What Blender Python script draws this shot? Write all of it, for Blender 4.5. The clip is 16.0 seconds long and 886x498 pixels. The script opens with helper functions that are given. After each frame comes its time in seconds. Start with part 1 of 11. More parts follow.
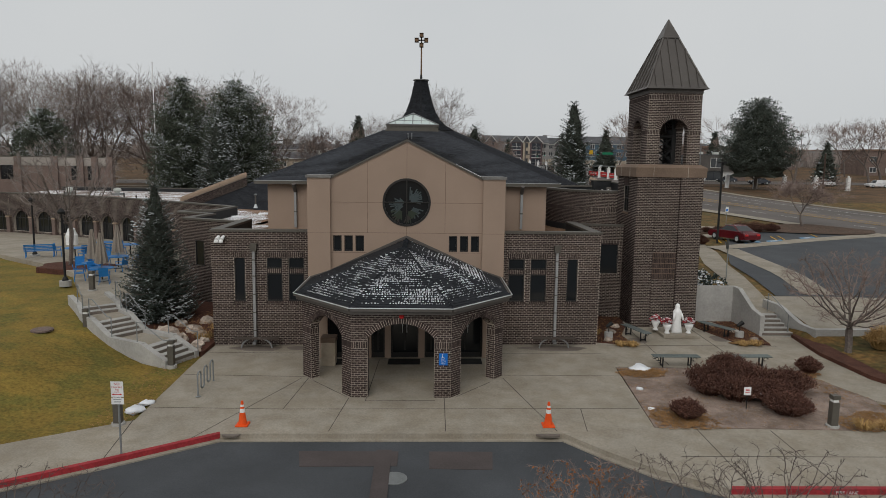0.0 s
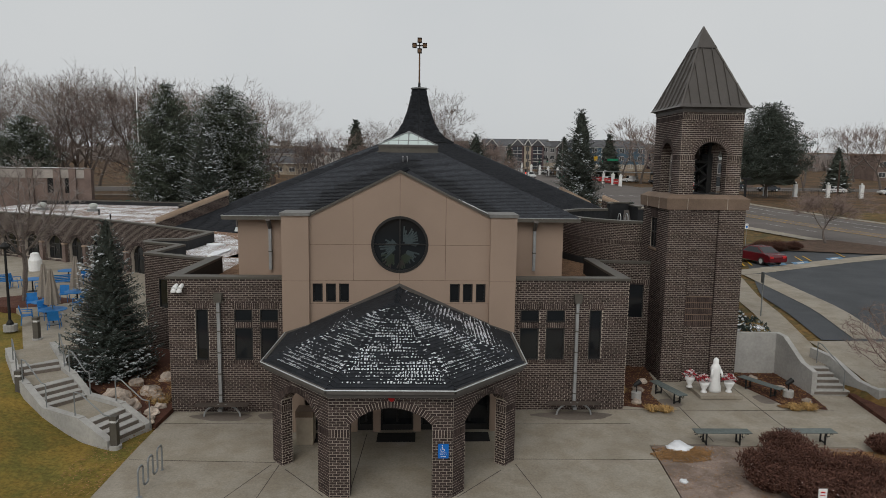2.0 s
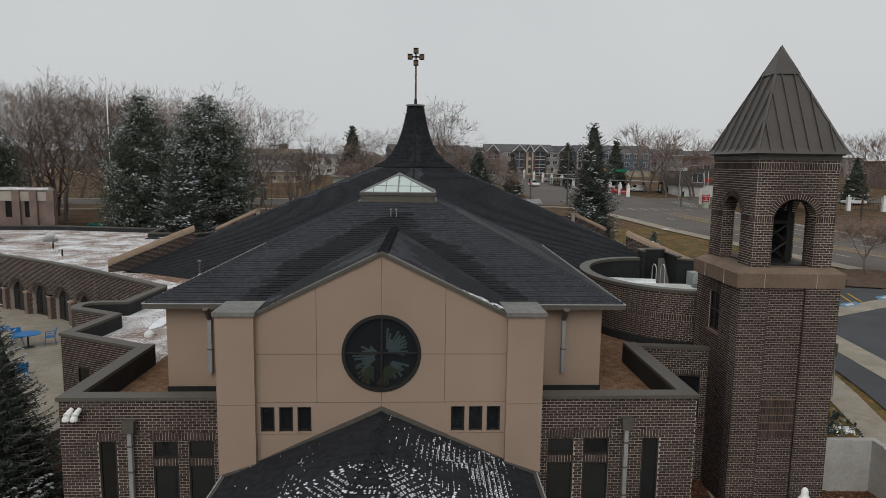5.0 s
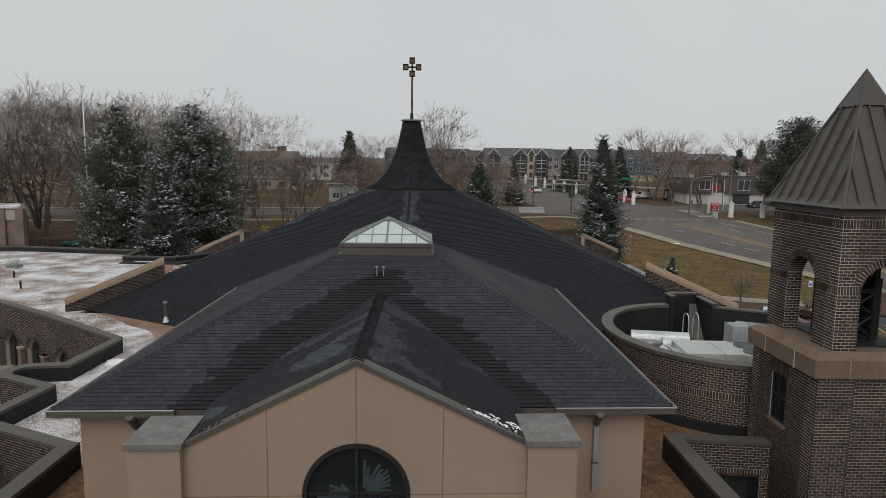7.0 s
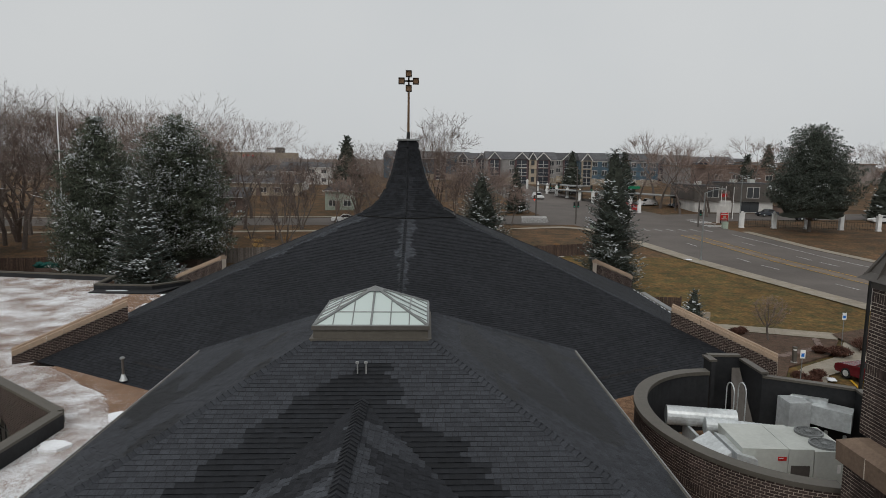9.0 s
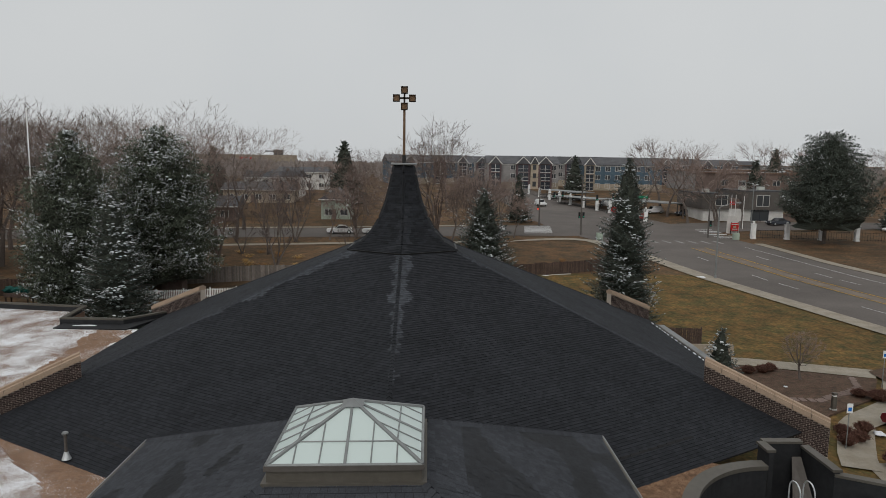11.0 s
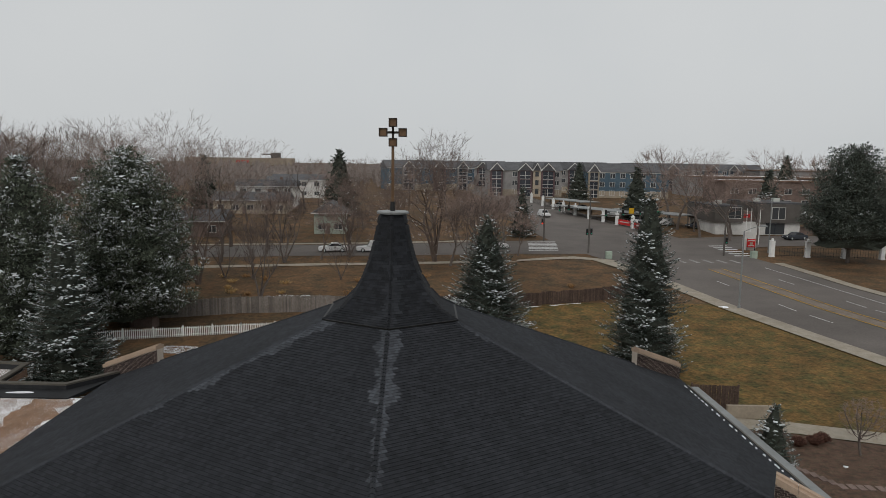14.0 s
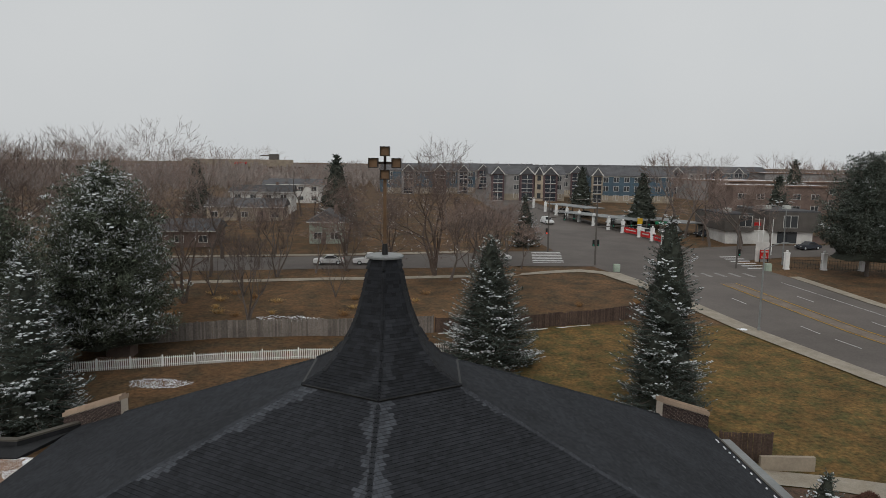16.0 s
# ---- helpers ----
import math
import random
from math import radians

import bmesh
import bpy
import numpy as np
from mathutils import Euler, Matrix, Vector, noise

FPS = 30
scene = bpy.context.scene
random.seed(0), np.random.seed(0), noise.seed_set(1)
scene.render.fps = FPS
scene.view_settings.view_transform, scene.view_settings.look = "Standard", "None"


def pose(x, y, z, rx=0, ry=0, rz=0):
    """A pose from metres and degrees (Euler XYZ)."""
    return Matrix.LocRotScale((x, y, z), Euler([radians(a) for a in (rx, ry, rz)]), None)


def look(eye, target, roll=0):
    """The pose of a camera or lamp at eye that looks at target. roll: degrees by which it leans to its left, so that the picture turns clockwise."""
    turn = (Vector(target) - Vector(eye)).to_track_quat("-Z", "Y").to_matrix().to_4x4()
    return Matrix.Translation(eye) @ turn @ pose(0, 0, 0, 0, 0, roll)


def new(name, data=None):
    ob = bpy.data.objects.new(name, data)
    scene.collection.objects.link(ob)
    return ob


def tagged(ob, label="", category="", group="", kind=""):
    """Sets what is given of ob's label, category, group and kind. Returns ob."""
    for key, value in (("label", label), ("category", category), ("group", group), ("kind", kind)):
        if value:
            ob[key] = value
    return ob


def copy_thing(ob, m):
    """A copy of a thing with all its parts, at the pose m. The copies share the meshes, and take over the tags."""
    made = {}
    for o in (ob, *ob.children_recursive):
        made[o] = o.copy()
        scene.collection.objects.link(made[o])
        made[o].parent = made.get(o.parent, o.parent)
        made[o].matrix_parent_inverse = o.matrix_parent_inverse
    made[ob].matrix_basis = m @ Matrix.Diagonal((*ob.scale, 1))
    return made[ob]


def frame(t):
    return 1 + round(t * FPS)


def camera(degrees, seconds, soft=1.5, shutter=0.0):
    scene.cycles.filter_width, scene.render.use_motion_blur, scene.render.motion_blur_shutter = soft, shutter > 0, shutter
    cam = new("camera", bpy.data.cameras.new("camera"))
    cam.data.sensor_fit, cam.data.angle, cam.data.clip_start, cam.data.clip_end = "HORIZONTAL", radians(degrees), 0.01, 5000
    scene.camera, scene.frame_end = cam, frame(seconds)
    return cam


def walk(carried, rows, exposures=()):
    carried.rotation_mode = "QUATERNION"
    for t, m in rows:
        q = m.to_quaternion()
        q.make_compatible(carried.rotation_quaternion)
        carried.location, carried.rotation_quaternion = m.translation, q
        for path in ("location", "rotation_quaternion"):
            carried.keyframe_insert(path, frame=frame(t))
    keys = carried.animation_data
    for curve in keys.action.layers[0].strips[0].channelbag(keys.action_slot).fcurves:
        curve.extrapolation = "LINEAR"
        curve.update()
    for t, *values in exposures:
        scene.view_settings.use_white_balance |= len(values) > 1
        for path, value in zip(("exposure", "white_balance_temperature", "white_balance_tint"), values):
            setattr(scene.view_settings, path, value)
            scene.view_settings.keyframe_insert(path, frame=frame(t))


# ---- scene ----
cam = camera(67.4, 16.0, soft=0.8)
METRES, EYE, TURN = 39.0, 8.0, -1.3
ROWS = [
    (0.0, 0.0, 0.0, 0.0, 0.1, -7.47, -0.77),
    (0.5, -0.0001, 0.0299, 0.0077, 0.1, -7.45, -0.77),
    (1.0, -0.0004, 0.0594, 0.0154, 0.09, -7.45, -0.77),
    (1.5, -0.0006, 0.0893, 0.0233, 0.08, -7.45, -0.78),
    (2.0, -0.0009, 0.1194, 0.0312, 0.07, -7.43, -0.8),
    (2.5, -0.0013, 0.149, 0.0395, 0.08, -7.42, -0.78),
    (3.0, -0.0014, 0.179, 0.0475, 0.08, -7.41, -0.8),
    (3.5, -0.0014, 0.2089, 0.0558, 0.09, -7.41, -0.77),
    (4.0, -0.001, 0.2389, 0.0642, 0.09, -7.4, -0.78),
    (6.5, -0.0004, 0.3893, 0.1084, 0.05, -7.37, -0.82),
    (7.0, 0.0001, 0.4197, 0.1173, 0.05, -7.36, -0.79),
    (7.5, -0.0, 0.4494, 0.1267, 0.04, -7.37, -0.83),
    (8.0, -0.0001, 0.4798, 0.1362, 0.05, -7.37, -0.82),
    (8.5, -0.0006, 0.5096, 0.146, 0.05, -7.38, -0.81),
    (9.0, -0.0005, 0.5396, 0.1562, 0.04, -7.4, -0.83),
    (11.5, -0.0005, 0.6878, 0.2031, 0.04, -7.39, -0.79),
    (12.0, 0.0003, 0.7175, 0.2127, 0.04, -7.4, -0.78),
    (12.5, 0.001, 0.7474, 0.222, 0.05, -7.41, -0.78),
    (13.0, 0.0014, 0.7774, 0.2311, 0.04, -7.4, -0.77),
    (13.5, 0.0018, 0.8076, 0.2403, 0.05, -7.4, -0.77),
    (14.0, 0.0015, 0.8376, 0.2495, 0.04, -7.4, -0.76),
    (14.5, 0.0014, 0.8676, 0.2586, 0.04, -7.41, -0.74),
    (15.0, 0.0011, 0.8975, 0.2673, 0.04, -7.42, -0.75),
    (15.5, 0.0006, 0.9279, 0.2757, 0.04, -7.42, -0.73),
    (16.0, 0.0001, 0.9583, 0.2849, 0.04, -7.45, -0.75),
]
walk(cam, [(t, pose(0, 0, EYE, 0, 0, TURN) @ pose(METRES * x, METRES * y, METRES * z, 90 + pitch, roll, yaw)) for t, x, y, z, yaw, pitch, roll in ROWS],
     exposures=[(0.0, 0.0), (16.0, 0.0)])

# ---- light: a closed grey winter sky, and the weak broad sun behind it ----
world = bpy.data.worlds.new("overcast_sky")
scene.world = world
world.use_nodes = True
wn, wl = world.node_tree.nodes, world.node_tree.links
wn.clear()
sky = wn.new("ShaderNodeTexSky")
sky.sky_type = "NISHITA"
sky.sun_disc = False
sky.sun_elevation = radians(38)
sky.sun_rotation = radians(200)
sky.dust_density = 4.0
hsv = wn.new("ShaderNodeHueSaturation")
hsv.inputs["Saturation"].default_value = 0.12
wl.new(sky.outputs["Color"], hsv.inputs["Color"])
tc = wn.new("ShaderNodeTexCoord")
cl = wn.new("ShaderNodeTexNoise")
cl.inputs["Scale"].default_value = 2.2
cl.inputs["Detail"].default_value = 5
wl.new(tc.outputs["Generated"], cl.inputs["Vector"])
cr = wn.new("ShaderNodeValToRGB")
cr.color_ramp.elements[0].position, cr.color_ramp.elements[0].color = 0.3, (5.85, 6.08, 6.22, 1)
cr.color_ramp.elements[1].position, cr.color_ramp.elements[1].color = 0.75, (6.4, 6.55, 6.6, 1)
wl.new(cl.outputs["Fac"], cr.inputs["Fac"])
mixw = wn.new("ShaderNodeMix")
mixw.data_type = "RGBA"
mixw.inputs["Factor"].default_value = 0.9
wl.new(hsv.outputs["Color"], mixw.inputs["A"])
wl.new(cr.outputs["Color"], mixw.inputs["B"])
bg = wn.new("ShaderNodeBackground")
bg.inputs["Strength"].default_value = 0.1
wl.new(mixw.outputs["Result"], bg.inputs["Color"])
wo = wn.new("ShaderNodeOutputWorld")
wl.new(bg.outputs["Background"], wo.inputs["Surface"])
sun_data = bpy.data.lights.new("sun", "SUN")
sun_data.energy, sun_data.angle, sun_data.color = 0.9, radians(40), (1.0, 0.96, 0.9)
sun = new("sun", sun_data)
sun.matrix_world = look((0, -60, 60), (18, 0, 0))

# ---- materials ----
def material(name, base, rough=0.85, metal=0.0, var=0.25, scale=6.0, big=0.5, bigvar=0.2, bump=0.15, island=0.0, rand=0.0, second=None, snow=None, spec=0.22):
    """Plain surface with grain (scale), larger blotches (big), and a shift per loose piece (island) or per object (rand).
    second: another colour for the blotches. snow: (amount, normal threshold) lays snow on what faces up."""
    m = bpy.data.materials.new(name)
    m.use_nodes = True
    n, l = m.node_tree.nodes, m.node_tree.links
    b = n["Principled BSDF"]
    b.inputs["Roughness"].default_value = rough
    b.inputs["Metallic"].default_value = metal
    b.inputs["Specular IOR Level"].default_value = spec
    co = n.new("ShaderNodeTexCoord")
    geo = n.new("ShaderNodeNewGeometry")

    def noise_tex(sc, det, rough_=0.6):
        t = n.new("ShaderNodeTexNoise")
        t.inputs["Scale"].default_value, t.inputs["Detail"].default_value, t.inputs["Roughness"].default_value = sc, det, rough_
        l.new(geo.outputs["Position"], t.inputs["Vector"])
        return t

    def ramp(src, lo, hi, a, c):
        r = n.new("ShaderNodeMapRange")
        for k, v in (("From Min", lo), ("From Max", hi), ("To Min", a), ("To Max", c)):
            r.inputs[k].default_value = v
        l.new(src, r.inputs["Value"])
        return r.outputs["Result"]

    def mult(a, c):
        q = n.new("ShaderNodeMath")
        q.operation = "MULTIPLY"
        l.new(a, q.inputs[0])
        l.new(c, q.inputs[1])
        return q.outputs[0]

    fine, wide = noise_tex(scale, 6), noise_tex(big, 4)
    val = mult(ramp(fine.outputs["Fac"], 0.3, 0.7, 1 - var, 1 + var), ramp(wide.outputs["Fac"], 0.3, 0.7, 1 - bigvar, 1 + bigvar))
    if island:
        val = mult(val, ramp(geo.outputs["Random Per Island"], 0, 1, 1 - island, 1 + island))
    if rand:
        oi = n.new("ShaderNodeObjectInfo")
        val = mult(val, ramp(oi.outputs["Random"], 0, 1, 1 - rand, 1 + rand))
    vm = n.new("ShaderNodeVectorMath")
    vm.operation = "SCALE"
    if second:
        mx = n.new("ShaderNodeMix")
        mx.data_type = "RGBA"
        mx.inputs["A"].default_value, mx.inputs["B"].default_value = (*base, 1), (*second, 1)
        w2 = noise_tex(big * 2.3, 7, 0.7)
        l.new(ramp(w2.outputs["Fac"], 0.42, 0.6, 0, 1), mx.inputs["Factor"])
        l.new(mx.outputs["Result"], vm.inputs[0])
    else:
        vm.inputs[0].default_value = base
    l.new(val, vm.inputs["Scale"])
    colour = vm.outputs["Vector"]
    if snow:
        sep = n.new("ShaderNodeSeparateXYZ")
        l.new(geo.outputs["Normal"], sep.inputs[0])
        s1, s2 = noise_tex(snow[2], 6, 0.7), noise_tex(snow[2] * 0.016, 5)
        add = n.new("ShaderNodeMath")
        add.operation = "ADD"
        l.new(s1.outputs["Fac"], add.inputs[0])
        l.new(ramp(s2.outputs["Fac"], 0.2, 0.8, 0.36, 0.64), add.inputs[1])
        mask = mult(ramp(add.outputs[0], 1.1 - 0.2 * snow[0], 1.16 - 0.2 * snow[0], 0, 1), ramp(sep.outputs["Z"], snow[1], snow[1] + 0.15, 0, 1))
        ms = n.new("ShaderNodeMix")
        ms.data_type = "RGBA"
        ms.inputs["B"].default_value = (0.8, 0.82, 0.85, 1)
        l.new(mask, ms.inputs["Factor"])
        l.new(colour, ms.inputs["A"])
        colour = ms.outputs["Result"]
    l.new(colour, b.inputs["Base Color"])
    if bump:
        bp = n.new("ShaderNodeBump")
        bp.inputs["Strength"].default_value = bump
        bp.inputs["Distance"].default_value = 0.02
        l.new(fine.outputs["Fac"], bp.inputs["Height"])
        l.new(bp.outputs["Normal"], b.inputs["Normal"])
    return m


M = {}
M["brick"] = material("dark_brown_brick", (0.056, 0.040, 0.036), 0.85, var=0.3, scale=25, island=0.4, bigvar=0.15)
M["brick_obj"] = material("dark_brown_brick_single", (0.056, 0.040, 0.036), 0.85, var=0.3, scale=25, rand=0.4, bigvar=0.15)
M["mortar"] = material("buff_mortar", (0.47, 0.41, 0.35), 0.95, var=0.15, scale=20)
M["stucco"] = material("tan_stucco", (0.33, 0.245, 0.19), 0.9, var=0.06, scale=60, big=0.35, bigvar=0.07, bump=0.1)
M["stone"] = material("tan_cast_stone", (0.36, 0.27, 0.20), 0.85, var=0.12, scale=14, bigvar=0.12)
M["stonebrown"] = material("brown_cast_stone", (0.18, 0.129, 0.096), 0.8, var=0.15, scale=14, big=1.2, bigvar=0.2)
M["cap"] = material("bronze_metal_coping", (0.115, 0.105, 0.09), 0.5, 0.3, var=0.08, scale=8, bigvar=0.1)
M["fascia"] = material("dark_grey_fascia", (0.10, 0.09, 0.082), 0.55, 0.0, var=0.08, scale=8)
M["galv"] = material("galvanised_metal", (0.62, 0.65, 0.66), 0.35, 0.4, var=0.12, scale=9, big=1.5, bigvar=0.2)
M["hvac"] = material("pale_grey_enamel", (0.50, 0.52, 0.49), 0.5, 0.0, var=0.06, scale=10, big=1.0, bigvar=0.1)
M["shingle"] = material("charcoal_shingle", (0.04365, 0.047, 0.05457), 0.92, var=0.25, scale=30, island=0.16, bigvar=0.12, bump=0.3)
M["shingle_obj"] = material("charcoal_shingle_single", (0.02037, 0.0225, 0.02675), 0.92, var=0.25, scale=30, rand=0.16, bigvar=0.12, bump=0.3)
M["shingle_porch"] = material("damp_charcoal_shingle", (0.02037, 0.0225, 0.02675), 0.85, var=0.25, scale=30, island=0.3, bigvar=0.12, bump=0.3)
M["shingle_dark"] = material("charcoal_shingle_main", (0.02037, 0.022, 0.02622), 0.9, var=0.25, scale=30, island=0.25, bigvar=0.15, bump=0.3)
M["shingle_wet"] = material("wet_charcoal_shingle", (0.01261, 0.014, 0.01712), 0.6, var=0.25, scale=30, island=0.25, bump=0.2)
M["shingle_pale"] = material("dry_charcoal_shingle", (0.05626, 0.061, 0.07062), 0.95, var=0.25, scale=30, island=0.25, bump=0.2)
M["under"] = material("roof_underlay", (0.03, 0.03, 0.032), 0.95, var=0.2)
M["snow"] = material("thin_snow", (0.8, 0.82, 0.85), 0.8, var=0.05, scale=12, bump=0.3)
M["concrete"] = material("pale_concrete", (0.315, 0.282, 0.232), 0.85, var=0.14, scale=16, big=0.45, bigvar=0.12, bump=0.15, second=(0.265, 0.23, 0.18))
M["concrete_dark"] = material("damp_and_riser_concrete", (0.16, 0.135, 0.115), 0.6, var=0.15, scale=12)
M["conc_wall"] = material("grey_cast_concrete", (0.38, 0.37, 0.35), 0.85, var=0.1, scale=9, big=0.8, bigvar=0.15)
M["kerb_red"] = material("red_kerb_paint", (0.30, 0.03, 0.036), 0.7, var=0.2, scale=15, big=1.5, bigvar=0.2)
M["asphalt"] = material("dark_asphalt", (0.062, 0.066, 0.072), 0.8, var=0.15, scale=25, big=0.35, bigvar=0.2, bump=0.2)
M["asphalt_patch"] = material("sealed_asphalt_patch", (0.075, 0.062, 0.06), 0.75, var=0.15, scale=25)
M["asphalt_road"] = material("worn_street_asphalt", (0.124, 0.109, 0.1), 0.85, var=0.12, scale=5, big=0.12, bigvar=0.2)
M["roadtan"] = material("faded_median_paint", (0.175, 0.142, 0.118), 0.85, var=0.2, scale=5)
M["roadwhite"] = material("white_road_paint", (0.55, 0.55, 0.54), 0.8, var=0.2, scale=6)
M["roadworn"] = material("worn_white_road_paint", (0.27, 0.26, 0.25), 0.85, var=0.3, scale=4)
M["yellow"] = material("yellow_paint", (0.55, 0.33, 0.02), 0.7, var=0.15, scale=8)
M["lawn"] = material("dormant_lawn", (0.205, 0.138, 0.03), 0.95, var=0.35, scale=9, big=0.3, bigvar=0.2, bump=0.6, second=(0.13, 0.112, 0.026))
M["ground"] = material("dry_winter_grass", (0.125, 0.07, 0.034), 0.95, var=0.45, scale=3, big=0.15, bigvar=0.35, bump=0.6, second=(0.068, 0.048, 0.027))
M["bed"] = material("bare_gravel_bed", (0.285, 0.22, 0.185), 0.95, var=0.35, scale=30, big=0.8, bigvar=0.3, bump=0.6, second=(0.19, 0.14, 0.112))
M["mulch"] = material("red_bark_mulch", (0.088, 0.038, 0.026), 0.95, var=0.5, scale=40, big=2, bigvar=0.25, bump=0.8)
M["straw"] = material("dead_ornamental_grass", (0.42, 0.27, 0.11), 0.95, var=0.3, scale=15, island=0.4)
M["leafmulch"] = material("brown_leaf_litter", (0.27, 0.15, 0.065), 0.95, var=0.5, scale=35, big=2, bigvar=0.3, bump=0.8)
M["rock"] = material("pale_sandstone_boulder", (0.36, 0.30, 0.25), 0.9, var=0.25, scale=8, big=2, bigvar=0.3, rand=0.3, bump=0.6)
M["gravelroof"] = material("brown_ballast_with_thin_snow", (0.22, 0.135, 0.088), 0.95, var=0.5, scale=18, big=1.5, bigvar=0.2, bump=0.6, snow=(0.05, 0.5, 28.0))
M["gravelsnow"] = material("snow_covered_ballast", (0.20, 0.13, 0.095), 0.95, var=0.5, scale=18, big=1.5, bigvar=0.2, bump=0.5, snow=(0.6, 0.5, 34.0))
M["gravel"] = material("brown_ballast", (0.15, 0.085, 0.05), 0.95, var=0.95, scale=30, big=2.5, bigvar=0.3, bump=1.0, second=(0.23, 0.14, 0.085))
M["membrane"] = material("black_roof_membrane", (0.022, 0.023, 0.025), 0.6, var=0.2, scale=6, big=1.0, bigvar=0.3)
M["trim"] = material("dark_bronze_frame", (0.025, 0.024, 0.023), 0.45, var=0.1)
M["black"] = material("black_metal", (0.018, 0.018, 0.018), 0.5, var=0.1)
M["greymetal"] = material("grey_painted_metal", (0.22, 0.23, 0.23), 0.5, 0.2, var=0.1)
M["towerroof"] = material("grey_standing_seam_metal", (0.097, 0.088, 0.081), 0.42, 0.3, var=0.06, scale=10, big=0.9, bigvar=0.12)
M["white"] = material("white_paint", (0.75, 0.75, 0.74), 0.6, var=0.06, scale=12)
M["statue"] = material("white_marble", (0.8, 0.8, 0.79), 0.5, var=0.05)
M["blue"] = material("blue_coated_steel", (0.02, 0.16, 0.42), 0.45, var=0.1)
M["signblue"] = material("blue_sign", (0.01, 0.14, 0.5), 0.5, var=0.05)
M["signpaint"] = material("worn_blue_road_paint", (0.13, 0.24, 0.36), 0.8, var=0.3, scale=5)
M["red"] = material("red_sign", (0.5, 0.02, 0.02), 0.5, var=0.08)
M["orange"] = material("orange_plastic", (0.75, 0.09, 0.015), 0.5, var=0.1)
M["bark"] = material("grey_brown_bark", (0.13, 0.108, 0.095), 0.95, var=0.35, scale=14)
M["twig"] = material("grey_brown_twigs", (0.25, 0.217, 0.2), 0.95, var=0.3, scale=3)
M["twigred"] = material("rusty_twigs", (0.235, 0.177, 0.154), 0.95, var=0.3, scale=3)
M["twigsnow"] = material("snow_dusted_twigs", (0.14, 0.105, 0.09), 0.95, var=0.3, scale=3, snow=(0.1, 0.4, 1.2))
M["spruce"] = material("blue_green_needles", (0.074, 0.09, 0.078), 0.9, var=0.4, scale=5, island=0.3, bump=0)
M["pine"] = material("pine_needles", (0.1, 0.117, 0.086), 0.9, var=0.4, scale=5, island=0.3, bump=0)
# needle colour darkened to hold the shade deep inside a crown
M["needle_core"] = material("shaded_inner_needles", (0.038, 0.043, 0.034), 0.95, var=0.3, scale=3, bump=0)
# lighter needles: distance haze is put into the colour
M["pine_far"] = material("far_hazed_pine_needles", (0.085, 0.1, 0.084), 0.9, var=0.4, scale=3, island=0.4, bump=0)
M["shrub"] = material("dark_red_shrub_twigs", (0.105, 0.05, 0.036), 0.95, var=0.4, scale=9, island=0.45, snow=(-0.55, 0.6, 9.0))
# red darkened so that the paint holds the shade on the parked car
M["carred"] = material("red_car_paint", (0.1, 0.006, 0.01), 0.25, var=0.03, spec=0.6)
M["carwhite"] = material("white_car_paint", (0.6, 0.6, 0.6), 0.3, var=0.03, spec=0.6)
M["cardark"] = material("dark_car_paint", (0.03, 0.035, 0.045), 0.25, var=0.03, spec=0.6)
M["tyre"] = material("tyre_rubber", (0.02, 0.02, 0.02), 0.9)
M["fencewood"] = material("weathered_grey_boards", (0.17, 0.15, 0.135), 0.95, var=0.3, scale=8, rand=0.25, island=0.3)
M["fencedark"] = material("dark_brown_boards", (0.075, 0.052, 0.042), 0.95, var=0.3, scale=8, rand=0.25, island=0.3)
M["siding_green"] = material("pale_green_siding", (0.30, 0.34, 0.29), 0.8, var=0.08)
M["siding_tan"] = material("tan_siding", (0.32, 0.27, 0.21), 0.8, var=0.1, rand=0.3)
M["siding_grey"] = material("grey_siding", (0.25, 0.24, 0.235), 0.8, var=0.08)
M["siding_plum"] = material("plum_siding", (0.10, 0.065, 0.068), 0.8, var=0.1)
M["siding_blue"] = material("slate_blue_siding", (0.07, 0.11, 0.145), 0.8, var=0.1)
M["siding_white"] = material("white_wall", (0.55, 0.54, 0.52), 0.8, var=0.08)
M["roofgrey"] = material("grey_house_roof", (0.085, 0.085, 0.09), 0.9, var=0.2, scale=3, rand=0.25)
M["stonegrey"] = material("pale_grey_stone_band", (0.33, 0.30, 0.27), 0.85, var=0.1, scale=9)
M["rustbrick"] = material("brown_brick_annex", (0.17, 0.125, 0.108), 0.9, var=0.3, scale=14, big=0.8)
M["palegreen"] = material("pale_green_enamel", (0.30, 0.36, 0.30), 0.6, var=0.1, scale=10)
M["teal"] = material("teal_fabric", (0.012, 0.1, 0.085), 0.7)
M["umbrella"] = material("taupe_canvas", (0.27, 0.235, 0.20), 0.9, var=0.1, scale=10)
M["doormat"] = material("black_doormat", (0.02, 0.02, 0.02), 0.95)
M["snowtip"] = material("snow_on_needles", (0.5, 0.525, 0.54), 0.85, var=0.2, scale=8, island=0.2, bump=0)
M["bark_snow"] = material("bark_with_snow_on_top", (0.115, 0.088, 0.074), 0.95, var=0.35, scale=14, snow=(0.3, 0.4, 2.0))
M["deadleaf"] = material("rust_brown_leaves", (0.22, 0.085, 0.03), 0.9, var=0.3, scale=9, island=0.4, bump=0)
M["juniper"] = material("juniper_with_snow", (0.03, 0.042, 0.036), 0.9, var=0.4, scale=5, island=0.4, snow=(0.4, 0.5, 1.6), bump=0)
M["shingle_side"] = material("charcoal_shingle_side_and_dry", (0.02522, 0.0275, 0.0321), 0.92, var=0.25, scale=30, island=0.25, bump=0.2)
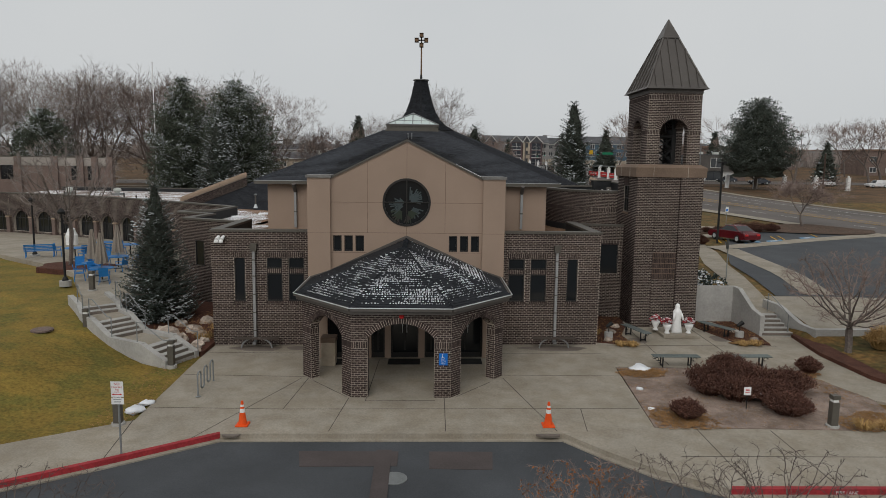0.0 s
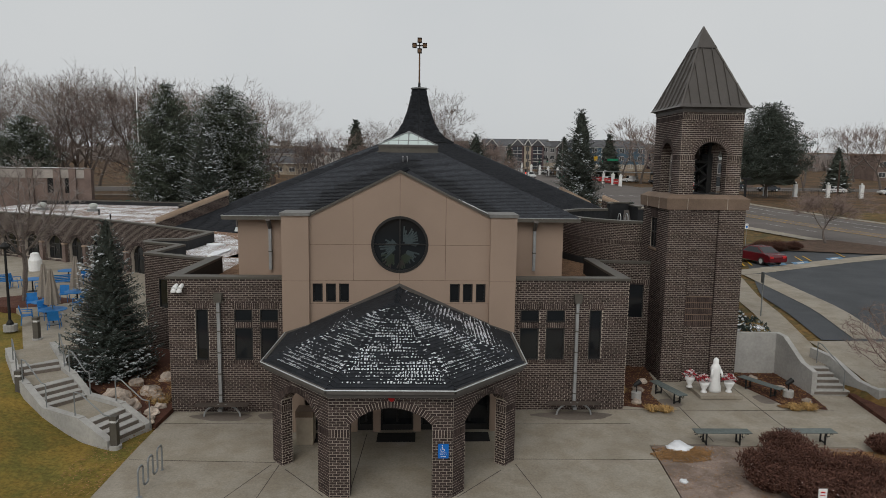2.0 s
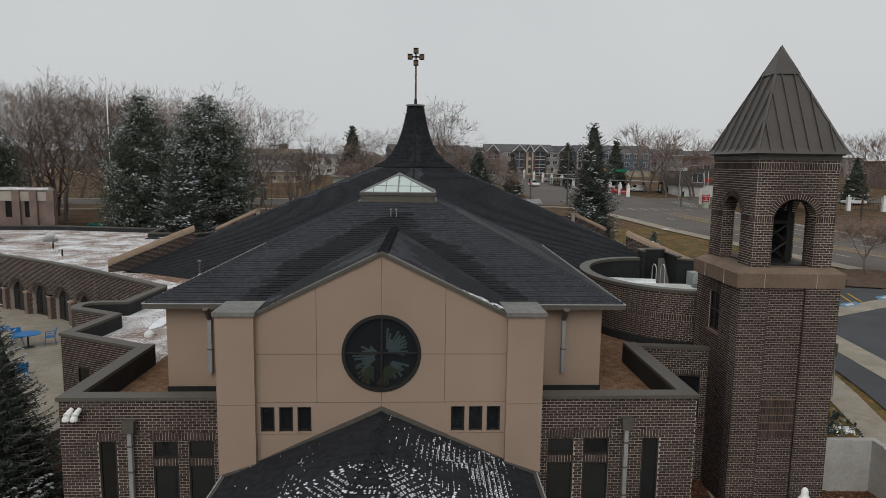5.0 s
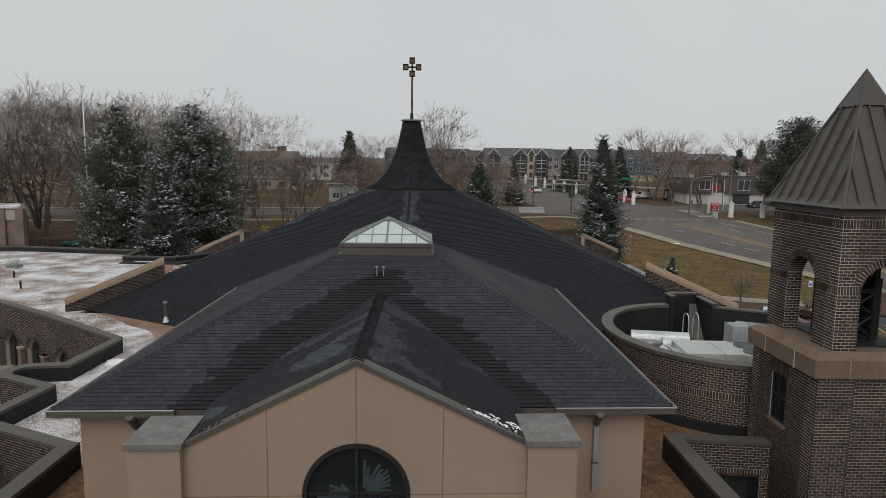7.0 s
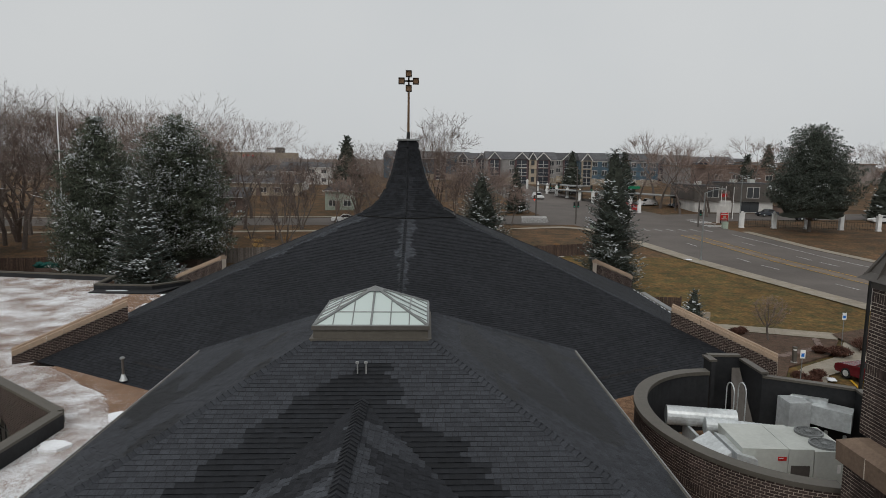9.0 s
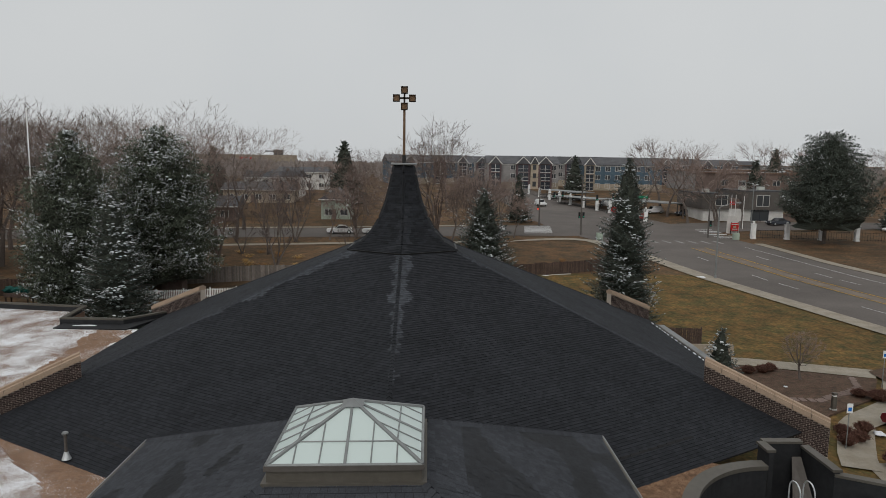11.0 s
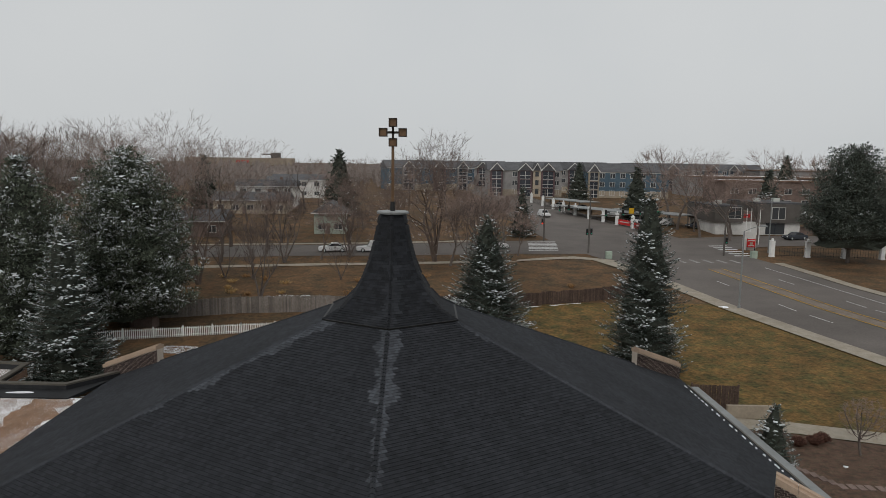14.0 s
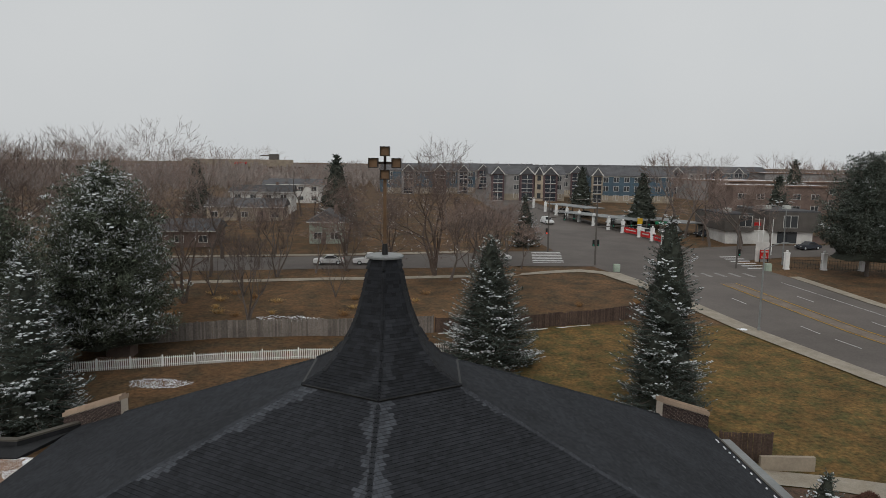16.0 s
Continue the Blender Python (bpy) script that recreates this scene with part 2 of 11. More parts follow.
M["shingle_spire"] = material("wet_black_shingle", (0.01358, 0.015, 0.01819), 0.8, var=0.25, scale=30, island=0.35, bump=0.2)
M["mulch_dark"] = material("dark_bark_mulch", (0.105, 0.062, 0.045), 0.95, var=0.5, scale=30, big=1.5, bigvar=0.3, bump=0.8, second=(0.07, 0.052, 0.035))
M["lawn_far"] = material("yellow_green_winter_lawn", (0.15, 0.088, 0.03), 0.95, var=0.5, scale=3.5, big=0.35, bigvar=0.3, bump=0.6, second=(0.072, 0.062, 0.022))
M["twigdark"] = material("dark_grey_twigs", (0.11, 0.088, 0.08), 0.95, var=0.3, scale=3)
M["galv_dull"] = material("weathered_grey_metal", (0.19, 0.185, 0.175), 0.55, 0.2, var=0.2, scale=7, big=1.5, bigvar=0.25)
M["pipe_galv"] = material("dull_galvanised_pipe", (0.32, 0.325, 0.325), 0.5, 0.25, var=0.1, scale=9)
M["slab_joint"] = material("dark_slab_joint", (0.075, 0.062, 0.052), 0.9, var=0.2, scale=9)


def glass(name, base, rough=0.06):
    m = bpy.data.materials.new(name)
    m.use_nodes = True
    b = m.node_tree.nodes["Principled BSDF"]
    b.inputs["Base Color"].default_value = (*base, 1)
    b.inputs["Roughness"].default_value = rough
    b.inputs["Specular IOR Level"].default_value = 0.5
    return m


def glow(name, colour, strength):
    m = bpy.data.materials.new(name)
    m.use_nodes = True
    b = m.node_tree.nodes["Principled BSDF"]
    b.inputs["Base Color"].default_value = (*colour, 1)
    b.inputs["Emission Color"].default_value = (*colour, 1)
    b.inputs["Emission Strength"].default_value = strength
    return m


M["glass"] = glass("dark_window_glass", (0.012, 0.014, 0.016))
M["glass_dim"] = glass("dim_window_glass", (0.05, 0.055, 0.06), 0.15)
M["skyglass"] = glass("milky_skylight_glazing", (0.52, 0.60, 0.58), 0.3)
M["stain_teal"] = glass("pale_etched_glass", (0.045, 0.062, 0.066), 0.3)
M["stain_green"] = glass("green_stained_glass", (0.022, 0.032, 0.018), 0.3)
M["stain_brown"] = glass("amber_stained_glass", (0.035, 0.026, 0.022), 0.3)
M["greenlamp"] = glow("green_signal", (0.0, 0.35, 0.2), 0.25)
M["redlamp"] = glow("red_signal", (1.0, 0.05, 0.02), 1.0)


# ---- building blocks ----
class Geo:
    """Collects vertices and faces for one mesh."""

    def __init__(self):
        self.v, self.f, self.m = [], [], []

    def add(self, verts, faces, mi=0):
        k = len(self.v)
        self.v += [tuple(p) for p in verts]
        self.f += [tuple(i + k for i in q) for q in faces]
        self.m += [mi] * len(faces)
        return self

    def box(self, x0, x1, y0, y1, z0, z1, mi=0):
        return self.add([(x, y, z) for z in (z0, z1) for y in (y0, y1) for x in (x0, x1)],
                        [(0, 2, 3, 1), (4, 5, 7, 6), (0, 1, 5, 4), (2, 6, 7, 3), (0, 4, 6, 2), (1, 3, 7, 5)], mi)

    def obox(self, o, u, n, lu, ln, z0, z1, mi=0):
        """A box from o along unit vectors u (length lu) and n (length ln), upright."""
        c = [(o[0] + u[0] * a + n[0] * b, o[1] + u[1] * a + n[1] * b) for a, b in ((0, 0), (lu, 0), (lu, ln), (0, ln))]
        return self.prism(c, z0, z1, mi)

    def prism(self, poly, z0, z1, mi=0):
        n = len(poly)
        area = sum(poly[i][0] * poly[(i + 1) % n][1] - poly[(i + 1) % n][0] * poly[i][1] for i in range(n))
        z0 = list(z0) if isinstance(z0, (list, tuple)) else [z0] * n
        z1 = list(z1) if isinstance(z1, (list, tuple)) else [z1] * n
        if area < 0:
            poly, z0, z1 = poly[::-1], z0[::-1], z1[::-1]
        return self.add([(p[0], p[1], z) for p, z in zip(poly, z0)] + [(p[0], p[1], z) for p, z in zip(poly, z1)],
                        [tuple(range(n))[::-1], tuple(range(n, 2 * n))] + [(i, (i + 1) % n, n + (i + 1) % n, n + i) for i in range(n)], mi)

    def slab(self, poly, o, u, n, t0, t1, mi=0):
        """A polygon in the upright plane through o along u, given as (along, up), from t0 to t1 along n."""
        k = len(poly)
        vs = [(o[0] + u[0] * a + n[0] * t, o[1] + u[1] * a + n[1] * t, b) for t in (t0, t1) for a, b in poly]
        return self.add(vs, [tuple(range(k)), tuple(range(k, 2 * k))[::-1]] + [(i, k + i, k + (i + 1) % k, (i + 1) % k) for i in range(k)], mi)

    def cyl(self, p, q, r0, r1=None, n=10, caps=True, mi=0):
        r1 = r0 if r1 is None else r1
        p, q = Vector(p), Vector(q)
        d = (q - p).normalized()
        a = d.orthogonal().normalized()
        b = d.cross(a)
        ring = [(a * math.cos(2 * math.pi * i / n) + b * math.sin(2 * math.pi * i / n)) for i in range(n)]
        vs = [p + e * r0 for e in ring] + [q + e * r1 for e in ring]
        fs = [(i, (i + 1) % n, n + (i + 1) % n, n + i) for i in range(n)]
        if caps:
            fs += [tuple(range(n))[::-1], tuple(range(n, 2 * n))]
        return self.add(vs, fs, mi)

    def tube(self, pts, r, n=6, mi=0):
        for a, b in zip(pts[:-1], pts[1:]):
            self.cyl(a, b, r, r, n, True, mi)
        return self

    def lathe(self, prof, c=(0, 0, 0), n=16, mi=0):
        vs = [(c[0] + r * math.cos(2 * math.pi * i / n), c[1] + r * math.sin(2 * math.pi * i / n), c[2] + z) for r, z in prof for i in range(n)]
        k = len(prof)
        fs = [(j * n + i, j * n + (i + 1) % n, (j + 1) * n + (i + 1) % n, (j + 1) * n + i) for j in range(k - 1) for i in range(n)]
        fs += [tuple(range(n))[::-1], tuple(range((k - 1) * n, k * n))]
        return self.add(vs, fs, mi)

    def poly(self, pts, mi=0):
        return self.add(pts, [tuple(range(len(pts)))], mi)

    def plate(self, pts, t, mi=0):
        """A flat polygon in space given thickness t against its normal."""
        a = [Vector(p) for p in pts]
        nn = Vector((0, 0, 0))
        for i in range(len(a)):
            nn += a[i].cross(a[(i + 1) % len(a)])
        nn.normalize()
        k = len(a)
        return self.add([*a, *[p - nn * t for p in a]], [tuple(range(k)), tuple(range(k, 2 * k))[::-1]] + [(i, k + i, k + (i + 1) % k, (i + 1) % k) for i in range(k)], mi)

    def skew(self):
        self.v = [(x, y + SKEW * (x - AXIS), z) for x, y, z in self.v]
        return self

    def moved(self, m):
        self.v = [tuple(m @ Vector(p)) for p in self.v]
        return self

    def mesh(self, name, mats, smooth=False):
        me = bpy.data.meshes.new(name)
        me.from_pydata(self.v, [], self.f)
        for a in mats if isinstance(mats, (list, tuple)) else [mats]:
            me.materials.append(a)
        if any(self.m):
            me.polygons.foreach_set("material_index", self.m)
        if smooth:
            me.polygons.foreach_set("use_smooth", [True] * len(self.f))
        me.update()
        return me


AXIS, SKEW = -0.93, 0.03


def thing(name, base, label, category, group="", kind=""):
    ob = new(name)
    ob.location = base
    ob.empty_display_size = 0.1
    return tagged(ob, label, category, group, kind)


def part(name, geo, mat, parent=None, label="", smooth=False, kind="", category=""):
    ob = new(name, geo.mesh(name, mat, smooth))
    if parent is not None:
        ob.parent = parent
        if parent.data is None:
            ob.matrix_parent_inverse = Matrix.Translation(-parent.location)
    return tagged(ob, label, category, "", kind)


def single(name, geo, mat, label, category, group="", kind="", smooth=False):
    ob = new(name, geo.mesh(name, mat, smooth))
    return tagged(ob, label, category, group, kind)


def lerp(a, b, t):
    return a + (b - a) * t


def interp(x, xs, ys):
    return float(np.interp(x, xs, ys))


BL, BH, CO = 0.206, 0.080, 0.080  # brick length with joint, course


def rect(u0, u1, z0, z1):
    return lambda z: (u0, u1) if z0 < z < z1 else None


def arch(u0, u1, z0, spring, rise):
    c, w = (u0 + u1) / 2, (u1 - u0) / 2
    rad = (w * w + rise * rise) / (2 * rise)
    zc = spring + rise - rad

    def hole(z):
        if z0 < z <= spring:
            return (u0, u1)
        if spring < z < spring + rise:
            h = math.sqrt(max(0.0, rad * rad - (z - zc) ** 2))
            return (c - h, c + h)
        return None
    return hole


def spans(L, holes, z):
    out = [(0.0, L)]
    for h in holes:
        g = h(z)
        if g:
            nxt = []
            for a, b in out:
                if g[1] <= a or g[0] >= b:
                    nxt.append((a, b))
                else:
                    if g[0] - a > 0.01:
                        nxt.append((a, g[0]))
                    if b - g[1] > 0.01:
                        nxt.append((g[1], b))
            out = nxt
    return out


def wall_body(geo, o, u, n, L, z0, z1, thick, holes):
    """The mortar-coloured core, with its openings right through. o: outer foot; n: outward."""
    rows = max(1, round((z1 - z0) / CO))
    h = (z1 - z0) / rows
    run, start, last = None, z0, None
    for r in range(rows + 1):
        cur = tuple(spans(L, holes, z0 + (r + 0.5) * h)) if r < rows else None
        if cur != last:
            if last is not None:
                for a, b in last:
                    geo.obox((o[0] + u[0] * a - n[0] * 0.008, o[1] + u[1] * a - n[1] * 0.008), u, (-n[0], -n[1]), b - a, thick - 0.008, start, z0 + r * h)
            last, start = cur, z0 + r * h


def brick_skin(geo, o, u, n, L, z0, z1, holes, soldiers=(), proud=0.006, start=None):
    """Each brick a small block proud of its joints, in running bond; soldiers: heights of upright courses; start: where on
    a longer bent wall this stretch begins, so that the bond runs on round the bend."""
    V, F = geo.v, geo.f
    rows = max(1, round((z1 - z0) / CO))
    h = (z1 - z0) / rows
    j = 0.018

    def block(a, b, zl, zh):
        k = len(V)
        for t in (-0.012, proud):
            for s, z in ((a, zl), (b, zl), (b, zh), (a, zh)):
                V.append((o[0] + u[0] * s + n[0] * t, o[1] + u[1] * s + n[1] * t, z))
        for q in ((4, 5, 6, 7), (0, 1, 5, 4), (1, 2, 6, 5), (2, 3, 7, 6), (3, 0, 4, 7)):
            F.append(tuple(k + i for i in q))
            geo.m.append(0)
    skip = set()
    for s in soldiers:
        r0 = int((s - z0) / h)
        for r in (r0, r0 + 1, r0 + 2):
            skip.add(r)
        zl, zh = z0 + r0 * h + j / 2, z0 + (r0 + 3) * h - j / 2
        if r0 + 3 <= rows:
            for a, b in spans(L, holes, (zl + zh) / 2):
                cnt = max(1, round((b - a) / BH))
                w = (b - a) / cnt
                for i in range(cnt):
                    block(a + i * w + j / 2, a + (i + 1) * w - j / 2, zl, zh)
    for r in range(rows):
        if r in skip:
            continue
        zl, zh = z0 + r * h + j / 2, z0 + (r + 1) * h - j / 2
        for a, b in spans(L, holes, (zl + zh) / 2):
            first = start or 0.0
            s = math.floor((a + first) / BL) * BL - first - (BL / 2 if r % 2 else 0)
            while s < b:
                if start is None:
                    p, q = max(a, s) + j / 2, min(b, s + BL) - j / 2
                else:
                    p, q = max(a, s + j / 2), min(b, s + BL - j / 2)
                if q - p > (0.025 if start is None else 0.004):
                    block(p, q, zl, zh)
                s += BL


def brick_wall(name, parent, o, e, z0, z1, holes=(), thick=0.3, soldiers=(), skin=True):
    """A wall from o to e (xy), outer face to the right of that way."""
    L = math.hypot(e[0] - o[0], e[1] - o[1])
    u = ((e[0] - o[0]) / L, (e[1] - o[1]) / L)
    n = (u[1], -u[0])
    g = Geo()
    wall_body(g, o, u, n, L, z0, z1, thick, holes)
    w = part(name, g, M["mortar"], parent)
    if skin:
        s = Geo()
        brick_skin(s, o, u, n, L, z0, z1, holes, soldiers)
        part("brickwork", s, M["brick"], w, kind="stuff")
    return w, u, n, L


def voussoirs(geo, o, u, n, u0, u1, spring, rise, depth=0.2, proud=0.022, inner=-0.1, gap=0.12):
    """The ring of upright bricks over a segmental arch."""
    c, w = (u0 + u1) / 2, (u1 - u0) / 2
    rad = (w * w + rise * rise) / (2 * rise)
    zc = spring + rise - rad
    half = math.asin(min(1.0, w / rad)) if rise <= w else math.pi - math.asin(w / rad)
    cnt = max(5, round(2 * half * (rad + depth / 2) / 0.085))
    for i in range(cnt):
        a0 = -half + 2 * half * (i + gap) / cnt
        a1 = -half + 2 * half * (i + 1 - gap) / cnt
        pts = [(c + r * math.sin(a), zc + r * math.cos(a)) for r, a in ((rad, a0), (rad, a1), (rad + depth, a1), (rad + depth, a0))]
        geo.slab(pts[::-1], o, u, n, inner, proud)


def shingle(geo, poly, width=0.32, expo=0.145, pick=None, seed=1, lift=0.02):
    """Covers a flat sloping polygon with overlapping tabs, row on row from the eave. pick(p): material of a tab."""
    rnd = random.Random(seed)
    P = [Vector(p) for p in poly]
    nn = Vector((0, 0, 0))
    for i in range(len(P)):
        nn += P[i].cross(P[(i + 1) % len(P)])
    nn.normalize()
    if nn.z < 0:
        nn = -nn
    up = (Vector((0, 0, 1)) - nn * nn.z).normalized()
    uu = up.cross(nn).normalized()
    o = P[0]
    Q = [((p - o).dot(uu), (p - o).dot(up)) for p in P]
    v0, v1 = min(q[1] for q in Q), max(q[1] for q in Q)

    def cut(v):
        xs = []
        for i in range(len(Q)):
            (ax, ay), (bx, by) = Q[i], Q[(i + 1) % len(Q)]
            if (ay - v) * (by - v) < 0:
                xs.append(ax + (bx - ax) * (v - ay) / (by - ay))
        return (min(xs), max(xs)) if len(xs) >= 2 else None
    V, F, MI = geo.v, geo.f, geo.m
    v = v0
    while v < v1 - 0.01:
        ve = min(v + expo, v1)
        g = cut((v + ve) / 2)
        if g:
            s = g[0] - rnd.random() * width
            while s < g[1]:
                w = width * rnd.uniform(0.75, 1.25)
                a, b = max(s, g[0]) + 0.005, min(s + w, g[1]) - 0.005
                s += w
                if b - a < 0.02:
                    continue
                k = len(V)
                li = lift * rnd.uniform(0.7, 1.3)
                base = o + uu * a + up * (v - 0.012)
                side = uu * (b - a)
                for q in (base, base + side, base + nn * li, base + side + nn * li, base + side + up * (ve - v + 0.02) + nn * 0.002, base + up * (ve - v + 0.02) + nn * 0.002):
                    V.append((q.x, q.y, q.z))
                F.append((k, k + 1, k + 3, k + 2))
                F.append((k + 2, k + 3, k + 4, k + 5))
                mi = pick(base) if pick else 0
                MI.append(mi)
                MI.append(mi)
        v = ve


def ridge_caps(geo, a, b, mi=0, step=0.17, w=0.15):
    """Bent cap tabs laid along a hip or ridge from its foot a to its head b."""
    a, b = Vector(a), Vector(b)
    d = (b - a).normalized()
    side = Vector((d.y, -d.x, 0)).normalized()
    upn = side.cross(d)
    if upn.z < 0:
        upn = -upn
    cnt = int((b - a).length / step)
    for i in range(cnt):
        p = a + d * (i * step)
        q = p + d * step * 1.15
        geo.add([p - side * w - upn * 0.005, p + upn * 0.095, p + side * w - upn * 0.005, q - side * w - upn * 0.035, q + upn * 0.055, q + side * w - upn * 0.035],
                [(0, 1, 4, 3), (1, 2, 5, 4), (0, 2, 1)], mi)

# ---- the church ----
def sk(x, y):
    return (x, y + SKEW * (x - AXIS))


def window_unit(parent, name, o, u, n, a, b, z0, z1, mull=(), trans=(), mat="glass", inset=0.1):
    """A framed window set into its opening: frame, and one pane per light."""
    g = Geo()
    f = 0.05
    for p, q, zl, zh in ((a, a + f, z0, z1), (b - f, b, z0, z1), (a + f, b - f, z0, z0 + f), (a + f, b - f, z1 - f, z1)):
        g.slab([(p, zl), (q, zl), (q, zh), (p, zh)], o, u, n, -inset - 0.06, -inset + 0.01)
    for m in mull:
        g.slab([(m - 0.03, z0 + f), (m + 0.03, z0 + f), (m + 0.03, z1 - f), (m - 0.03, z1 - f)], o, u, n, -inset - 0.05, -inset)
    for t in trans:
        g.slab([(a + f, t - 0.03), (b - f, t - 0.03), (b - f, t + 0.03), (a + f, t + 0.03)], o, u, n, -inset - 0.045, -inset + 0.003)
    w = part(name, g, M["trim"], parent)
    p = Geo().slab([(a + 0.02, z0 + 0.02), (b - 0.02, z0 + 0.02), (b - 0.02, z1 - 0.02), (a + 0.02, z1 - 0.02)], o, u, n, -inset - 0.04, -inset - 0.025)
    part("pane", p, M[mat], w)
    return w


def mitre_out(pts, d):
    """A polyline moved d metres to its right, with true mitres at the bends."""
    out = []
    for i, p in enumerate(pts):
        ns = []
        for a, b in ((i - 1, i), (i, i + 1)):
            if a >= 0 and b < len(pts):
                L = math.hypot(pts[b][0] - pts[a][0], pts[b][1] - pts[a][1])
                ns.append(((pts[b][1] - pts[a][1]) / L, -(pts[b][0] - pts[a][0]) / L))
        n0, n1 = ns[0], ns[-1]
        k = d / (1 + n0[0] * n1[0] + n0[1] * n1[1])
        out.append((p[0] + (n0[0] + n1[0]) * k, p[1] + (n0[1] + n1[1]) * k))
    return out


def coping(name, parent, pts, z, w=0.36, h=0.1, out=0.05, mat="cap", lining=0.0):
    """Metal cap along a parapet line (outer face to the right of the way); lining: dark membrane upstand behind it."""
    g, li = Geo(), Geo()
    outer, inner = mitre_out(pts, out), mitre_out(pts, out - w)
    l0, l1 = mitre_out(pts, out - w + 0.04), mitre_out(pts, out - w + 0.005)
    for i in range(len(pts) - 1):
        g.prism([outer[i], outer[i + 1], inner[i + 1], inner[i]], z, z + h)
        if lining:
            li.prism([l0[i], l0[i + 1], l1[i + 1], l1[i]], z - lining, z - 0.002)
    c = part(name, g, M[mat], parent)
    if lining:
        part("upstand", li, M["membrane"], parent)
    return c


church = thing("church_narthex", (AXIS, 28.4, 0), "church front block, dark brick wings and tan stucco gable", "church", kind="structure")
BY = 28.68  # brick wings' front at the axis

# brick wings with their windows
def wing(side):
    if side < 0:
        o, e = sk(-9.3, BY), sk(-5.12, BY)
    else:
        o, e = sk(3.28, BY), sk(7.63, BY)
    L = math.hypot(e[0] - o[0], e[1] - o[1])
    u = ((e[0] - o[0]) / L, (e[1] - o[1]) / L)
    n = (u[1], -u[0])
    if side < 0:
        slot, big = (0.96, 1.42), (2.34, 3.94)
    else:
        slot, big = (2.88, 3.36), (0.27, 1.97)
    mid = (big[0] + big[1]) / 2
    lights = [(big[0], mid - 0.13, 3.34, 3.83), (mid + 0.13, big[1], 3.34, 3.83), (big[0], mid - 0.13, 1.9, 3.12), (mid + 0.13, big[1], 1.9, 3.12)]
    holes = [rect(*slot, 1.9, 3.83)] + [rect(*q) for q in lights]
    w, u, n, L = brick_wall("front_wall", church, o, e, -0.21, 4.92, holes, 0.35)
    sold = Geo()
    for a, b, z in ((slot[0] - 0.06, slot[1] + 0.06, 3.84), (big[0] - 0.05, big[1] + 0.05, 3.84), (big[0], mid - 0.13, 3.13), (mid + 0.13, big[1], 3.13)):
        cnt = round((b - a) / 0.082)
        for i in range(cnt):
            s = a + (b - a) * i / cnt
            sold.slab([(s + 0.006, z), (s + (b - a) / cnt - 0.006, z), (s + (b - a) / cnt - 0.006, z + 0.2), (s + 0.006, z + 0.2)], o, u, n, -0.09, 0.014)
    for a, b in (slot, (big[0], mid - 0.13), (mid + 0.13, big[1])):
        cnt = round((b - a + 0.1) / 0.082)
        for i in range(cnt):
            s = a - 0.05 + (b - a + 0.1) * i / cnt
            sold.slab([(s + 0.006, 1.8), (s + 0.076, 1.8), (s + 0.076, 1.9), (s + 0.006, 1.9)], o, u, n, -0.09, 0.03)
    lm = Geo()
    for a, b, z, hh in ((slot[0] - 0.06, slot[1] + 0.06, 3.84, .2), (big[0] - 0.05, big[1] + 0.05, 3.84, .2), (big[0], mid - 0.13, 3.13, .2), (mid + 0.13, big[1], 3.13, .2), (slot[0] - .05, slot[1] + .05, 1.8, .098), (big[0] - .05, mid - 0.08, 1.8, .098), (mid + 0.08, big[1] + .05, 1.8, .098)):
        lm.slab([(a, z), (b, z), (b, z + hh), (a, z + hh)], o, u, n, -0.02, 0.0095)
    part("lintel_mortar", lm, M["mortar"], w)
    part("lintels", sold, M["brick"], w, "upright brick lintels and sills", kind="stuff")
    window_unit(church, "slot_window", o, u, n, *slot, 1.9, 3.83, inset=0.025)
    for q in lights:
        window_unit(church, "window", o, u, n, *q, inset=0.025)
    # rear parts of the wing
    if side < 0:
        brick_wall("side_wall", church, (-9.3, 33.6), (o[0], o[1] + 0.03), 0.2, 4.92, (), 0.35)
        coping("parapet_cap", church, [(-9.3, 33.6), o, e], 4.92, w=0.46, lining=0.62)
    else:
        brick_wall("side_wall", church, (e[0], e[1] + 0.03), (7.55, 34.3), -0.21, 4.92, (), 0.35)
        coping("parapet_cap", church, [o, e, (7.55, 34.3)], 4.92, w=0.46, lining=0.62)
    # downpipe with hopper head
    d = 1.82 if side < 0 else 2.4
    c = (o[0] + u[0] * d, o[1] + u[1] * d)
    hop = thing("downpipe", (c[0], c[1] - 0.1, 0), "galvanised downpipe with a square hopper head on the brick wall", "downpipe", "downpipes")
    g = Geo().slab([(-0.13, 4.1), (0.13, 4.1), (0.15, 4.42), (-0.15, 4.42)], c, u, n, 0.005, 0.22)
    part("hopper", g, M["cap"], hop)
    g = Geo().box(c[0] - 0.055, c[0] + 0.055, c[1] - 0.16, c[1] - 0.03, 0.12, 4.1)
    part("pipe", g, M["pipe_galv"], hop)
    for z in (0.6, 1.4, 2.2, 3.0, 3.7):
        part("strap", Geo().box(c[0] - 0.075, c[0] + 0.075, c[1] - 0.165, c[1] - 0.012, z, z + 0.05), M["cap"], hop)
    part("shoe", Geo().box(c[0] - 0.07, c[0] + 0.07, c[1] - 0.3, c[1] - 0.05, 0.03, 0.14), M["pipe_galv"], hop)


wing(-1)
wing(1)

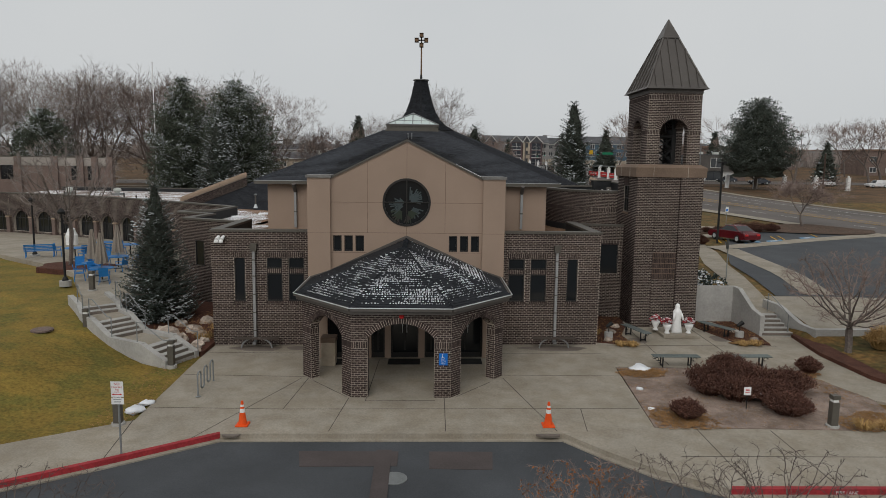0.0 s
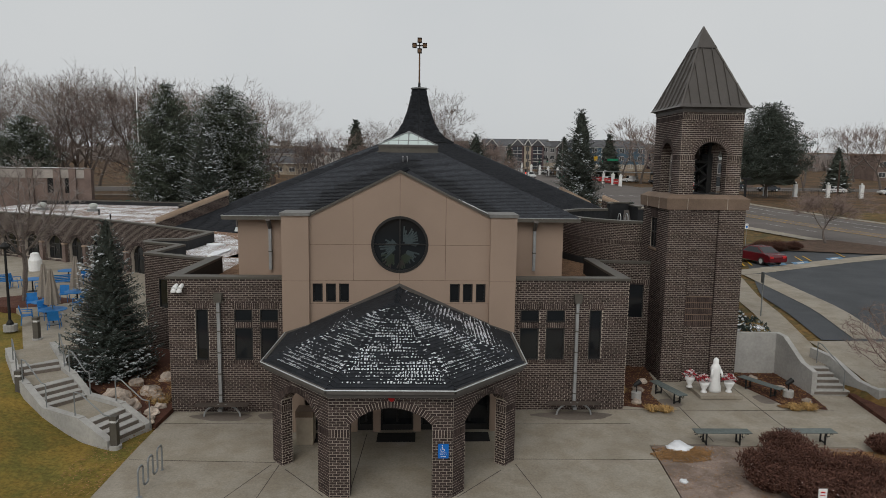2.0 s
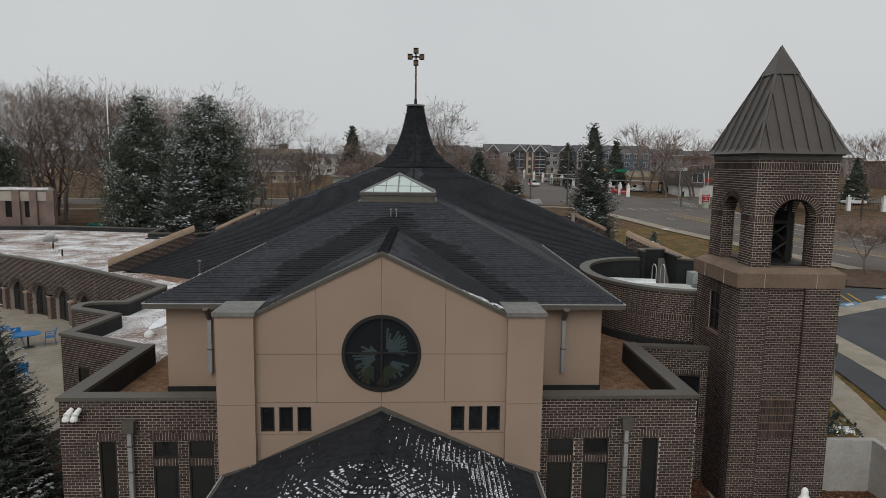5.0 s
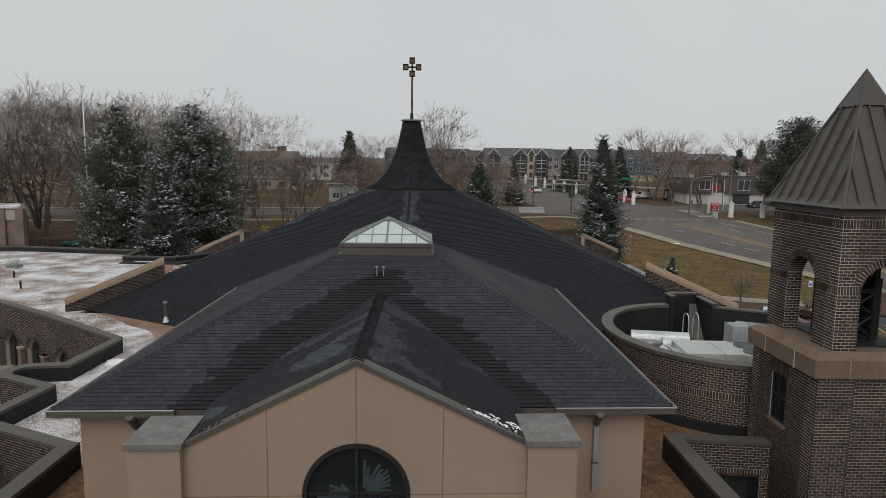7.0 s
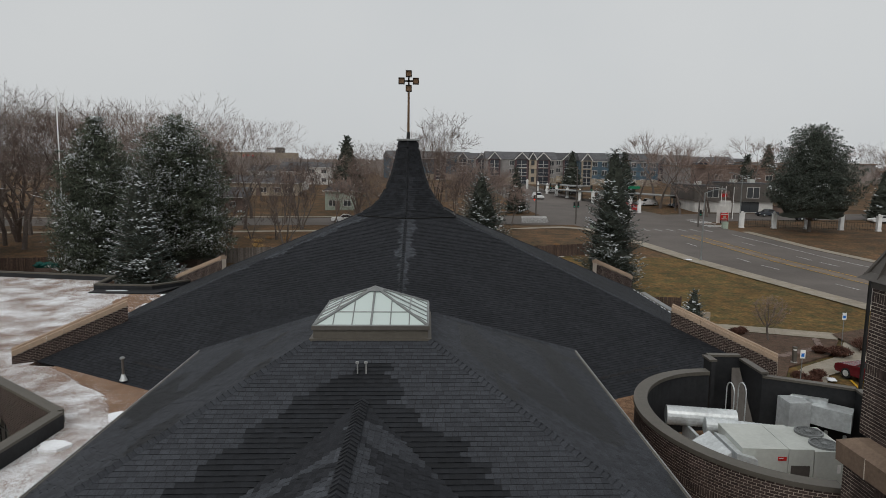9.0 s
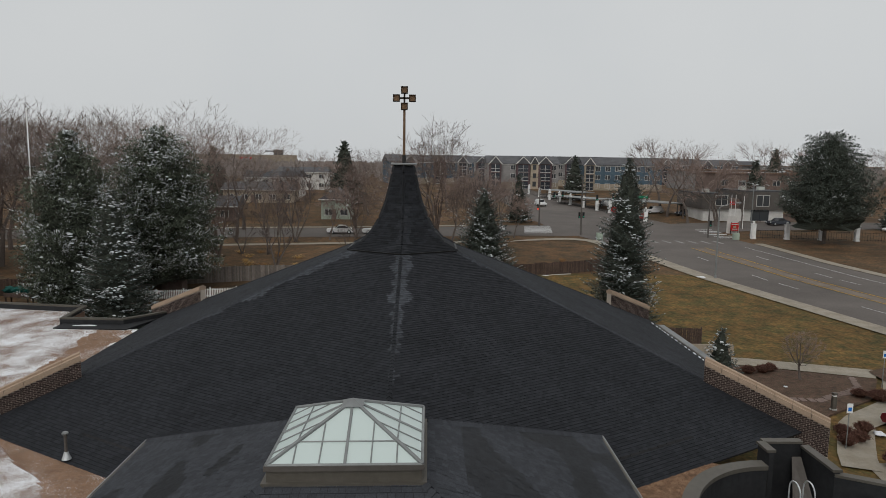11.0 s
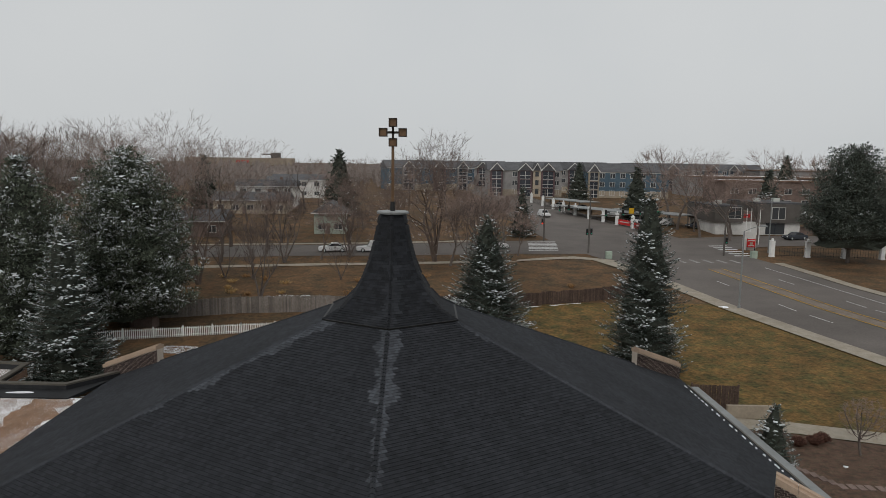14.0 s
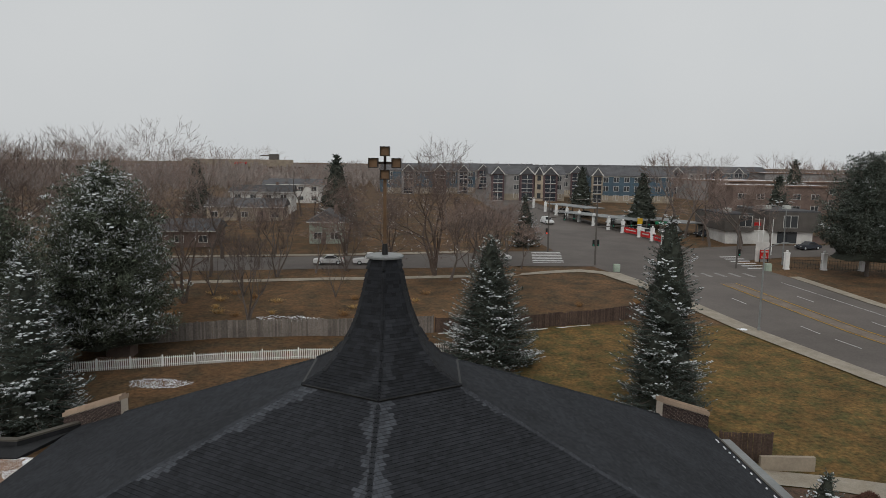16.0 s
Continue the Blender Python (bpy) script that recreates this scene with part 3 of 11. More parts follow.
# stucco gable front, drawn in the plane through its own foot
FO, FE = sk(-5.12, 28.4), sk(3.28, 28.4)
FL = math.hypot(FE[0] - FO[0], FE[1] - FO[1])
fu = ((FE[0] - FO[0]) / FL, (FE[1] - FO[1]) / FL)
fn = (fu[1], -fu[0])
fa = lambda x: x + 5.12
GAX, GAZ, SPZ = fa(AXIS), 8.84, 7.24
gable = Geo()
# wall pieces between piers, cut round the rose window and small windows
CX, CZ, CR = GAX, 6.26, 1.0
smallw = [(fa(-4.06) + i * 0.475, fa(-4.06) + i * 0.475 + 0.36) for i in range(3)] + [(fa(0.9) + i * 0.475, fa(0.9) + i * 0.475 + 0.36) for i in range(3)]


def gable_hole(z):
    d = CR * CR - (z - CZ) ** 2
    return (CX - math.sqrt(d), CX + math.sqrt(d)) if d > 0 else None


def gable_slope(z):
    if z < SPZ:
        return (fa(-4.16), fa(2.33))
    k = (GAZ - z) / (GAZ - SPZ)
    return (GAX - k * (GAX - fa(-4.16)), GAX + k * (fa(2.33) - GAX))


zs = sorted({*np.arange(2.0, 8.84, 0.06), 4.14, 4.83, SPZ, GAZ})
for z0, z1 in zip(zs[:-1], zs[1:]):
    zm = (z0 + z1) / 2
    lo, hi = gable_slope(zm)
    holes = [gable_hole] + [rect(a, b, 4.14, 4.83) for a, b in smallw]
    for a, b in spans(FL, holes, zm):
        a0, b0 = max(a, lo), min(b, hi)
        if b0 - a0 > 0.004:
            la, ha = gable_slope(z0)
            lb, hb = gable_slope(z1)
            p0, p1 = (la, lb) if a0 == lo else (a0, a0)
            q0, q1 = (ha, hb) if b0 == hi else (b0, b0)
            gable.slab([(p0, z0), (q0, z0), (q1, z1), (p1, z1)], FO, fu, fn, -0.3, 0)
part("gable_wall", gable, M["stucco"], church, "tan stucco gable wall with scored joints")
for a, b in ((0, fa(-4.16)), (fa(2.33), FL)):
    pr_ = part("pier", Geo().slab([(a, 0), (b, 0), (b, 7.28), (a, 7.28)], FO, fu, fn, -1.15, 0.16), M["stucco"], church)
    part("pier_cap", Geo().slab([(a - 0.05, 7.28), (b + 0.05, 7.28), (b + 0.05, 7.39), (a - 0.05, 7.39)], FO, fu, fn, -1.2, 0.22), M["galv_dull"], pr_, "weathered grey metal pier cap")
jn = Geo()  # recessed joints shown as thin dark beads
for z in (6.25, 4.95):
    for a, b in ((fa(-4.16), CX - 1.02 if abs(z - CZ) < 1 else FL), (CX + 1.02, fa(2.33))) if abs(z - CZ) < 1 else ((fa(-4.16), fa(2.33)),):
        jn.slab([(a, z - 0.009), (b, z - 0.009), (b, z + 0.009), (a, z + 0.009)], FO, fu, fn, -0.02, 0.003)
for x, z0, z1 in ((-2.6, 4.95, 7.98), (0.72, 4.95, 7.98), (AXIS, 7.27, 8.75), (AXIS, 4.7, 5.25)):
    jn.slab([(fa(x) - 0.009, z0), (fa(x) + 0.009, z0), (fa(x) + 0.009, z1), (fa(x) - 0.009, z1)], FO, fu, fn, -0.02, 0.003)
for s in (0, 1):
    x0, x1 = (-4.16, -2.6) if s == 0 else (0.72, 2.33)
    jn.slab([(fa(x0), 4.09), (fa(x1), 4.09), (fa(x1), 4.107), (fa(x0), 4.107)], FO, fu, fn, -0.02, 0.003)
for a, b in ((0, fa(-4.16)), (fa(2.33), FL)):
    jn.slab([(a, 4.94), (b, 4.94), (b, 4.958), (a, 4.958)], FO, fu, fn, 0.15, 0.163)
part("joint", jn, material("stucco_joint", (0.2, 0.14, 0.105), 0.9), church)
for a, b in smallw:
    window_unit(church, "small_window", FO, fu, fn, a, b, 4.14, 4.83, inset=0.1)
# coping on the gable slopes
gc = Geo()
for sx, ex in ((fa(-4.2), GAX), (fa(2.37), GAX)):
    gc.slab([(sx, SPZ - 0.02), (ex, GAZ - 0.0), (ex, GAZ + 0.09), (sx, SPZ + 0.07)], FO, fu, fn, -0.3, 0.06)
part("gable_coping", gc, M["cap"], church)

# rose window
rose = part("rose_window", Geo(), M["trim"], church, "round stained glass window with a cross of bars")
rg = Geo()
seg = 48
ring = lambda r, t: [(FO[0] + fu[0] * (CX + r * math.cos(2 * math.pi * i / seg)) + fn[0] * t, FO[1] + fu[1] * (CX + r * math.cos(2 * math.pi * i / seg)) + fn[1] * t, CZ + r * math.sin(2 * math.pi * i / seg)) for i in range(seg)]
vs = ring(1.03, 0.02) + ring(0.94, 0.02) + ring(1.03, -0.2) + ring(0.94, -0.2)
rg.add(vs, [q for i in range(seg) for q in ((i, (i + 1) % seg, seg + (i + 1) % seg, seg + i), (seg + i, seg + (i + 1) % seg, 3 * seg + (i + 1) % seg, 3 * seg + i), (i, 2 * seg + i, 2 * seg + (i + 1) % seg, (i + 1) % seg))])
rg.slab([(CX - 0.025, CZ - 0.96), (CX + 0.025, CZ - 0.96), (CX + 0.025, CZ + 0.96), (CX - 0.025, CZ + 0.96)], FO, fu, fn, -0.1, -0.03)
rg.slab([(CX - 0.96, CZ - 0.02), (CX + 0.96, CZ - 0.02), (CX + 0.96, CZ + 0.02), (CX - 0.96, CZ + 0.02)], FO, fu, fn, -0.1, -0.035)
part("rose_frame", rg, M["trim"], rose)
pg = Geo()
pg.slab([(CX + 0.97 * math.cos(2 * math.pi * i / seg), CZ + 0.97 * math.sin(2 * math.pi * i / seg)) for i in range(seg)], FO, fu, fn, -0.12, -0.09)
part("glazing", pg, M["glass"], rose)
rr = random.Random(5)
for nm, mt, rows in (("feather_glass", "stain_teal", [(0.12, 0.02, 55, 0.6, 9), (0.1, 0.05, 20, 0.55, 7), (-0.1, -0.12, 190, 0.62, 9), (-0.05, -0.05, 165, 0.5, 6), (0.2, -0.2, -40, 0.5, 7)]),
                     ("leaf_glass", "stain_green", [(0.1, -0.3, -60, 0.55, 9), (-0.2, -0.3, 235, 0.55, 9)]), ("earth_glass", "stain_brown", [(-0.3, -0.45, 250, 0.4, 7), (0.05, -0.5, -85, 0.4, 6)])):
    fg = Geo()
    for ox, oz, an, ln, k in rows:
        for i in range(k):
            a = radians(an + (i - k / 2) * 9)
            l = ln * rr.uniform(0.6, 1.1)
            p = Vector((ox, oz)) + Vector((math.cos(a), math.sin(a))) * 0.08
            q = Vector((ox, oz)) + Vector((math.cos(a), math.sin(a))) * l
            if q.length > 0.92:
                q *= 0.92 / q.length
            s = Vector((-math.sin(a), math.cos(a))) * 0.03
            fg.slab([(CX + p.x - s.x * .4, CZ + p.y - s.y * .4), (CX + q.x - s.x, CZ + q.y - s.y), (CX + q.x + s.x, CZ + q.y + s.y), (CX + p.x + s.x * .4, CZ + p.y + s.y * .4)], FO, fu, fn, -0.1, -0.084 + 0.0004 * i)
    part(nm, fg, M[mt], rose)

# upper stucco block behind the gable
X0, X1, Y0, Y1, EZ = -7.44, 5.56, 31.15, 45.0, 7.05
blk = Geo()
for x0, x1, y0, y1 in ((X0, X1, Y0, Y0 + 0.3), (X0, X0 + 0.3, Y0 + 0.3, Y1), (X1 - 0.3, X1, Y0 + 0.3, Y1), (X0 + 0.3, X1 - 0.3, Y1 - 0.3, Y1)):
    blk.box(x0, x1, y0, y1, 4.3, EZ - 0.1)
blk.skew()
part("upper_wall", blk, M["stucco"], church, "tan stucco upper walls under the eaves")
fl = Geo()
fl.box(X0 - 0.03, X1 + 0.03, Y0 - 0.03, Y1 + 0.03, 4.2, 4.46).skew()
part("base_flashing", fl, M["membrane"], church)
# eaves: soffit, fascia, gutter
kk_ = lambda x, y, z: (x, y + SKEW * (x - AXIS), z)
OX0, OX1, OY0, OY1 = -7.86, 6.06, 30.85, 45.3
ev = Geo()
ev.box(OX0, OX1, OY0, OY1, EZ - 0.14, EZ - 0.02).skew()
part("eaves_fascia", ev, M["fascia"], church)
gt = Geo()
for x0, x1, y0, y1 in ((OX0 - 0.1, -5.2, OY0 - 0.1, OY0), (3.35, OX1 + 0.1, OY0 - 0.1, OY0), (OX0 - 0.1, OX0, OY0, OY1), (OX1, OX1 + 0.1, OY0, OY1), (OX0 - 0.1, OX1 + 0.1, OY1, OY1 + 0.1)):
    gt.box(x0, x1, y0, y1, EZ - 0.15, EZ)
gt.skew()
part("gutter", gt, M["cap"], church, "dark bronze metal gutter")
lp_ = Geo()
for x0, x1 in ((OX0 - 0.1, -5.2), (3.35, OX1 + 0.1)):
    lp_.cyl(kk_(x0, OY0 - 0.1, EZ + 0.004), kk_(x1, OY0 - 0.1, EZ + 0.004), 0.018, None, 6)
for x0 in (OX0 - 0.1, OX1 + 0.1):
    lp_.cyl(kk_(x0, OY0 - 0.1, EZ + 0.008), kk_(x0, OY1 + 0.1, EZ + 0.008), 0.018, None, 6)
part("gutter_lip", lp_, M["pipe_galv"], church, "bright metal gutter edge")
for x in (-6.16, 4.38):
    y = Y0 + SKEW * (x - AXIS)
    dp = thing("roof_downpipe", (x, y - 0.1, 4.96), "galvanised downpipe under the eaves on tan stucco", "downpipe", "downpipes")
    part("pipe", Geo().box(x - 0.055, x + 0.055, y - 0.15, y - 0.02, 4.9, 6.55), M["pipe_galv"], dp)
    part("outlet", Geo().cyl((x, y - 0.09, 6.55), (x, y - 0.42, 6.93), 0.075, 0.1, 8), M["fascia"], dp)
    part("strap", Geo().box(x - 0.07, x + 0.07, y - 0.155, y - 0.01, 5.6, 5.65), M["cap"], dp)

# hipped shingle roof with the skylight on top
SX0, SX1, SY0, SY1, SZ = -2.36, 0.5, 37.3, 40.2, 9.82


def kk(x, y, z):
    return (x, y + SKEW * (x - AXIS), z)


roof = thing("narthex_roof", (AXIS, 38, EZ), "low hipped roof of charcoal shingles, partly wet", "roof", kind="structure")
e = [kk(OX0, OY0, EZ), kk(OX1, OY0, EZ), kk(OX1, OY1, EZ), kk(OX0, OY1, EZ)]
h = [kk(SX0, SY0, SZ - .14), kk(SX1, SY0, SZ - .14), kk(SX1, SY1, SZ - .14), kk(SX0, SY1, SZ - .14)]


def wet(p):
    """Damp tabs in a band above the little gable roof, ragged at its rim."""
    rag = 0.35 * noise.noise(Vector((p.x * 0.4, p.z * 7, 0))) + 0.22 * noise.noise(Vector((p.x * 3, p.z * 6, 4)))
    lo = interp(p.z, [7.1, 7.47, 7.85, 8.24, 8.78, 9.1, 9.33], [-5.4, -4.65, -4.36, -3.6, -2.44, -1.54, -0.95])
    hi = interp(p.z, [7.1, 7.22, 7.85, 8.28, 8.67, 9.18, 9.33], [3.3, 3.13, 2.02, 1.41, 0.11, -0.29, -0.75])
    return 1 if lo + rag < p.x + 0.12 < hi - rag and p.z < 9.36 else 0


for i in range(4):
    und = Geo().plate([e[i], e[(i + 1) % 4], h[(i + 1) % 4], h[i]], 0.06)
    part("roof_deck", und, M["under"], roof)
    sg = Geo()
    shingle(sg, [e[i], e[(i + 1) % 4], h[(i + 1) % 4], h[i]], seed=10 + i, pick=wet if i == 0 else (lambda p: 1 if noise.noise(Vector((p.x * .35, p.y * .35, p.z * 1.5))) > 0.12 and p.z < 9.2 else 0), width=0.17, expo=0.14)
    part("shingles", sg, [M["shingle"], M["shingle_wet"]], roof, kind="stuff")
for i in range(4):
    rc = Geo()
    ridge_caps(rc, e[i], h[i], step=0.15, w=0.1)
    part("hip_cap", rc, M["shingle"], roof, kind="stuff")

# small gable roof behind the gable front
gr = thing("gable_roof", (AXIS, 31, 7.3), "small shingle gable roof running back from the front", "roof", kind="structure")
RYE = 35.1
rf, rb = kk(AXIS, 28.45, GAZ + 0.05), kk(AXIS, RYE, GAZ + 0.05)
for s, x in ((-1, -4.3), (1, 2.45)):
    lf, lm, lb = kk(x, 28.45, SPZ + 0.02), kk(x, 30.9, SPZ + 0.02), kk(x, 30.95, SPZ + 0.03)
    quad = [lf, rf, rb, lb] if s < 0 else [lf, lb, rb, rf]
    part("roof_deck", Geo().plate([lf, rf, rb, lb] if s < 0 else [lf, lb, rb, rf], 0.05), M["under"], gr)
    sg = Geo()
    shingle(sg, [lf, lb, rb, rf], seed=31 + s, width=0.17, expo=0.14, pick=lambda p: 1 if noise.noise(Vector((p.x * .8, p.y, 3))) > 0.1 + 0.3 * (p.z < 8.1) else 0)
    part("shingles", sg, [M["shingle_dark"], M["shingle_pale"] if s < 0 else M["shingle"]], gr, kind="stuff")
rcg = Geo()
ridge_caps(rcg, Vector(rf) - Vector((0, 0, 0.02)), rb)
part("ridge_cap_row", rcg, M["shingle_dark"], gr, kind="stuff")

# skylight
skl = thing("skylight", (AXIS, 38.75, SZ), "pyramid skylight with milky panes on a tan kerb", "skylight")
g = Geo().box(SX0, SX1, SY0, SY1, SZ - 0.4, SZ + 0.1).box(SX0 - .09, SX1 + .09, SY0 - .09, SY1 + .09, SZ - .4, SZ - .11)
part("kerb", g.skew(), M["cap"], skl)
g = Geo().box(SX0 - 0.04, SX1 + 0.04, SY0 - 0.04, SY1 + 0.04, SZ + 0.1, SZ + 0.2)
part("sill_frame", g.skew(), M["fascia"], skl)
ap = Vector(kk(AXIS, (SY0 + SY1) / 2, 10.72))
cs = [Vector(kk(x, y, SZ + 0.2)) for x, y in ((SX0, SY0), (SX1, SY0), (SX1, SY1), (SX0, SY1))]
bars = Geo()
for i in range(4):
    a, b = cs[i], cs[(i + 1) % 4]
    nn = (b - a).cross(ap - a).normalized()
    k = 6
    for j in range(k):
        p0, p1 = a.lerp(b, j / k), a.lerp(b, (j + 1) / k)
        # each pane runs from the sill up to the hip
        t0, t1 = min(2 * j / k, 2 - 2 * j / k), min(2 * (j + 1) / k, 2 - 2 * (j + 1) / k)
        mid = (a + b) / 2
        q0 = p0 + (ap - mid) * t0
        q1 = p1 + (ap - mid) * t1
        pts = [p for p in (p0, p1, q1, q0)]
        uniq = [pts[0]]
        for p in pts[1:]:
            if all((p - o_).length > 1e-4 for o_ in uniq):
                uniq.append(p)
        if len(uniq) >= 3:
            part("pane", Geo().plate(uniq, 0.02), M["skyglass"], skl)
        if j:
            bars.cyl(p0 + nn * 0.01, q0 + nn * 0.01, 0.014 if j != 3 else 0.03, None, 5)
    bars.cyl(a.lerp(ap, .34) + nn * 0.01, b.lerp(ap, .34) + nn * 0.01, 0.014, None, 5)
    bars.cyl(a + nn * 0.01, ap + nn * 0.01, 0.04, None, 6)
    bars.cyl(a, b, 0.035, None, 6)
part("glazing_bar", bars, M["greymetal"], skl)
part("finial", Geo().add([ap + Vector((x, y, -.06)) for x, y in ((-.22, -.22), (.22, -.22), (.22, .22), (-.22, .22))] + [ap + Vector((0, 0, .06))], [(0, 1, 4), (1, 2, 4), (2, 3, 4), (3, 0, 4), (3, 2, 1, 0)]), M["greymetal"], skl, "grey metal apex cap")
for x in (-1.13, -0.93):
    v = thing("roof_vent", (x, 35.9, 9.3), "tiny paired roof bracket on the shingles", "roof bracket", "roof brackets")
    part("post", Geo().box(x - 0.015, x + 0.015, 36.0, 36.03, 9.2, 9.47), M["pipe_galv"], v)
    part("plate", Geo().box(x - 0.04, x + 0.03, 35.97, 36.05, 9.45, 9.49), M["pipe_galv"], v)

# ---- the hexagonal nave roof with its flared spire ----
NX, NY, SLOPE, D0, Z0 = -0.8, 63.0, 0.44, 2.94, 10.8
nz = lambda d: Z0 - SLOPE * (d - D0)
nave = thing("nave_roof", (NX, NY, 4), "wide hexagonal roof of dark shingles rising to a flared spire", "roof", kind="structure")


def hexpt(r, k, z=None):
    a = radians(-90 + 60 * k)
    d = r * math.cos(radians(30))
    return Vector((NX + r * math.cos(a), NY + r * math.sin(a), nz(d) if z is None else z))


RB = D0 / math.cos(radians(30))
RE = 17.75 / math.cos(radians(30))
dry = lambda p: 1 if (abs(p.x - NX) < 0.25 + 0.45 * noise.noise(Vector((0, p.y * 0.8, 1))) and p.y > 48) or abs(noise.noise(Vector((p.x * .3, p.y * .3, 5)))) > 0.52 else 0


def dryhip(p):
    r = math.hypot(p.x - NX, p.y - NY)
    ang = abs(math.degrees(math.atan2(p.x - NX, NY - p.y)))
    if p.y < NY and abs(p.x - NX) < (0.42 if r < 7 else 0.42 - 0.075 * (r - 7)) + 0.35 * noise.noise(Vector((2.0, p.y * 1.1, 1))) + 0.12 * noise.noise(Vector((p.x * 5, p.y * 5, 3))):
        return 1
    off = (60 - ang) * math.pi / 180 * r
    wide = (0.75 if p.x < NX else 0.3) * (1 - r / 13) + 0.35 * noise.noise(Vector((p.x * .8, p.y * .8, 7)))
    if -0.05 < off < wide and r < 11:
        return 1
    return 0


for k in range(6):
    a, b, c, d = hexpt(RE, k), hexpt(RE, k + 1), hexpt(RB, k + 1), hexpt(RB, k)
    part("roof_deck", Geo().plate([a, b, c, d], 0.1), M["under"], nave)
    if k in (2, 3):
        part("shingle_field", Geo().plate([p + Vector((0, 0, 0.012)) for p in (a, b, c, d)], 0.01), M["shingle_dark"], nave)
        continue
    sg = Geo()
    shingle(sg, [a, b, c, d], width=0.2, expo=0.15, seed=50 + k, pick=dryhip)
    # the two side faces take a slightly lighter shingle than the front
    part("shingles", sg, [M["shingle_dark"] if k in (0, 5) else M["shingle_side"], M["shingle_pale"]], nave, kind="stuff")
for k in range(6):
    hc = Geo()
    ridge_caps(hc, hexpt(RE - 0.1, k) - Vector((0, 0, 0.02)), hexpt(RB, k) - Vector((0, 0, 0.02)), step=0.22, w=0.13)
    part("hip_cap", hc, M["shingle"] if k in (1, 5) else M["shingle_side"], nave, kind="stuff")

spire = thing("spire", (NX, NY, Z0), "flared spire clad in black shingles under a metal cap", "spire")
prof = [(RB * 1.005, Z0 + 0.03), (2.55, 11.25), (1.95, 11.85), (1.5, 12.55), (1.15, 13.35), (0.9, 14.2), (0.72, 15.0), (0.62, 15.42)]
sp = Geo()
for (r0, z0), (r1, z1) in zip(prof[:-1], prof[1:]):
    for k in range(6):
        quad = [hexpt(r0, k, z0), hexpt(r0, k + 1, z0), hexpt(r1, k + 1, z1), hexpt(r1, k, z1)]
        sp.poly([p - Vector((0, 0, 0.03)) for p in quad])
part("spire_deck", sp, M["under"], spire)
ss = Geo()
for (r0, z0), (r1, z1) in zip(prof[:-1], prof[1:]):
    for k in range(6):
        shingle(ss, [hexpt(r0, k, z0), hexpt(r0, k + 1, z0), hexpt(r1, k + 1, z1), hexpt(r1, k, z1)], width=0.26, expo=0.14, seed=int(90 + k + z0 * 10), pick=lambda p: 1 if p.z < 13.1 and (abs(p.x - NX) < 0.3 + 0.4 * noise.noise(Vector((1, p.z * 1.7, 2))) and p.y < NY or p.z < 11.9 and noise.noise(Vector((p.x * 1.2, p.y * 1.2, p.z * .8))) > 0.25) else 0)
part("shingles", ss, [M["shingle_spire"], M["shingle_side"]], spire, kind="stuff")
for k in range(6):
    sc = Geo()
    for (r0, z0), (r1, z1) in zip(prof[:-1], prof[1:]):
        ridge_caps(sc, hexpt(r0, k, z0), hexpt(r1, k, z1), w=0.08)
    part("hip_cap", sc, M["shingle_wet"], spire, kind="stuff")
part("drip_edge", Geo().lathe([(RB + 0.05, Z0 + 0.02), (RB + 0.06, Z0 + 0.07)], (NX, NY, 0), 6).moved(Matrix.Translation((NX, NY, 0)) @ Matrix.Rotation(radians(-90), 4, "Z") @ Matrix.Translation((-NX, -NY, 0))), M["black"], spire)
part("metal_cap", Geo().lathe([(0.72, 15.40), (0.74, 15.47), (0.7, 15.52)], (NX, NY, 0), 12), M["greymetal"], spire)

cross = thing("roof_cross", (NX, NY, 15.5), "bronze cross of four hollow cubes on a tall post", "cross")
part("socket", Geo().cyl((NX, NY, 15.5), (NX, NY, 15.95), 0.12, 0.1, 10), M["black"], cross)
M["bronze"] = material("dull_bronze", (0.16, 0.10, 0.06), 0.5, 0.5, var=0.15, scale=8)
M["bronze_dark"] = material("dark_bronze_edge", (0.035, 0.027, 0.022), 0.5, 0.4, var=0.1)
part("post", Geo().cyl((NX, NY, 15.9), (NX, NY, 18.5), 0.075, 0.065, 10), M["bronze"], cross)
part("arms", Geo().box(NX - 0.4, NX + 0.4, NY - 0.05, NY + 0.05, 19.0, 19.1).box(NX - 0.05, NX + 0.05, NY - 0.05, NY + 0.05, 18.5, 19.6), M["bronze_dark"], cross)
for dx, dz in ((-0.44, 0), (0.44, 0), (0, 0.44), (0, -0.44)):
    cx, cz, s, t = NX + dx, 19.05 + dz, 0.185, 0.03
    g = Geo()
    for p in ((-s, s, s - t, s), (-s, s, -s, -s + t), (-s, -s + t, -s + t, s - t), (s - t, s, -s + t, s - t)):
        g.box(cx + p[0], cx + p[1], NY - 0.22, NY + 0.22, cz + p[2], cz + p[3])
    cube = part("cube", g, M["bronze_dark"], cross)
    part("panel", Geo().box(cx - s + t, cx + s - t, NY - 0.13, NY + 0.13, cz - s + t, cz + s - t), M["bronze"], cube)

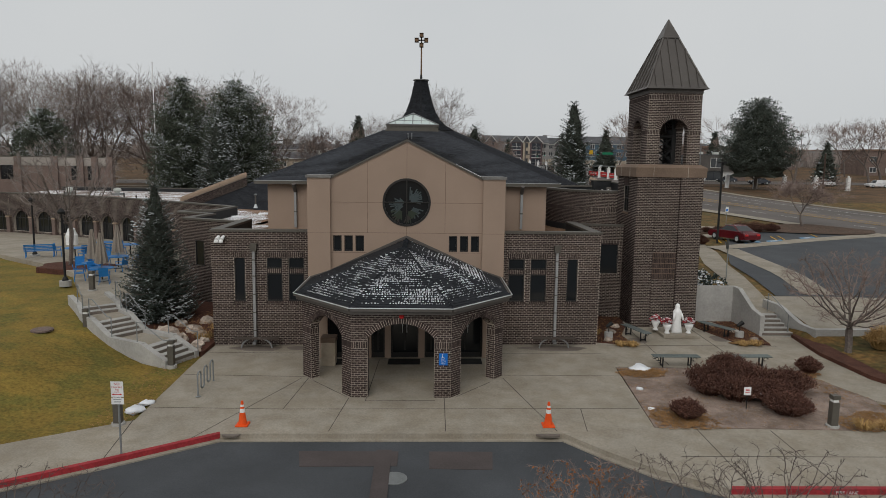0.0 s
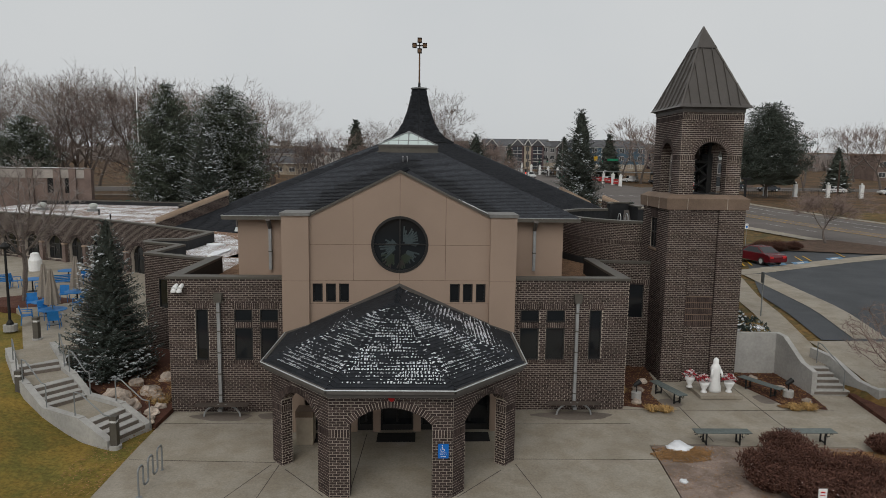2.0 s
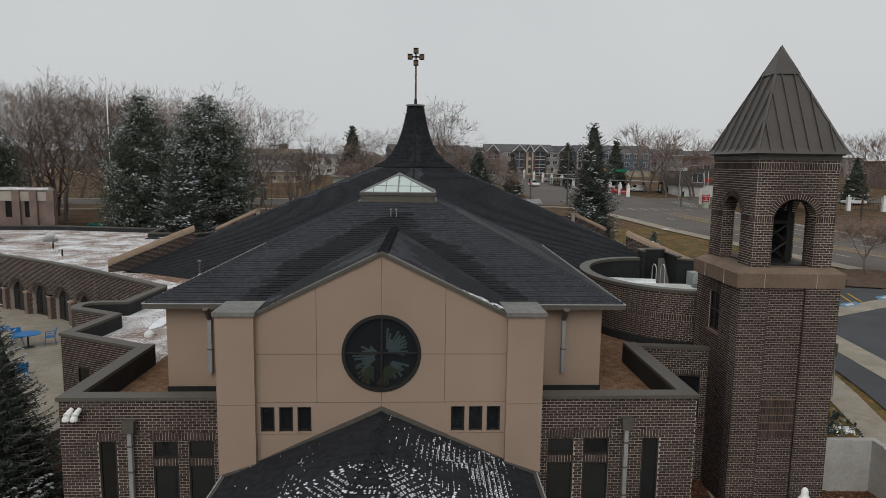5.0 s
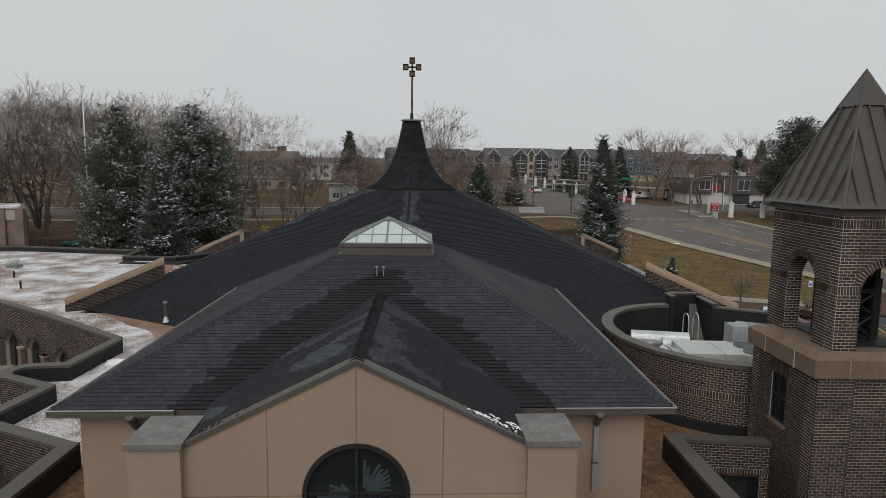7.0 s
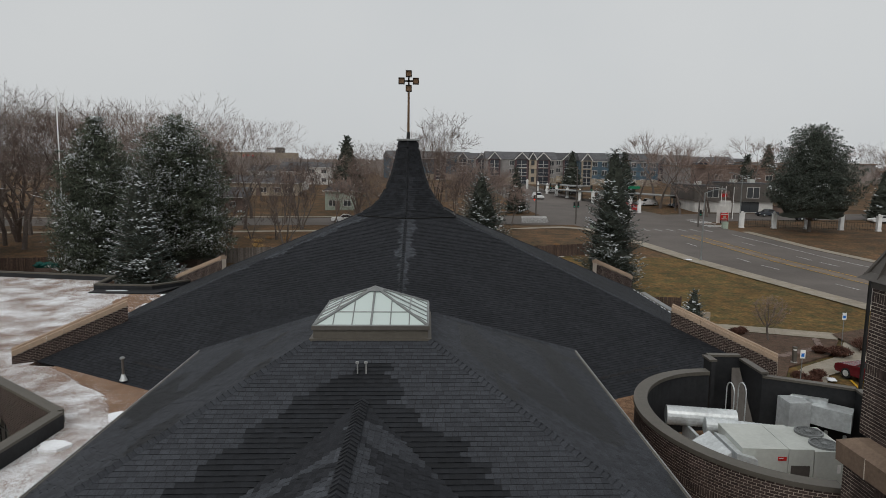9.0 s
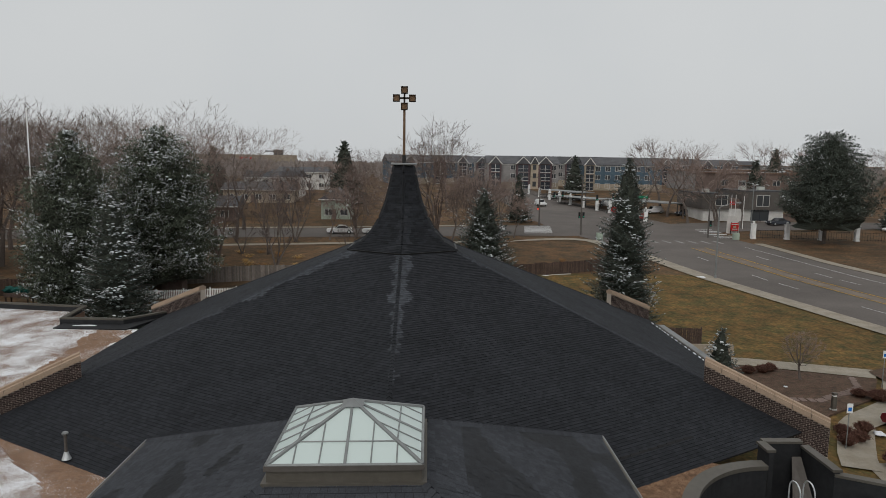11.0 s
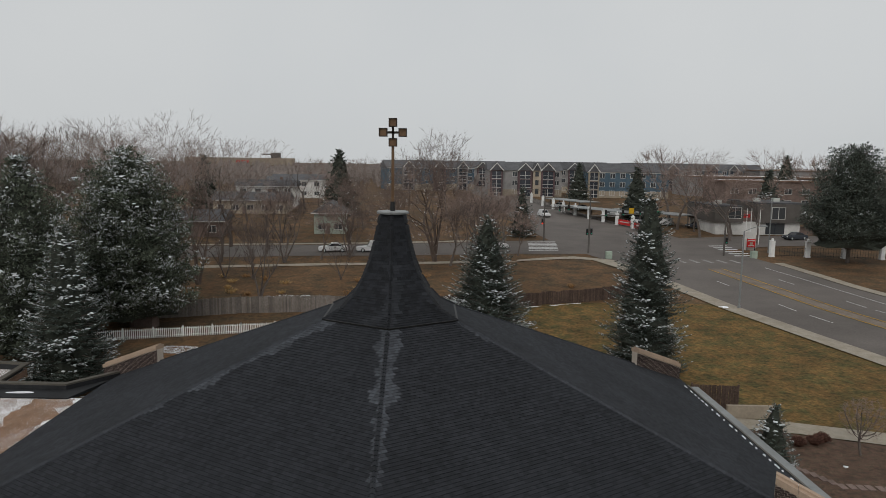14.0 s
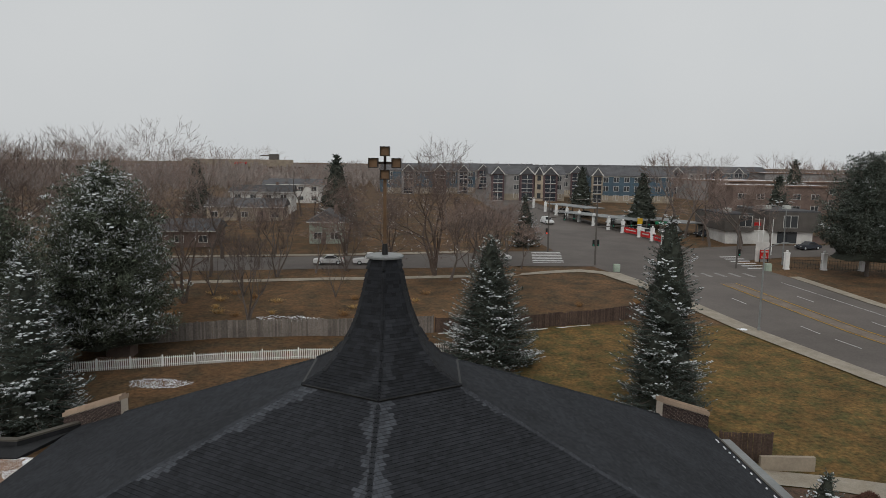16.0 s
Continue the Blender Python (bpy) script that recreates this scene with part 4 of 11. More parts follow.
# parapet walls that follow the hips past the eaves
for k, label in ((1, "a"), (-1, "b"), (2, "c"), (-2, "d")):
    a, b = hexpt(16.3, k), hexpt(21.4 if k != 2 else 20.2, k)
    pw = thing("hip_parapet", (a.x, a.y, 3), "sloping brick parapet with a tan stone coping", "parapet wall", "hip parapets", "structure")
    dirv = (b - a)
    L = math.hypot(dirv.x, dirv.y)
    u = (dirv.x / L, dirv.y / L)
    n = (u[1], -u[0])
    t = 0.22
    za, zb = 6.62, 6.62 - SLOPE * 0.866 * L
    g = Geo()
    g.slab([(0, 3.2), (L, 3.2), (L, zb), (0, za)], (a.x, a.y), u, n, -t + 0.01, t - 0.01)
    w = part("parapet_core", g, M["mortar"], pw)
    sb = Geo()
    for sgn in (1, -1):
        o2 = (a.x + n[0] * t * sgn, a.y + n[1] * t * sgn)
        row = 0
        z = 3.4
        while z < za:
            lim = min(L, (za - z - CO) / (SLOPE * 0.866))
            s = -(BL / 2) * (row % 2)
            while s < lim:
                p, q = max(0, s) + 0.006, min(lim, s + BL) - 0.006
                if q - p > 0.03:
                    sb.slab([(p, z + 0.006), (q, z + 0.006), (q, z + CO - 0.006), (p, z + CO - 0.006)], o2, u, n, -0.012 * sgn, 0.004 * sgn)
                s += BL
            z += CO
            row += 1
    part("brickwork", sb, M["brick"], w, kind="stuff")
    cnt = 7
    for i in range(cnt):
        s0, s1 = L * i / cnt + 0.008, L * (i + 1) / cnt - 0.008
        z0, z1 = za - SLOPE * 0.866 * s0, za - SLOPE * 0.866 * s1
        g = Geo()
        g.slab([(s0, z0), (s1, z1), (s1, z1 + 0.24), (s0, z0 + 0.24)], (a.x, a.y), u, n, -t - 0.07, t + 0.07)
        g.slab([(s0, z0 + 0.24), (s1, z1 + 0.24), (s1, z1 + 0.33), (s0, z0 + 0.33)], (a.x, a.y), u, n, -t * 0.5, t * 0.5)
        part("coping_stone", g, M["stone"], pw)

# ---- entrance canopy ----
can = thing("entrance_canopy", (AXIS, 24.5, 0), "half-octagon brick porch with arches and a snow-dusted shingle roof", "porch", kind="structure")
W = [(-4.7, 27.9), (-4.7, 24.62), (-2.62, 22.36), (0.84, 22.36), (2.88, 24.66), (2.88, 28.1)]
arches = [(0.45, 2.8, 1.95, 0.5), (0.54, 2.52, 1.95, 0.48), (0.57, 2.88, 1.95, 0.5), (0.54, 2.55, 1.95, 0.48), (0.5, 2.95, 1.95, 0.5)]
loose_bricks, loose_tabs = [], []
for i, ((o, e2), (a, b, s, r)) in enumerate(zip(zip(W[:-1], W[1:]), arches)):
    w, u, n, L = brick_wall("arched_wall", can, o, e2, -0.29, 2.95, [arch(a, b, -1, s, r + 0.09)], 0.38, soldiers=(1.62,), skin=i != 2)
    if i == 2:
        # the middle front: its bricks are laid one by one at the end
        loose_bricks.append((w, o, u, n, L, [arch(a, b, -1, s, r + 0.09)]))
    vg, mg = Geo(), Geo()
    voussoirs(vg, o, u, n, a, b, s, r, inner=-0.384)
    part("arch_ring", vg, M["brick"], w, "arch of upright bricks", kind="stuff")
    voussoirs(mg, o, u, n, a, b, s, r + 0.006, depth=0.195, proud=0.01, inner=-0.374, gap=0.0)
    part("arch_mortar", mg, M["mortar"], w)
    jb = Geo()
    back = (-n[0], -n[1])
    for q, way in ((a, u), (b, (-u[0], -u[1]))):
        brick_skin(jb, (o[0] + u[0] * q, o[1] + u[1] * q), back, way, 0.37, -0.29, s, [], (1.62,))
    brick_skin(jb, (o[0] + back[0] * 0.38, o[1] + back[1] * 0.38), u, back, L, -0.29, 2.9, [arch(a, b, -1, s, r + 0.09)])
    part("reveal_bricks", jb, M["brick"], w, kind="stuff")
E_ = [(-4.94, 28.28), (-4.94, 24.62), (-2.62, 22.12), (0.84, 22.12), (3.1, 24.64), (3.1, 28.5)]
fg, gg, sf = Geo(), Geo(), Geo()
for (a, b) in zip(E_[:-1], E_[1:]):
    L = math.hypot(b[0] - a[0], b[1] - a[1])
    u = ((b[0] - a[0]) / L, (b[1] - a[1]) / L)
    n = (u[1], -u[0])
    fg.obox(a, u, (-n[0], -n[1]), L, 0.04, 2.82, 3.02)
    gg.obox((a[0] + n[0] * 0.1, a[1] + n[1] * 0.1), u, (-n[0], -n[1]), L, 0.1, 2.95, 3.06)
part("fascia", fg, M["fascia"], can)
part("gutter", gg, M["fascia"], can)
lip = Geo()
for (a, b) in zip(mitre_out(E_, 0.1)[:-1], mitre_out(E_, 0.1)[1:]):
    lip.cyl((*a, 3.06), (*b, 3.06), 0.018, None, 6)
part("gutter_lip", lip, M["galv"], can, "bright metal gutter edge")
sf.prism(E_, 2.93, 2.97)
part("soffit", sf, M["stucco"], can)
C = Vector((AXIS, 26.0, 4.62))
T = Vector((AXIS, 28.4, 4.68))
tris = [[(*E_[1], 3.02), (*E_[2], 3.02), C], [(*E_[2], 3.02), (*E_[3], 3.02), C], [(*E_[3], 3.02), (*E_[4], 3.02), C],
        [(*E_[0], 3.02), (*E_[1], 3.02), C, T], [(*E_[4], 3.02), (*E_[5], 3.02), T, C]]
snowg = Geo()
rs = random.Random(8)
for i, t3 in enumerate(tris):
    if len(t3) == 4:
        # a slightly warped side: two flat pieces
        pcs = [[t3[0], t3[1], t3[2]], [t3[0], t3[2], t3[3]]] if i == 3 else [[t3[0], t3[1], t3[3]], [t3[1], t3[2], t3[3]]]
    else:
        pcs = [t3]
    for pc_ in pcs:
        part("roof_deck", Geo().plate(pc_, 0.05), M["under"], can)
        sg = Geo()
        if i == 1:
            loose_tabs.append(pc_)
        else:
            shingle(sg, pc_, width=0.18, expo=0.14, seed=70 + i)
            part("shingles", sg, M["shingle_porch"], can, kind="stuff")
        P = [Vector(p) for p in pc_]
        nn = (P[1] - P[0]).cross(P[2] - P[0]).normalized()
        if nn.z < 0:
            nn = -nn
        up = (Vector((0, 0, 1)) - nn * nn.z).normalized()
        uu = up.cross(nn)
        # thin snow caught along the foot of each course: short ragged dashes, thick in some bands and bare in others
        q2d = [((p - P[0]).dot(uu), (p - P[0]).dot(up)) for p in P]
        v_lo, v_hi = min(q[1] for q in q2d), max(q[1] for q in q2d)
        v = v_lo + 0.28
        while v < v_hi:
            xs = []
            for k in range(len(q2d)):
                (ax, ay), (bx, by) = q2d[k], q2d[(k + 1) % len(q2d)]
                if (ay - v) * (by - v) < 0:
                    xs.append(ax + (bx - ax) * (v - ay) / (by - ay))
            if len(xs) >= 2:
                t, x1 = min(xs), max(xs)
                while t < x1:
                    w_ = rs.uniform(0.02, 0.065)
                    p = P[0] + uu * t + up * v
                    thick = 0.9 * noise.noise(Vector((p.x * 0.9, p.y * 0.9, 2.0 + i))) + 0.3 * noise.noise(Vector((v * 3.1, i * 7, 1))) + 0.55 * noise.noise(Vector((p.x * 3, p.y * 3, v * 9))) + rs.uniform(-.3, .3)
                    need = (0.5 if i == 3 else -0.05 if i == 4 else -0.12) + (0.3 if p.z > 4.3 else 0) + (0.15 if p.z < 3.2 else 0)
                    if thick > need:
                        rows = 1 + (thick > need + 0.25) + (thick > need + 0.5)
                        for q in range(rows):
                            h_ = rs.uniform(0.012, 0.026)
                            c = p + up * (0.004 + q * 0.034 + rs.uniform(-0.006, 0.006)) + uu * rs.uniform(-0.01, 0.01)
                            f = [c + uu * (w_ * x) + up * (h_ * y) + nn * 0.024 for x, y in ((-0.02, 0.1), (0.3, -0.1 + rs.uniform(-.2, .1)), (0.75, 0.05), (1.02, 0.4), (0.7, 1.0), (0.25, 0.8 + rs.uniform(-.2, .3)))]
                            f2 = [x + nn * 0.012 for x in f]
                            snowg.add([*f, *f2], [(6, 7, 8, 9, 10, 11)] + [(j, (j + 1) % 6, 6 + (j + 1) % 6, 6 + j) for j in range(6)])
                    t += w_ + rs.uniform(0.005, 0.07)
            v += 0.14
for i in (1, 2, 3, 4):
    a, b = Vector((*E_[i], 3.06)), C + Vector((0, 0, 0.04))
    sdv = Vector(((b - a).y, -(b - a).x, 0)).normalized()
    for _ in range(150):
        t = rs.uniform(0.16, 0.88)
        if rs.random() > 0.35 + 0.9 * noise.noise(Vector((t * 9, i, 3))) + 0.3:
            continue
        o_ = math.floor(t * 22) / 22 + rs.uniform(0, .012)
        p = a.lerp(b, o_) + sdv * rs.uniform(-0.14, 0.14) + Vector((0, 0, 0.012))
        w_ = rs.uniform(0.015, 0.05)
        snowg.add([p + Vector((w_ * x, w_ * y, z)) for x, y, z in ((-1, -.5, 0), (.2, -.8, 0), (1, .3, 0), (-.3, .8, 0.005), (0, 0, 0.016))], [(0, 1, 4), (1, 2, 4), (2, 3, 4), (3, 0, 4)])
part("snow", snowg, M["snow"], can, "broken rows of thin snow", kind="stuff")
for i in (1, 2, 3, 4, 5):
    hc = Geo()
    if i < 5:
        ridge_caps(hc, (*E_[i], 3.03), C, w=0.13)
    else:
        ridge_caps(hc, C, T, w=0.12)
    part("hip_cap", hc, M["shingle_porch"], can, kind="stuff")
# flashing against the stucco
fl2 = Geo()
for a, b in (((0.0, 2.98), (fa(-4.1), 3.32)), ((fa(-4.1), 3.32), (GAX, 4.78)), ((GAX, 4.78), (fa(2.3), 3.32)), ((fa(2.3), 3.32), (FL, 2.98))):
    off = 0.2 if (a[0] < 0.5 or b[0] > FL - 0.5) else 0.05
    fl2.slab([(a[0], a[1] - 0.05), (b[0], b[1] - 0.05), (b[0], b[1] + 0.07), (a[0], a[1] + 0.07)], FO, fu, fn, 0.0, off)
part("flashing", fl2, M["fascia"], can)

# doors under the porch
dy = 26.9
ent = thing("entrance_doors", (AXIS, dy, 0), "dark glazed entrance doors between tan posts", "door", kind="structure")
eg = Geo()
for x0, x1 in ((-4.6, -4.1), (-2.75, -2.3), (-1.75, -1.5), (-0.36, -0.1), (0.45, 0.9), (2.3, 2.86)):
    eg.box(x0, x1, dy - 0.1, dy + 0.35, -0.2, 2.9)
eg.box(-4.6, 2.86, dy - 0.08, dy + 0.3, 2.3, 2.93)
part("tan_posts", eg.skew(), M["stucco"], ent)
for x0, x1 in ((-4.1, -2.75), (-2.3, -1.75), (-1.5, -0.36), (-0.1, 0.45), (0.9, 2.3)):
    d = Geo()
    for p in ((x0, x0 + 0.07, -0.2, 2.3), (x1 - 0.07, x1, -0.2, 2.3), (x0 + 0.07, x1 - 0.07, -0.2, 0.1), (x0 + 0.07, x1 - 0.07, 2.2, 2.3), ((x0 + x1) / 2 - 0.04, (x0 + x1) / 2 + 0.04, 0.2, 2.2)):
        d.box(p[0], p[1], dy + 0.05, dy + 0.12, p[2], p[3])
    df = part("door_frame", d.skew(), M["trim"], ent)
    part("pane", Geo().box(x0 + 0.05, x1 - 0.05, dy + 0.075, dy + 0.095, 0.1, 2.25).skew(), M["glass"], df)
    if x1 - x0 > 1:
        hg = Geo()
        for s in (-0.09, 0.09):
            hg.tube([((x0 + x1) / 2 + s, dy + 0.05, 0.95), ((x0 + x1) / 2 + s, dy - 0.02, 1.0), ((x0 + x1) / 2 + s, dy - 0.02, 1.3), ((x0 + x1) / 2 + s, dy + 0.05, 1.35)], 0.015)
        part("pull_handle", hg.skew(), M["galv"], df, "steel pull handles")
        mt = single("doormat", Geo().box((x0 + x1) / 2 - 0.65, (x0 + x1) / 2 + 0.65, dy - 0.95, dy - 0.2, 0.0, 0.015).skew(), M["doormat"], "black rubber doormat before the entrance doors", "doormat", "doormats")

# ---- bell tower ----
tower = thing("bell_tower", (11.9, 33.9, 0), "tall dark brick bell tower with a pointed grey metal roof", "bell tower", kind="structure")
TX0, TX1, TY0, TY1 = 10.12, 13.34, 32.2, 35.4
q = [(TX0, TY0), (TX1, TY0), (TX1, TY1), (TX0, TY1)]
LZ = 7.42
slits = {3: [rect(1.15, 1.9, 5.6, 6.95)]}
for i in range(4):
    a, b = q[i], q[(i + 1) % 4]
    w, u, n, L = brick_wall("tower_wall", tower, a, b, -0.05, LZ, slits.get(i, []), 0.4)
    if i == 3:
        window_unit(tower, "tower_window", a, u, n, 1.15, 1.9, 5.6, 6.95, mull=(1.52,), trans=(6.3,), inset=0.035)
        lg = Geo()
        for k in range(11):
            lg.slab([(1.1 + k * .078, 6.96), (1.168 + k * .078, 6.96), (1.168 + k * .078, 7.38), (1.1 + k * .078, 7.38)], a, u, n, -.09, .014)
        part("lintel", lg, M["brick"], w, "tall upright brick lintel", kind="stuff")
        part("sill", Geo().slab([(1.05, 5.5), (2.0, 5.5), (2.0, 5.6), (1.05, 5.6)], a, u, n, -.09, .05), M["stonebrown"], w)
# corner buttress strips and vertical reveal on the front
bt = Geo()
bm = Geo()
for x0, x1 in ((TX0, TX0 + 0.92), (TX1 - 1.1, TX1)):
    brick_skin(bt, (x0, TY0 - 0.1), (1, 0), (0, -1), x1 - x0, -0.05, LZ, [])
    bm.box(x0 + 0.008, x1 - 0.008, TY0 - 0.093, TY0 + 0.02, -0.05, LZ)
    brick_skin(bt, (x0, TY0), (0, -1), (-1, 0), 0.1, -0.05, LZ, [])
    brick_skin(bt, (x1, TY0 - 0.1), (0, 1), (1, 0), 0.1, -0.05, LZ, [])
part("buttress", bm, M["mortar"], tower)
part("brickwork", bt, M["brick"], tower.children[-1], kind="stuff")
# recessed panels of upright bricks on the front
pn = Geo()
for r in range(5):
    for i in range(14):
        s = 11.03 + i * 0.0875
        z = 2.42 + r * 0.26
        pn.box(s, s + 0.074, TY0 - 0.022, TY0 + 0.01, z, z + 0.225)
part("soldier_panel", pn, M["brick"], tower, "panel of upright bricks", kind="stuff")
part("panel_mortar", Geo().box(11.025, 12.25, TY0 - .016, TY0 + .005, 2.41, 3.72), M["stonebrown"], tower)
# stone belt with sloping top
belt = Geo()
for z0, z1, g0, g1 in ((7.40, 7.86, 0.12, 0.14), (7.86, 8.02, 0.14, -0.12)):
    p0 = [(TX0 - g0, TY0 - g0), (TX1 + g0, TY0 - g0), (TX1 + g0, TY1 + g0), (TX0 - g0, TY1 + g0)]
    p1 = [(TX0 - g1, TY0 - g1), (TX1 + g1, TY0 - g1), (TX1 + g1, TY1 + g1), (TX0 - g1, TY1 + g1)]
    belt.add([(*p, z0) for p in p0] + [(*p, z1) for p in p1], [(3, 2, 1, 0), (4, 5, 6, 7)] + [(i, (i + 1) % 4, 4 + (i + 1) % 4, 4 + i) for i in range(4)])
part("stone_belt", belt, M["stonebrown"], tower, "weathered brown cast stone belt")
bj = Geo()
for x in (TX0 + 0.75, TX1 - 0.8):
    bj.box(x - .008, x + .008, TY0 - .146, TY0 - .1, 7.4, 7.87)
for y in (TY0 + 0.8, TY1 - 0.9):
    bj.box(TX0 - .146, TX0 - .1, y - .008, y + .008, 7.4, 7.87)
part("belt_joint", bj, M["mortar"], tower)
BX0, BX1, BY0, BY1 = 10.56, 13.13, 32.36, 35.62
bq = [(BX0, BY0), (BX1, BY0), (BX1, BY1), (BX0, BY1)]
for i in range(4):
    a, b = bq[i], bq[(i + 1) % 4]
    a0, a1 = (0.6, 1.96) if i % 2 == 0 else (0.95, 2.31)
    hole = arch(a0, a1, 7, 9.66, 0.62)
    w, u, n, L = brick_wall("belfry_wall", tower, a, b, 8.02, 11.42, [hole], 0.42, soldiers=(9.5, 11.12))
    vg, mg = Geo(), Geo()
    voussoirs(vg, a, u, n, a0, a1, 9.66, 0.54, inner=-0.425)
    part("arch_ring", vg, M["brick"], w, "arch of upright bricks", kind="stuff")
    voussoirs(mg, a, u, n, a0, a1, 9.66, 0.548, depth=0.19, proud=0.01, inner=-0.415, gap=0.0)
    part("arch_mortar", mg, M["mortar"], w)
    jb = Geo()
    back = (-n[0], -n[1])
    for q_, way in ((a0, u), (a1, (-u[0], -u[1]))):
        brick_skin(jb, (a[0] + u[0] * q_, a[1] + u[1] * q_), back, way, 0.41, 8.02, 9.66, [])
    brick_skin(jb, (a[0] + back[0] * 0.42, a[1] + back[1] * 0.42), u, back, L, 8.02, 10.9, [hole])
    part("reveal_bricks", jb, M["brick"], w, kind="stuff")
part("belfry_floor", Geo().box(BX0 + 0.4, BX1 - 0.4, BY0 + 0.4, BY1 - 0.4, 8.0, 8.06), M["membrane"], tower)
part("belfry_ceiling", Geo().box(BX0 + 0.4, BX1 - 0.4, BY0 + 0.4, BY1 - 0.4, 10.9, 11.0), M["black"], tower)
rx, ry = (BX0 + BX1) / 2, (BY0 + BY1) / 2
fz = Geo().box(BX0 - 0.03, BX1 + 0.03, BY0 - 0.03, BY1 + 0.03, 11.42, 11.58).box(BX0 - 0.1, BX1 + 0.1, BY0 - 0.1, BY1 + 0.1, 11.58, 11.66)
part("roof_fascia", fz, M["fascia"], tower)
sk_ = Geo()
e0, e1 = 0.24, 0.1
q0 = [(BX0 - e0, BY0 - e0), (BX1 + e0, BY0 - e0), (BX1 + e0, BY1 + e0), (BX0 - e0, BY1 + e0)]
q1 = [(BX0 - e1, BY0 - e1), (BX1 + e1, BY0 - e1), (BX1 + e1, BY1 + e1), (BX0 - e1, BY1 + e1)]
sk_.add([(*p, 11.62) for p in q0] + [(*p, 11.78) for p in q1], [(3, 2, 1, 0), (4, 5, 6, 7)] + [(i, (i + 1) % 4, 4 + (i + 1) % 4, 4 + i) for i in range(4)])
part("eave_skirt", sk_, M["towerroof"], tower, "short flared metal skirt at the eave")
tr = Geo()
hwx, hwy = (BX1 - BX0) / 2 + 0.14, (BY1 - BY0) / 2 + 0.14
apx = Vector((rx, ry, 15.12))
corn = [Vector((rx + sx * hwx, ry + sy * hwy, 11.66)) for sx, sy in ((-1, -1), (1, -1), (1, 1), (-1, 1))]
tr.add([*corn, apx], [(0, 1, 4), (1, 2, 4), (2, 3, 4), (3, 0, 4), (3, 2, 1, 0)])
troof = part("tower_roof", tr, M["towerroof"], tower, "steep four-sided standing seam roof")
seam = Geo()
for i in range(4):
    a, b = corn[i], corn[(i + 1) % 4]
    nn = (b - a).cross(apx - a).normalized()
    for j in range(1, 7):
        t = j / 7
        p = a.lerp(b, t)
        k = min(2 * t, 2 - 2 * t) * 0.985
        k = min(k, 0.74)
        qv = p + (apx - (a + b) / 2) * k
        d_ = (qv - p).normalized()
        s_ = d_.cross(nn) * 0.016
        seam.add([p - s_, p + s_, p + s_ + nn * 0.06, p - s_ + nn * 0.06, qv - s_, qv + s_, qv + s_ + nn * 0.06, qv - s_ + nn * 0.06], [(0, 3, 2, 1), (4, 5, 6, 7), (0, 1, 5, 4), (1, 2, 6, 5), (2, 3, 7, 6), (3, 0, 4, 7)])
    seam.cyl(a, apx, 0.05, None, 6)
part("seams", seam, M["towerroof"], troof)
tp = Geo()
tcn = [c.lerp(apx, 0.735) + (c - apx).normalized() * 0.0 for c in corn]
tcn = [Vector((rx + (c.x - rx) * 1.12, ry + (c.y - ry) * 1.12, c.z)) for c in tcn]
tp.add([*tcn, apx + Vector((0, 0, 0.08))], [(0, 1, 4), (1, 2, 4), (2, 3, 4), (3, 0, 4), (3, 2, 1, 0)])
part("roof_tip", tp, M["towerroof"], tower, "plain metal tip over the seams")
# bell and its frame
bell = thing("bell", (rx - 0.15, ry - 0.2, 9.5), "dark bronze bell hung in the open belfry", "bell")
part("bell_body", Geo().lathe([(0.02, 10.02), (0.14, 10.0), (0.2, 9.85), (0.22, 9.65), (0.27, 9.5), (0.34, 9.42), (0.31, 9.42), (0.02, 9.6)], (rx - 0.15, ry - 0.25, .1), 16), M["bronze_dark"], bell, smooth=True)
part("yoke", Geo().box(rx - 0.55, rx + 0.28, ry - 0.32, ry - 0.18, 10.1, 10.24), M["black"], bell)
part("clapper", Geo().cyl((rx - 0.15, ry - 0.25, 9.7), (rx - 0.15, ry - 0.25, 9.42), 0.03, 0.05, 8), M["black"], bell)
for x in (rx - 0.45, rx + 0.12):
    part("hanger", Geo().box(x, x + 0.06, ry - 0.29, ry - 0.21, 10.24, 10.92), M["black"], bell)
grille = thing("belfry_steelwork", (rx, ry, 8.06), "black braced steelwork standing inside the open belfry", "steelwork")
for x in (rx - .55, rx + .28):
    for y in (ry - .75, ry + .45):
        part("post", Geo().box(x - .06, x + .06, y - .06, y + .06, 8.06, 10.9), M["black"], grille)
for x0, y0, x1, y1 in ((rx - .55, ry - .75, rx + .28, ry - .75), (rx - .55, ry + .45, rx + .28, ry + .45), (rx - .55, ry - .75, rx - .55, ry + .45), (rx + .28, ry - .75, rx + .28, ry + .45)):
    for z0, z1 in ((8.15, 8.75), (8.75, 9.35)):
        part("brace", Geo().cyl((x0, y0, z0), (x1, y1, z1), .035, None, 6), M["black"], grille)
        part("brace", Geo().cyl((x0, y0, z1), (x1, y1, z0), .035, None, 6), M["black"], grille)
    for z0 in (9.4, 10.2):
        part("beam", Geo().cyl((x0, y0, z0), (x1, y1, z0), .07, None, 6), M["black"], grille)
part("control_panel", Geo().box(rx + .34, rx + .42, ry - .8, ry + .35, 8.1, 9.75), M["black"], grille)
part("wheel", Geo().lathe([(.42, 9.32), (.46, 9.36), (.42, 9.4), (.38, 9.36)], (rx - .12, ry - .15, 0), 20), M["black"], grille)

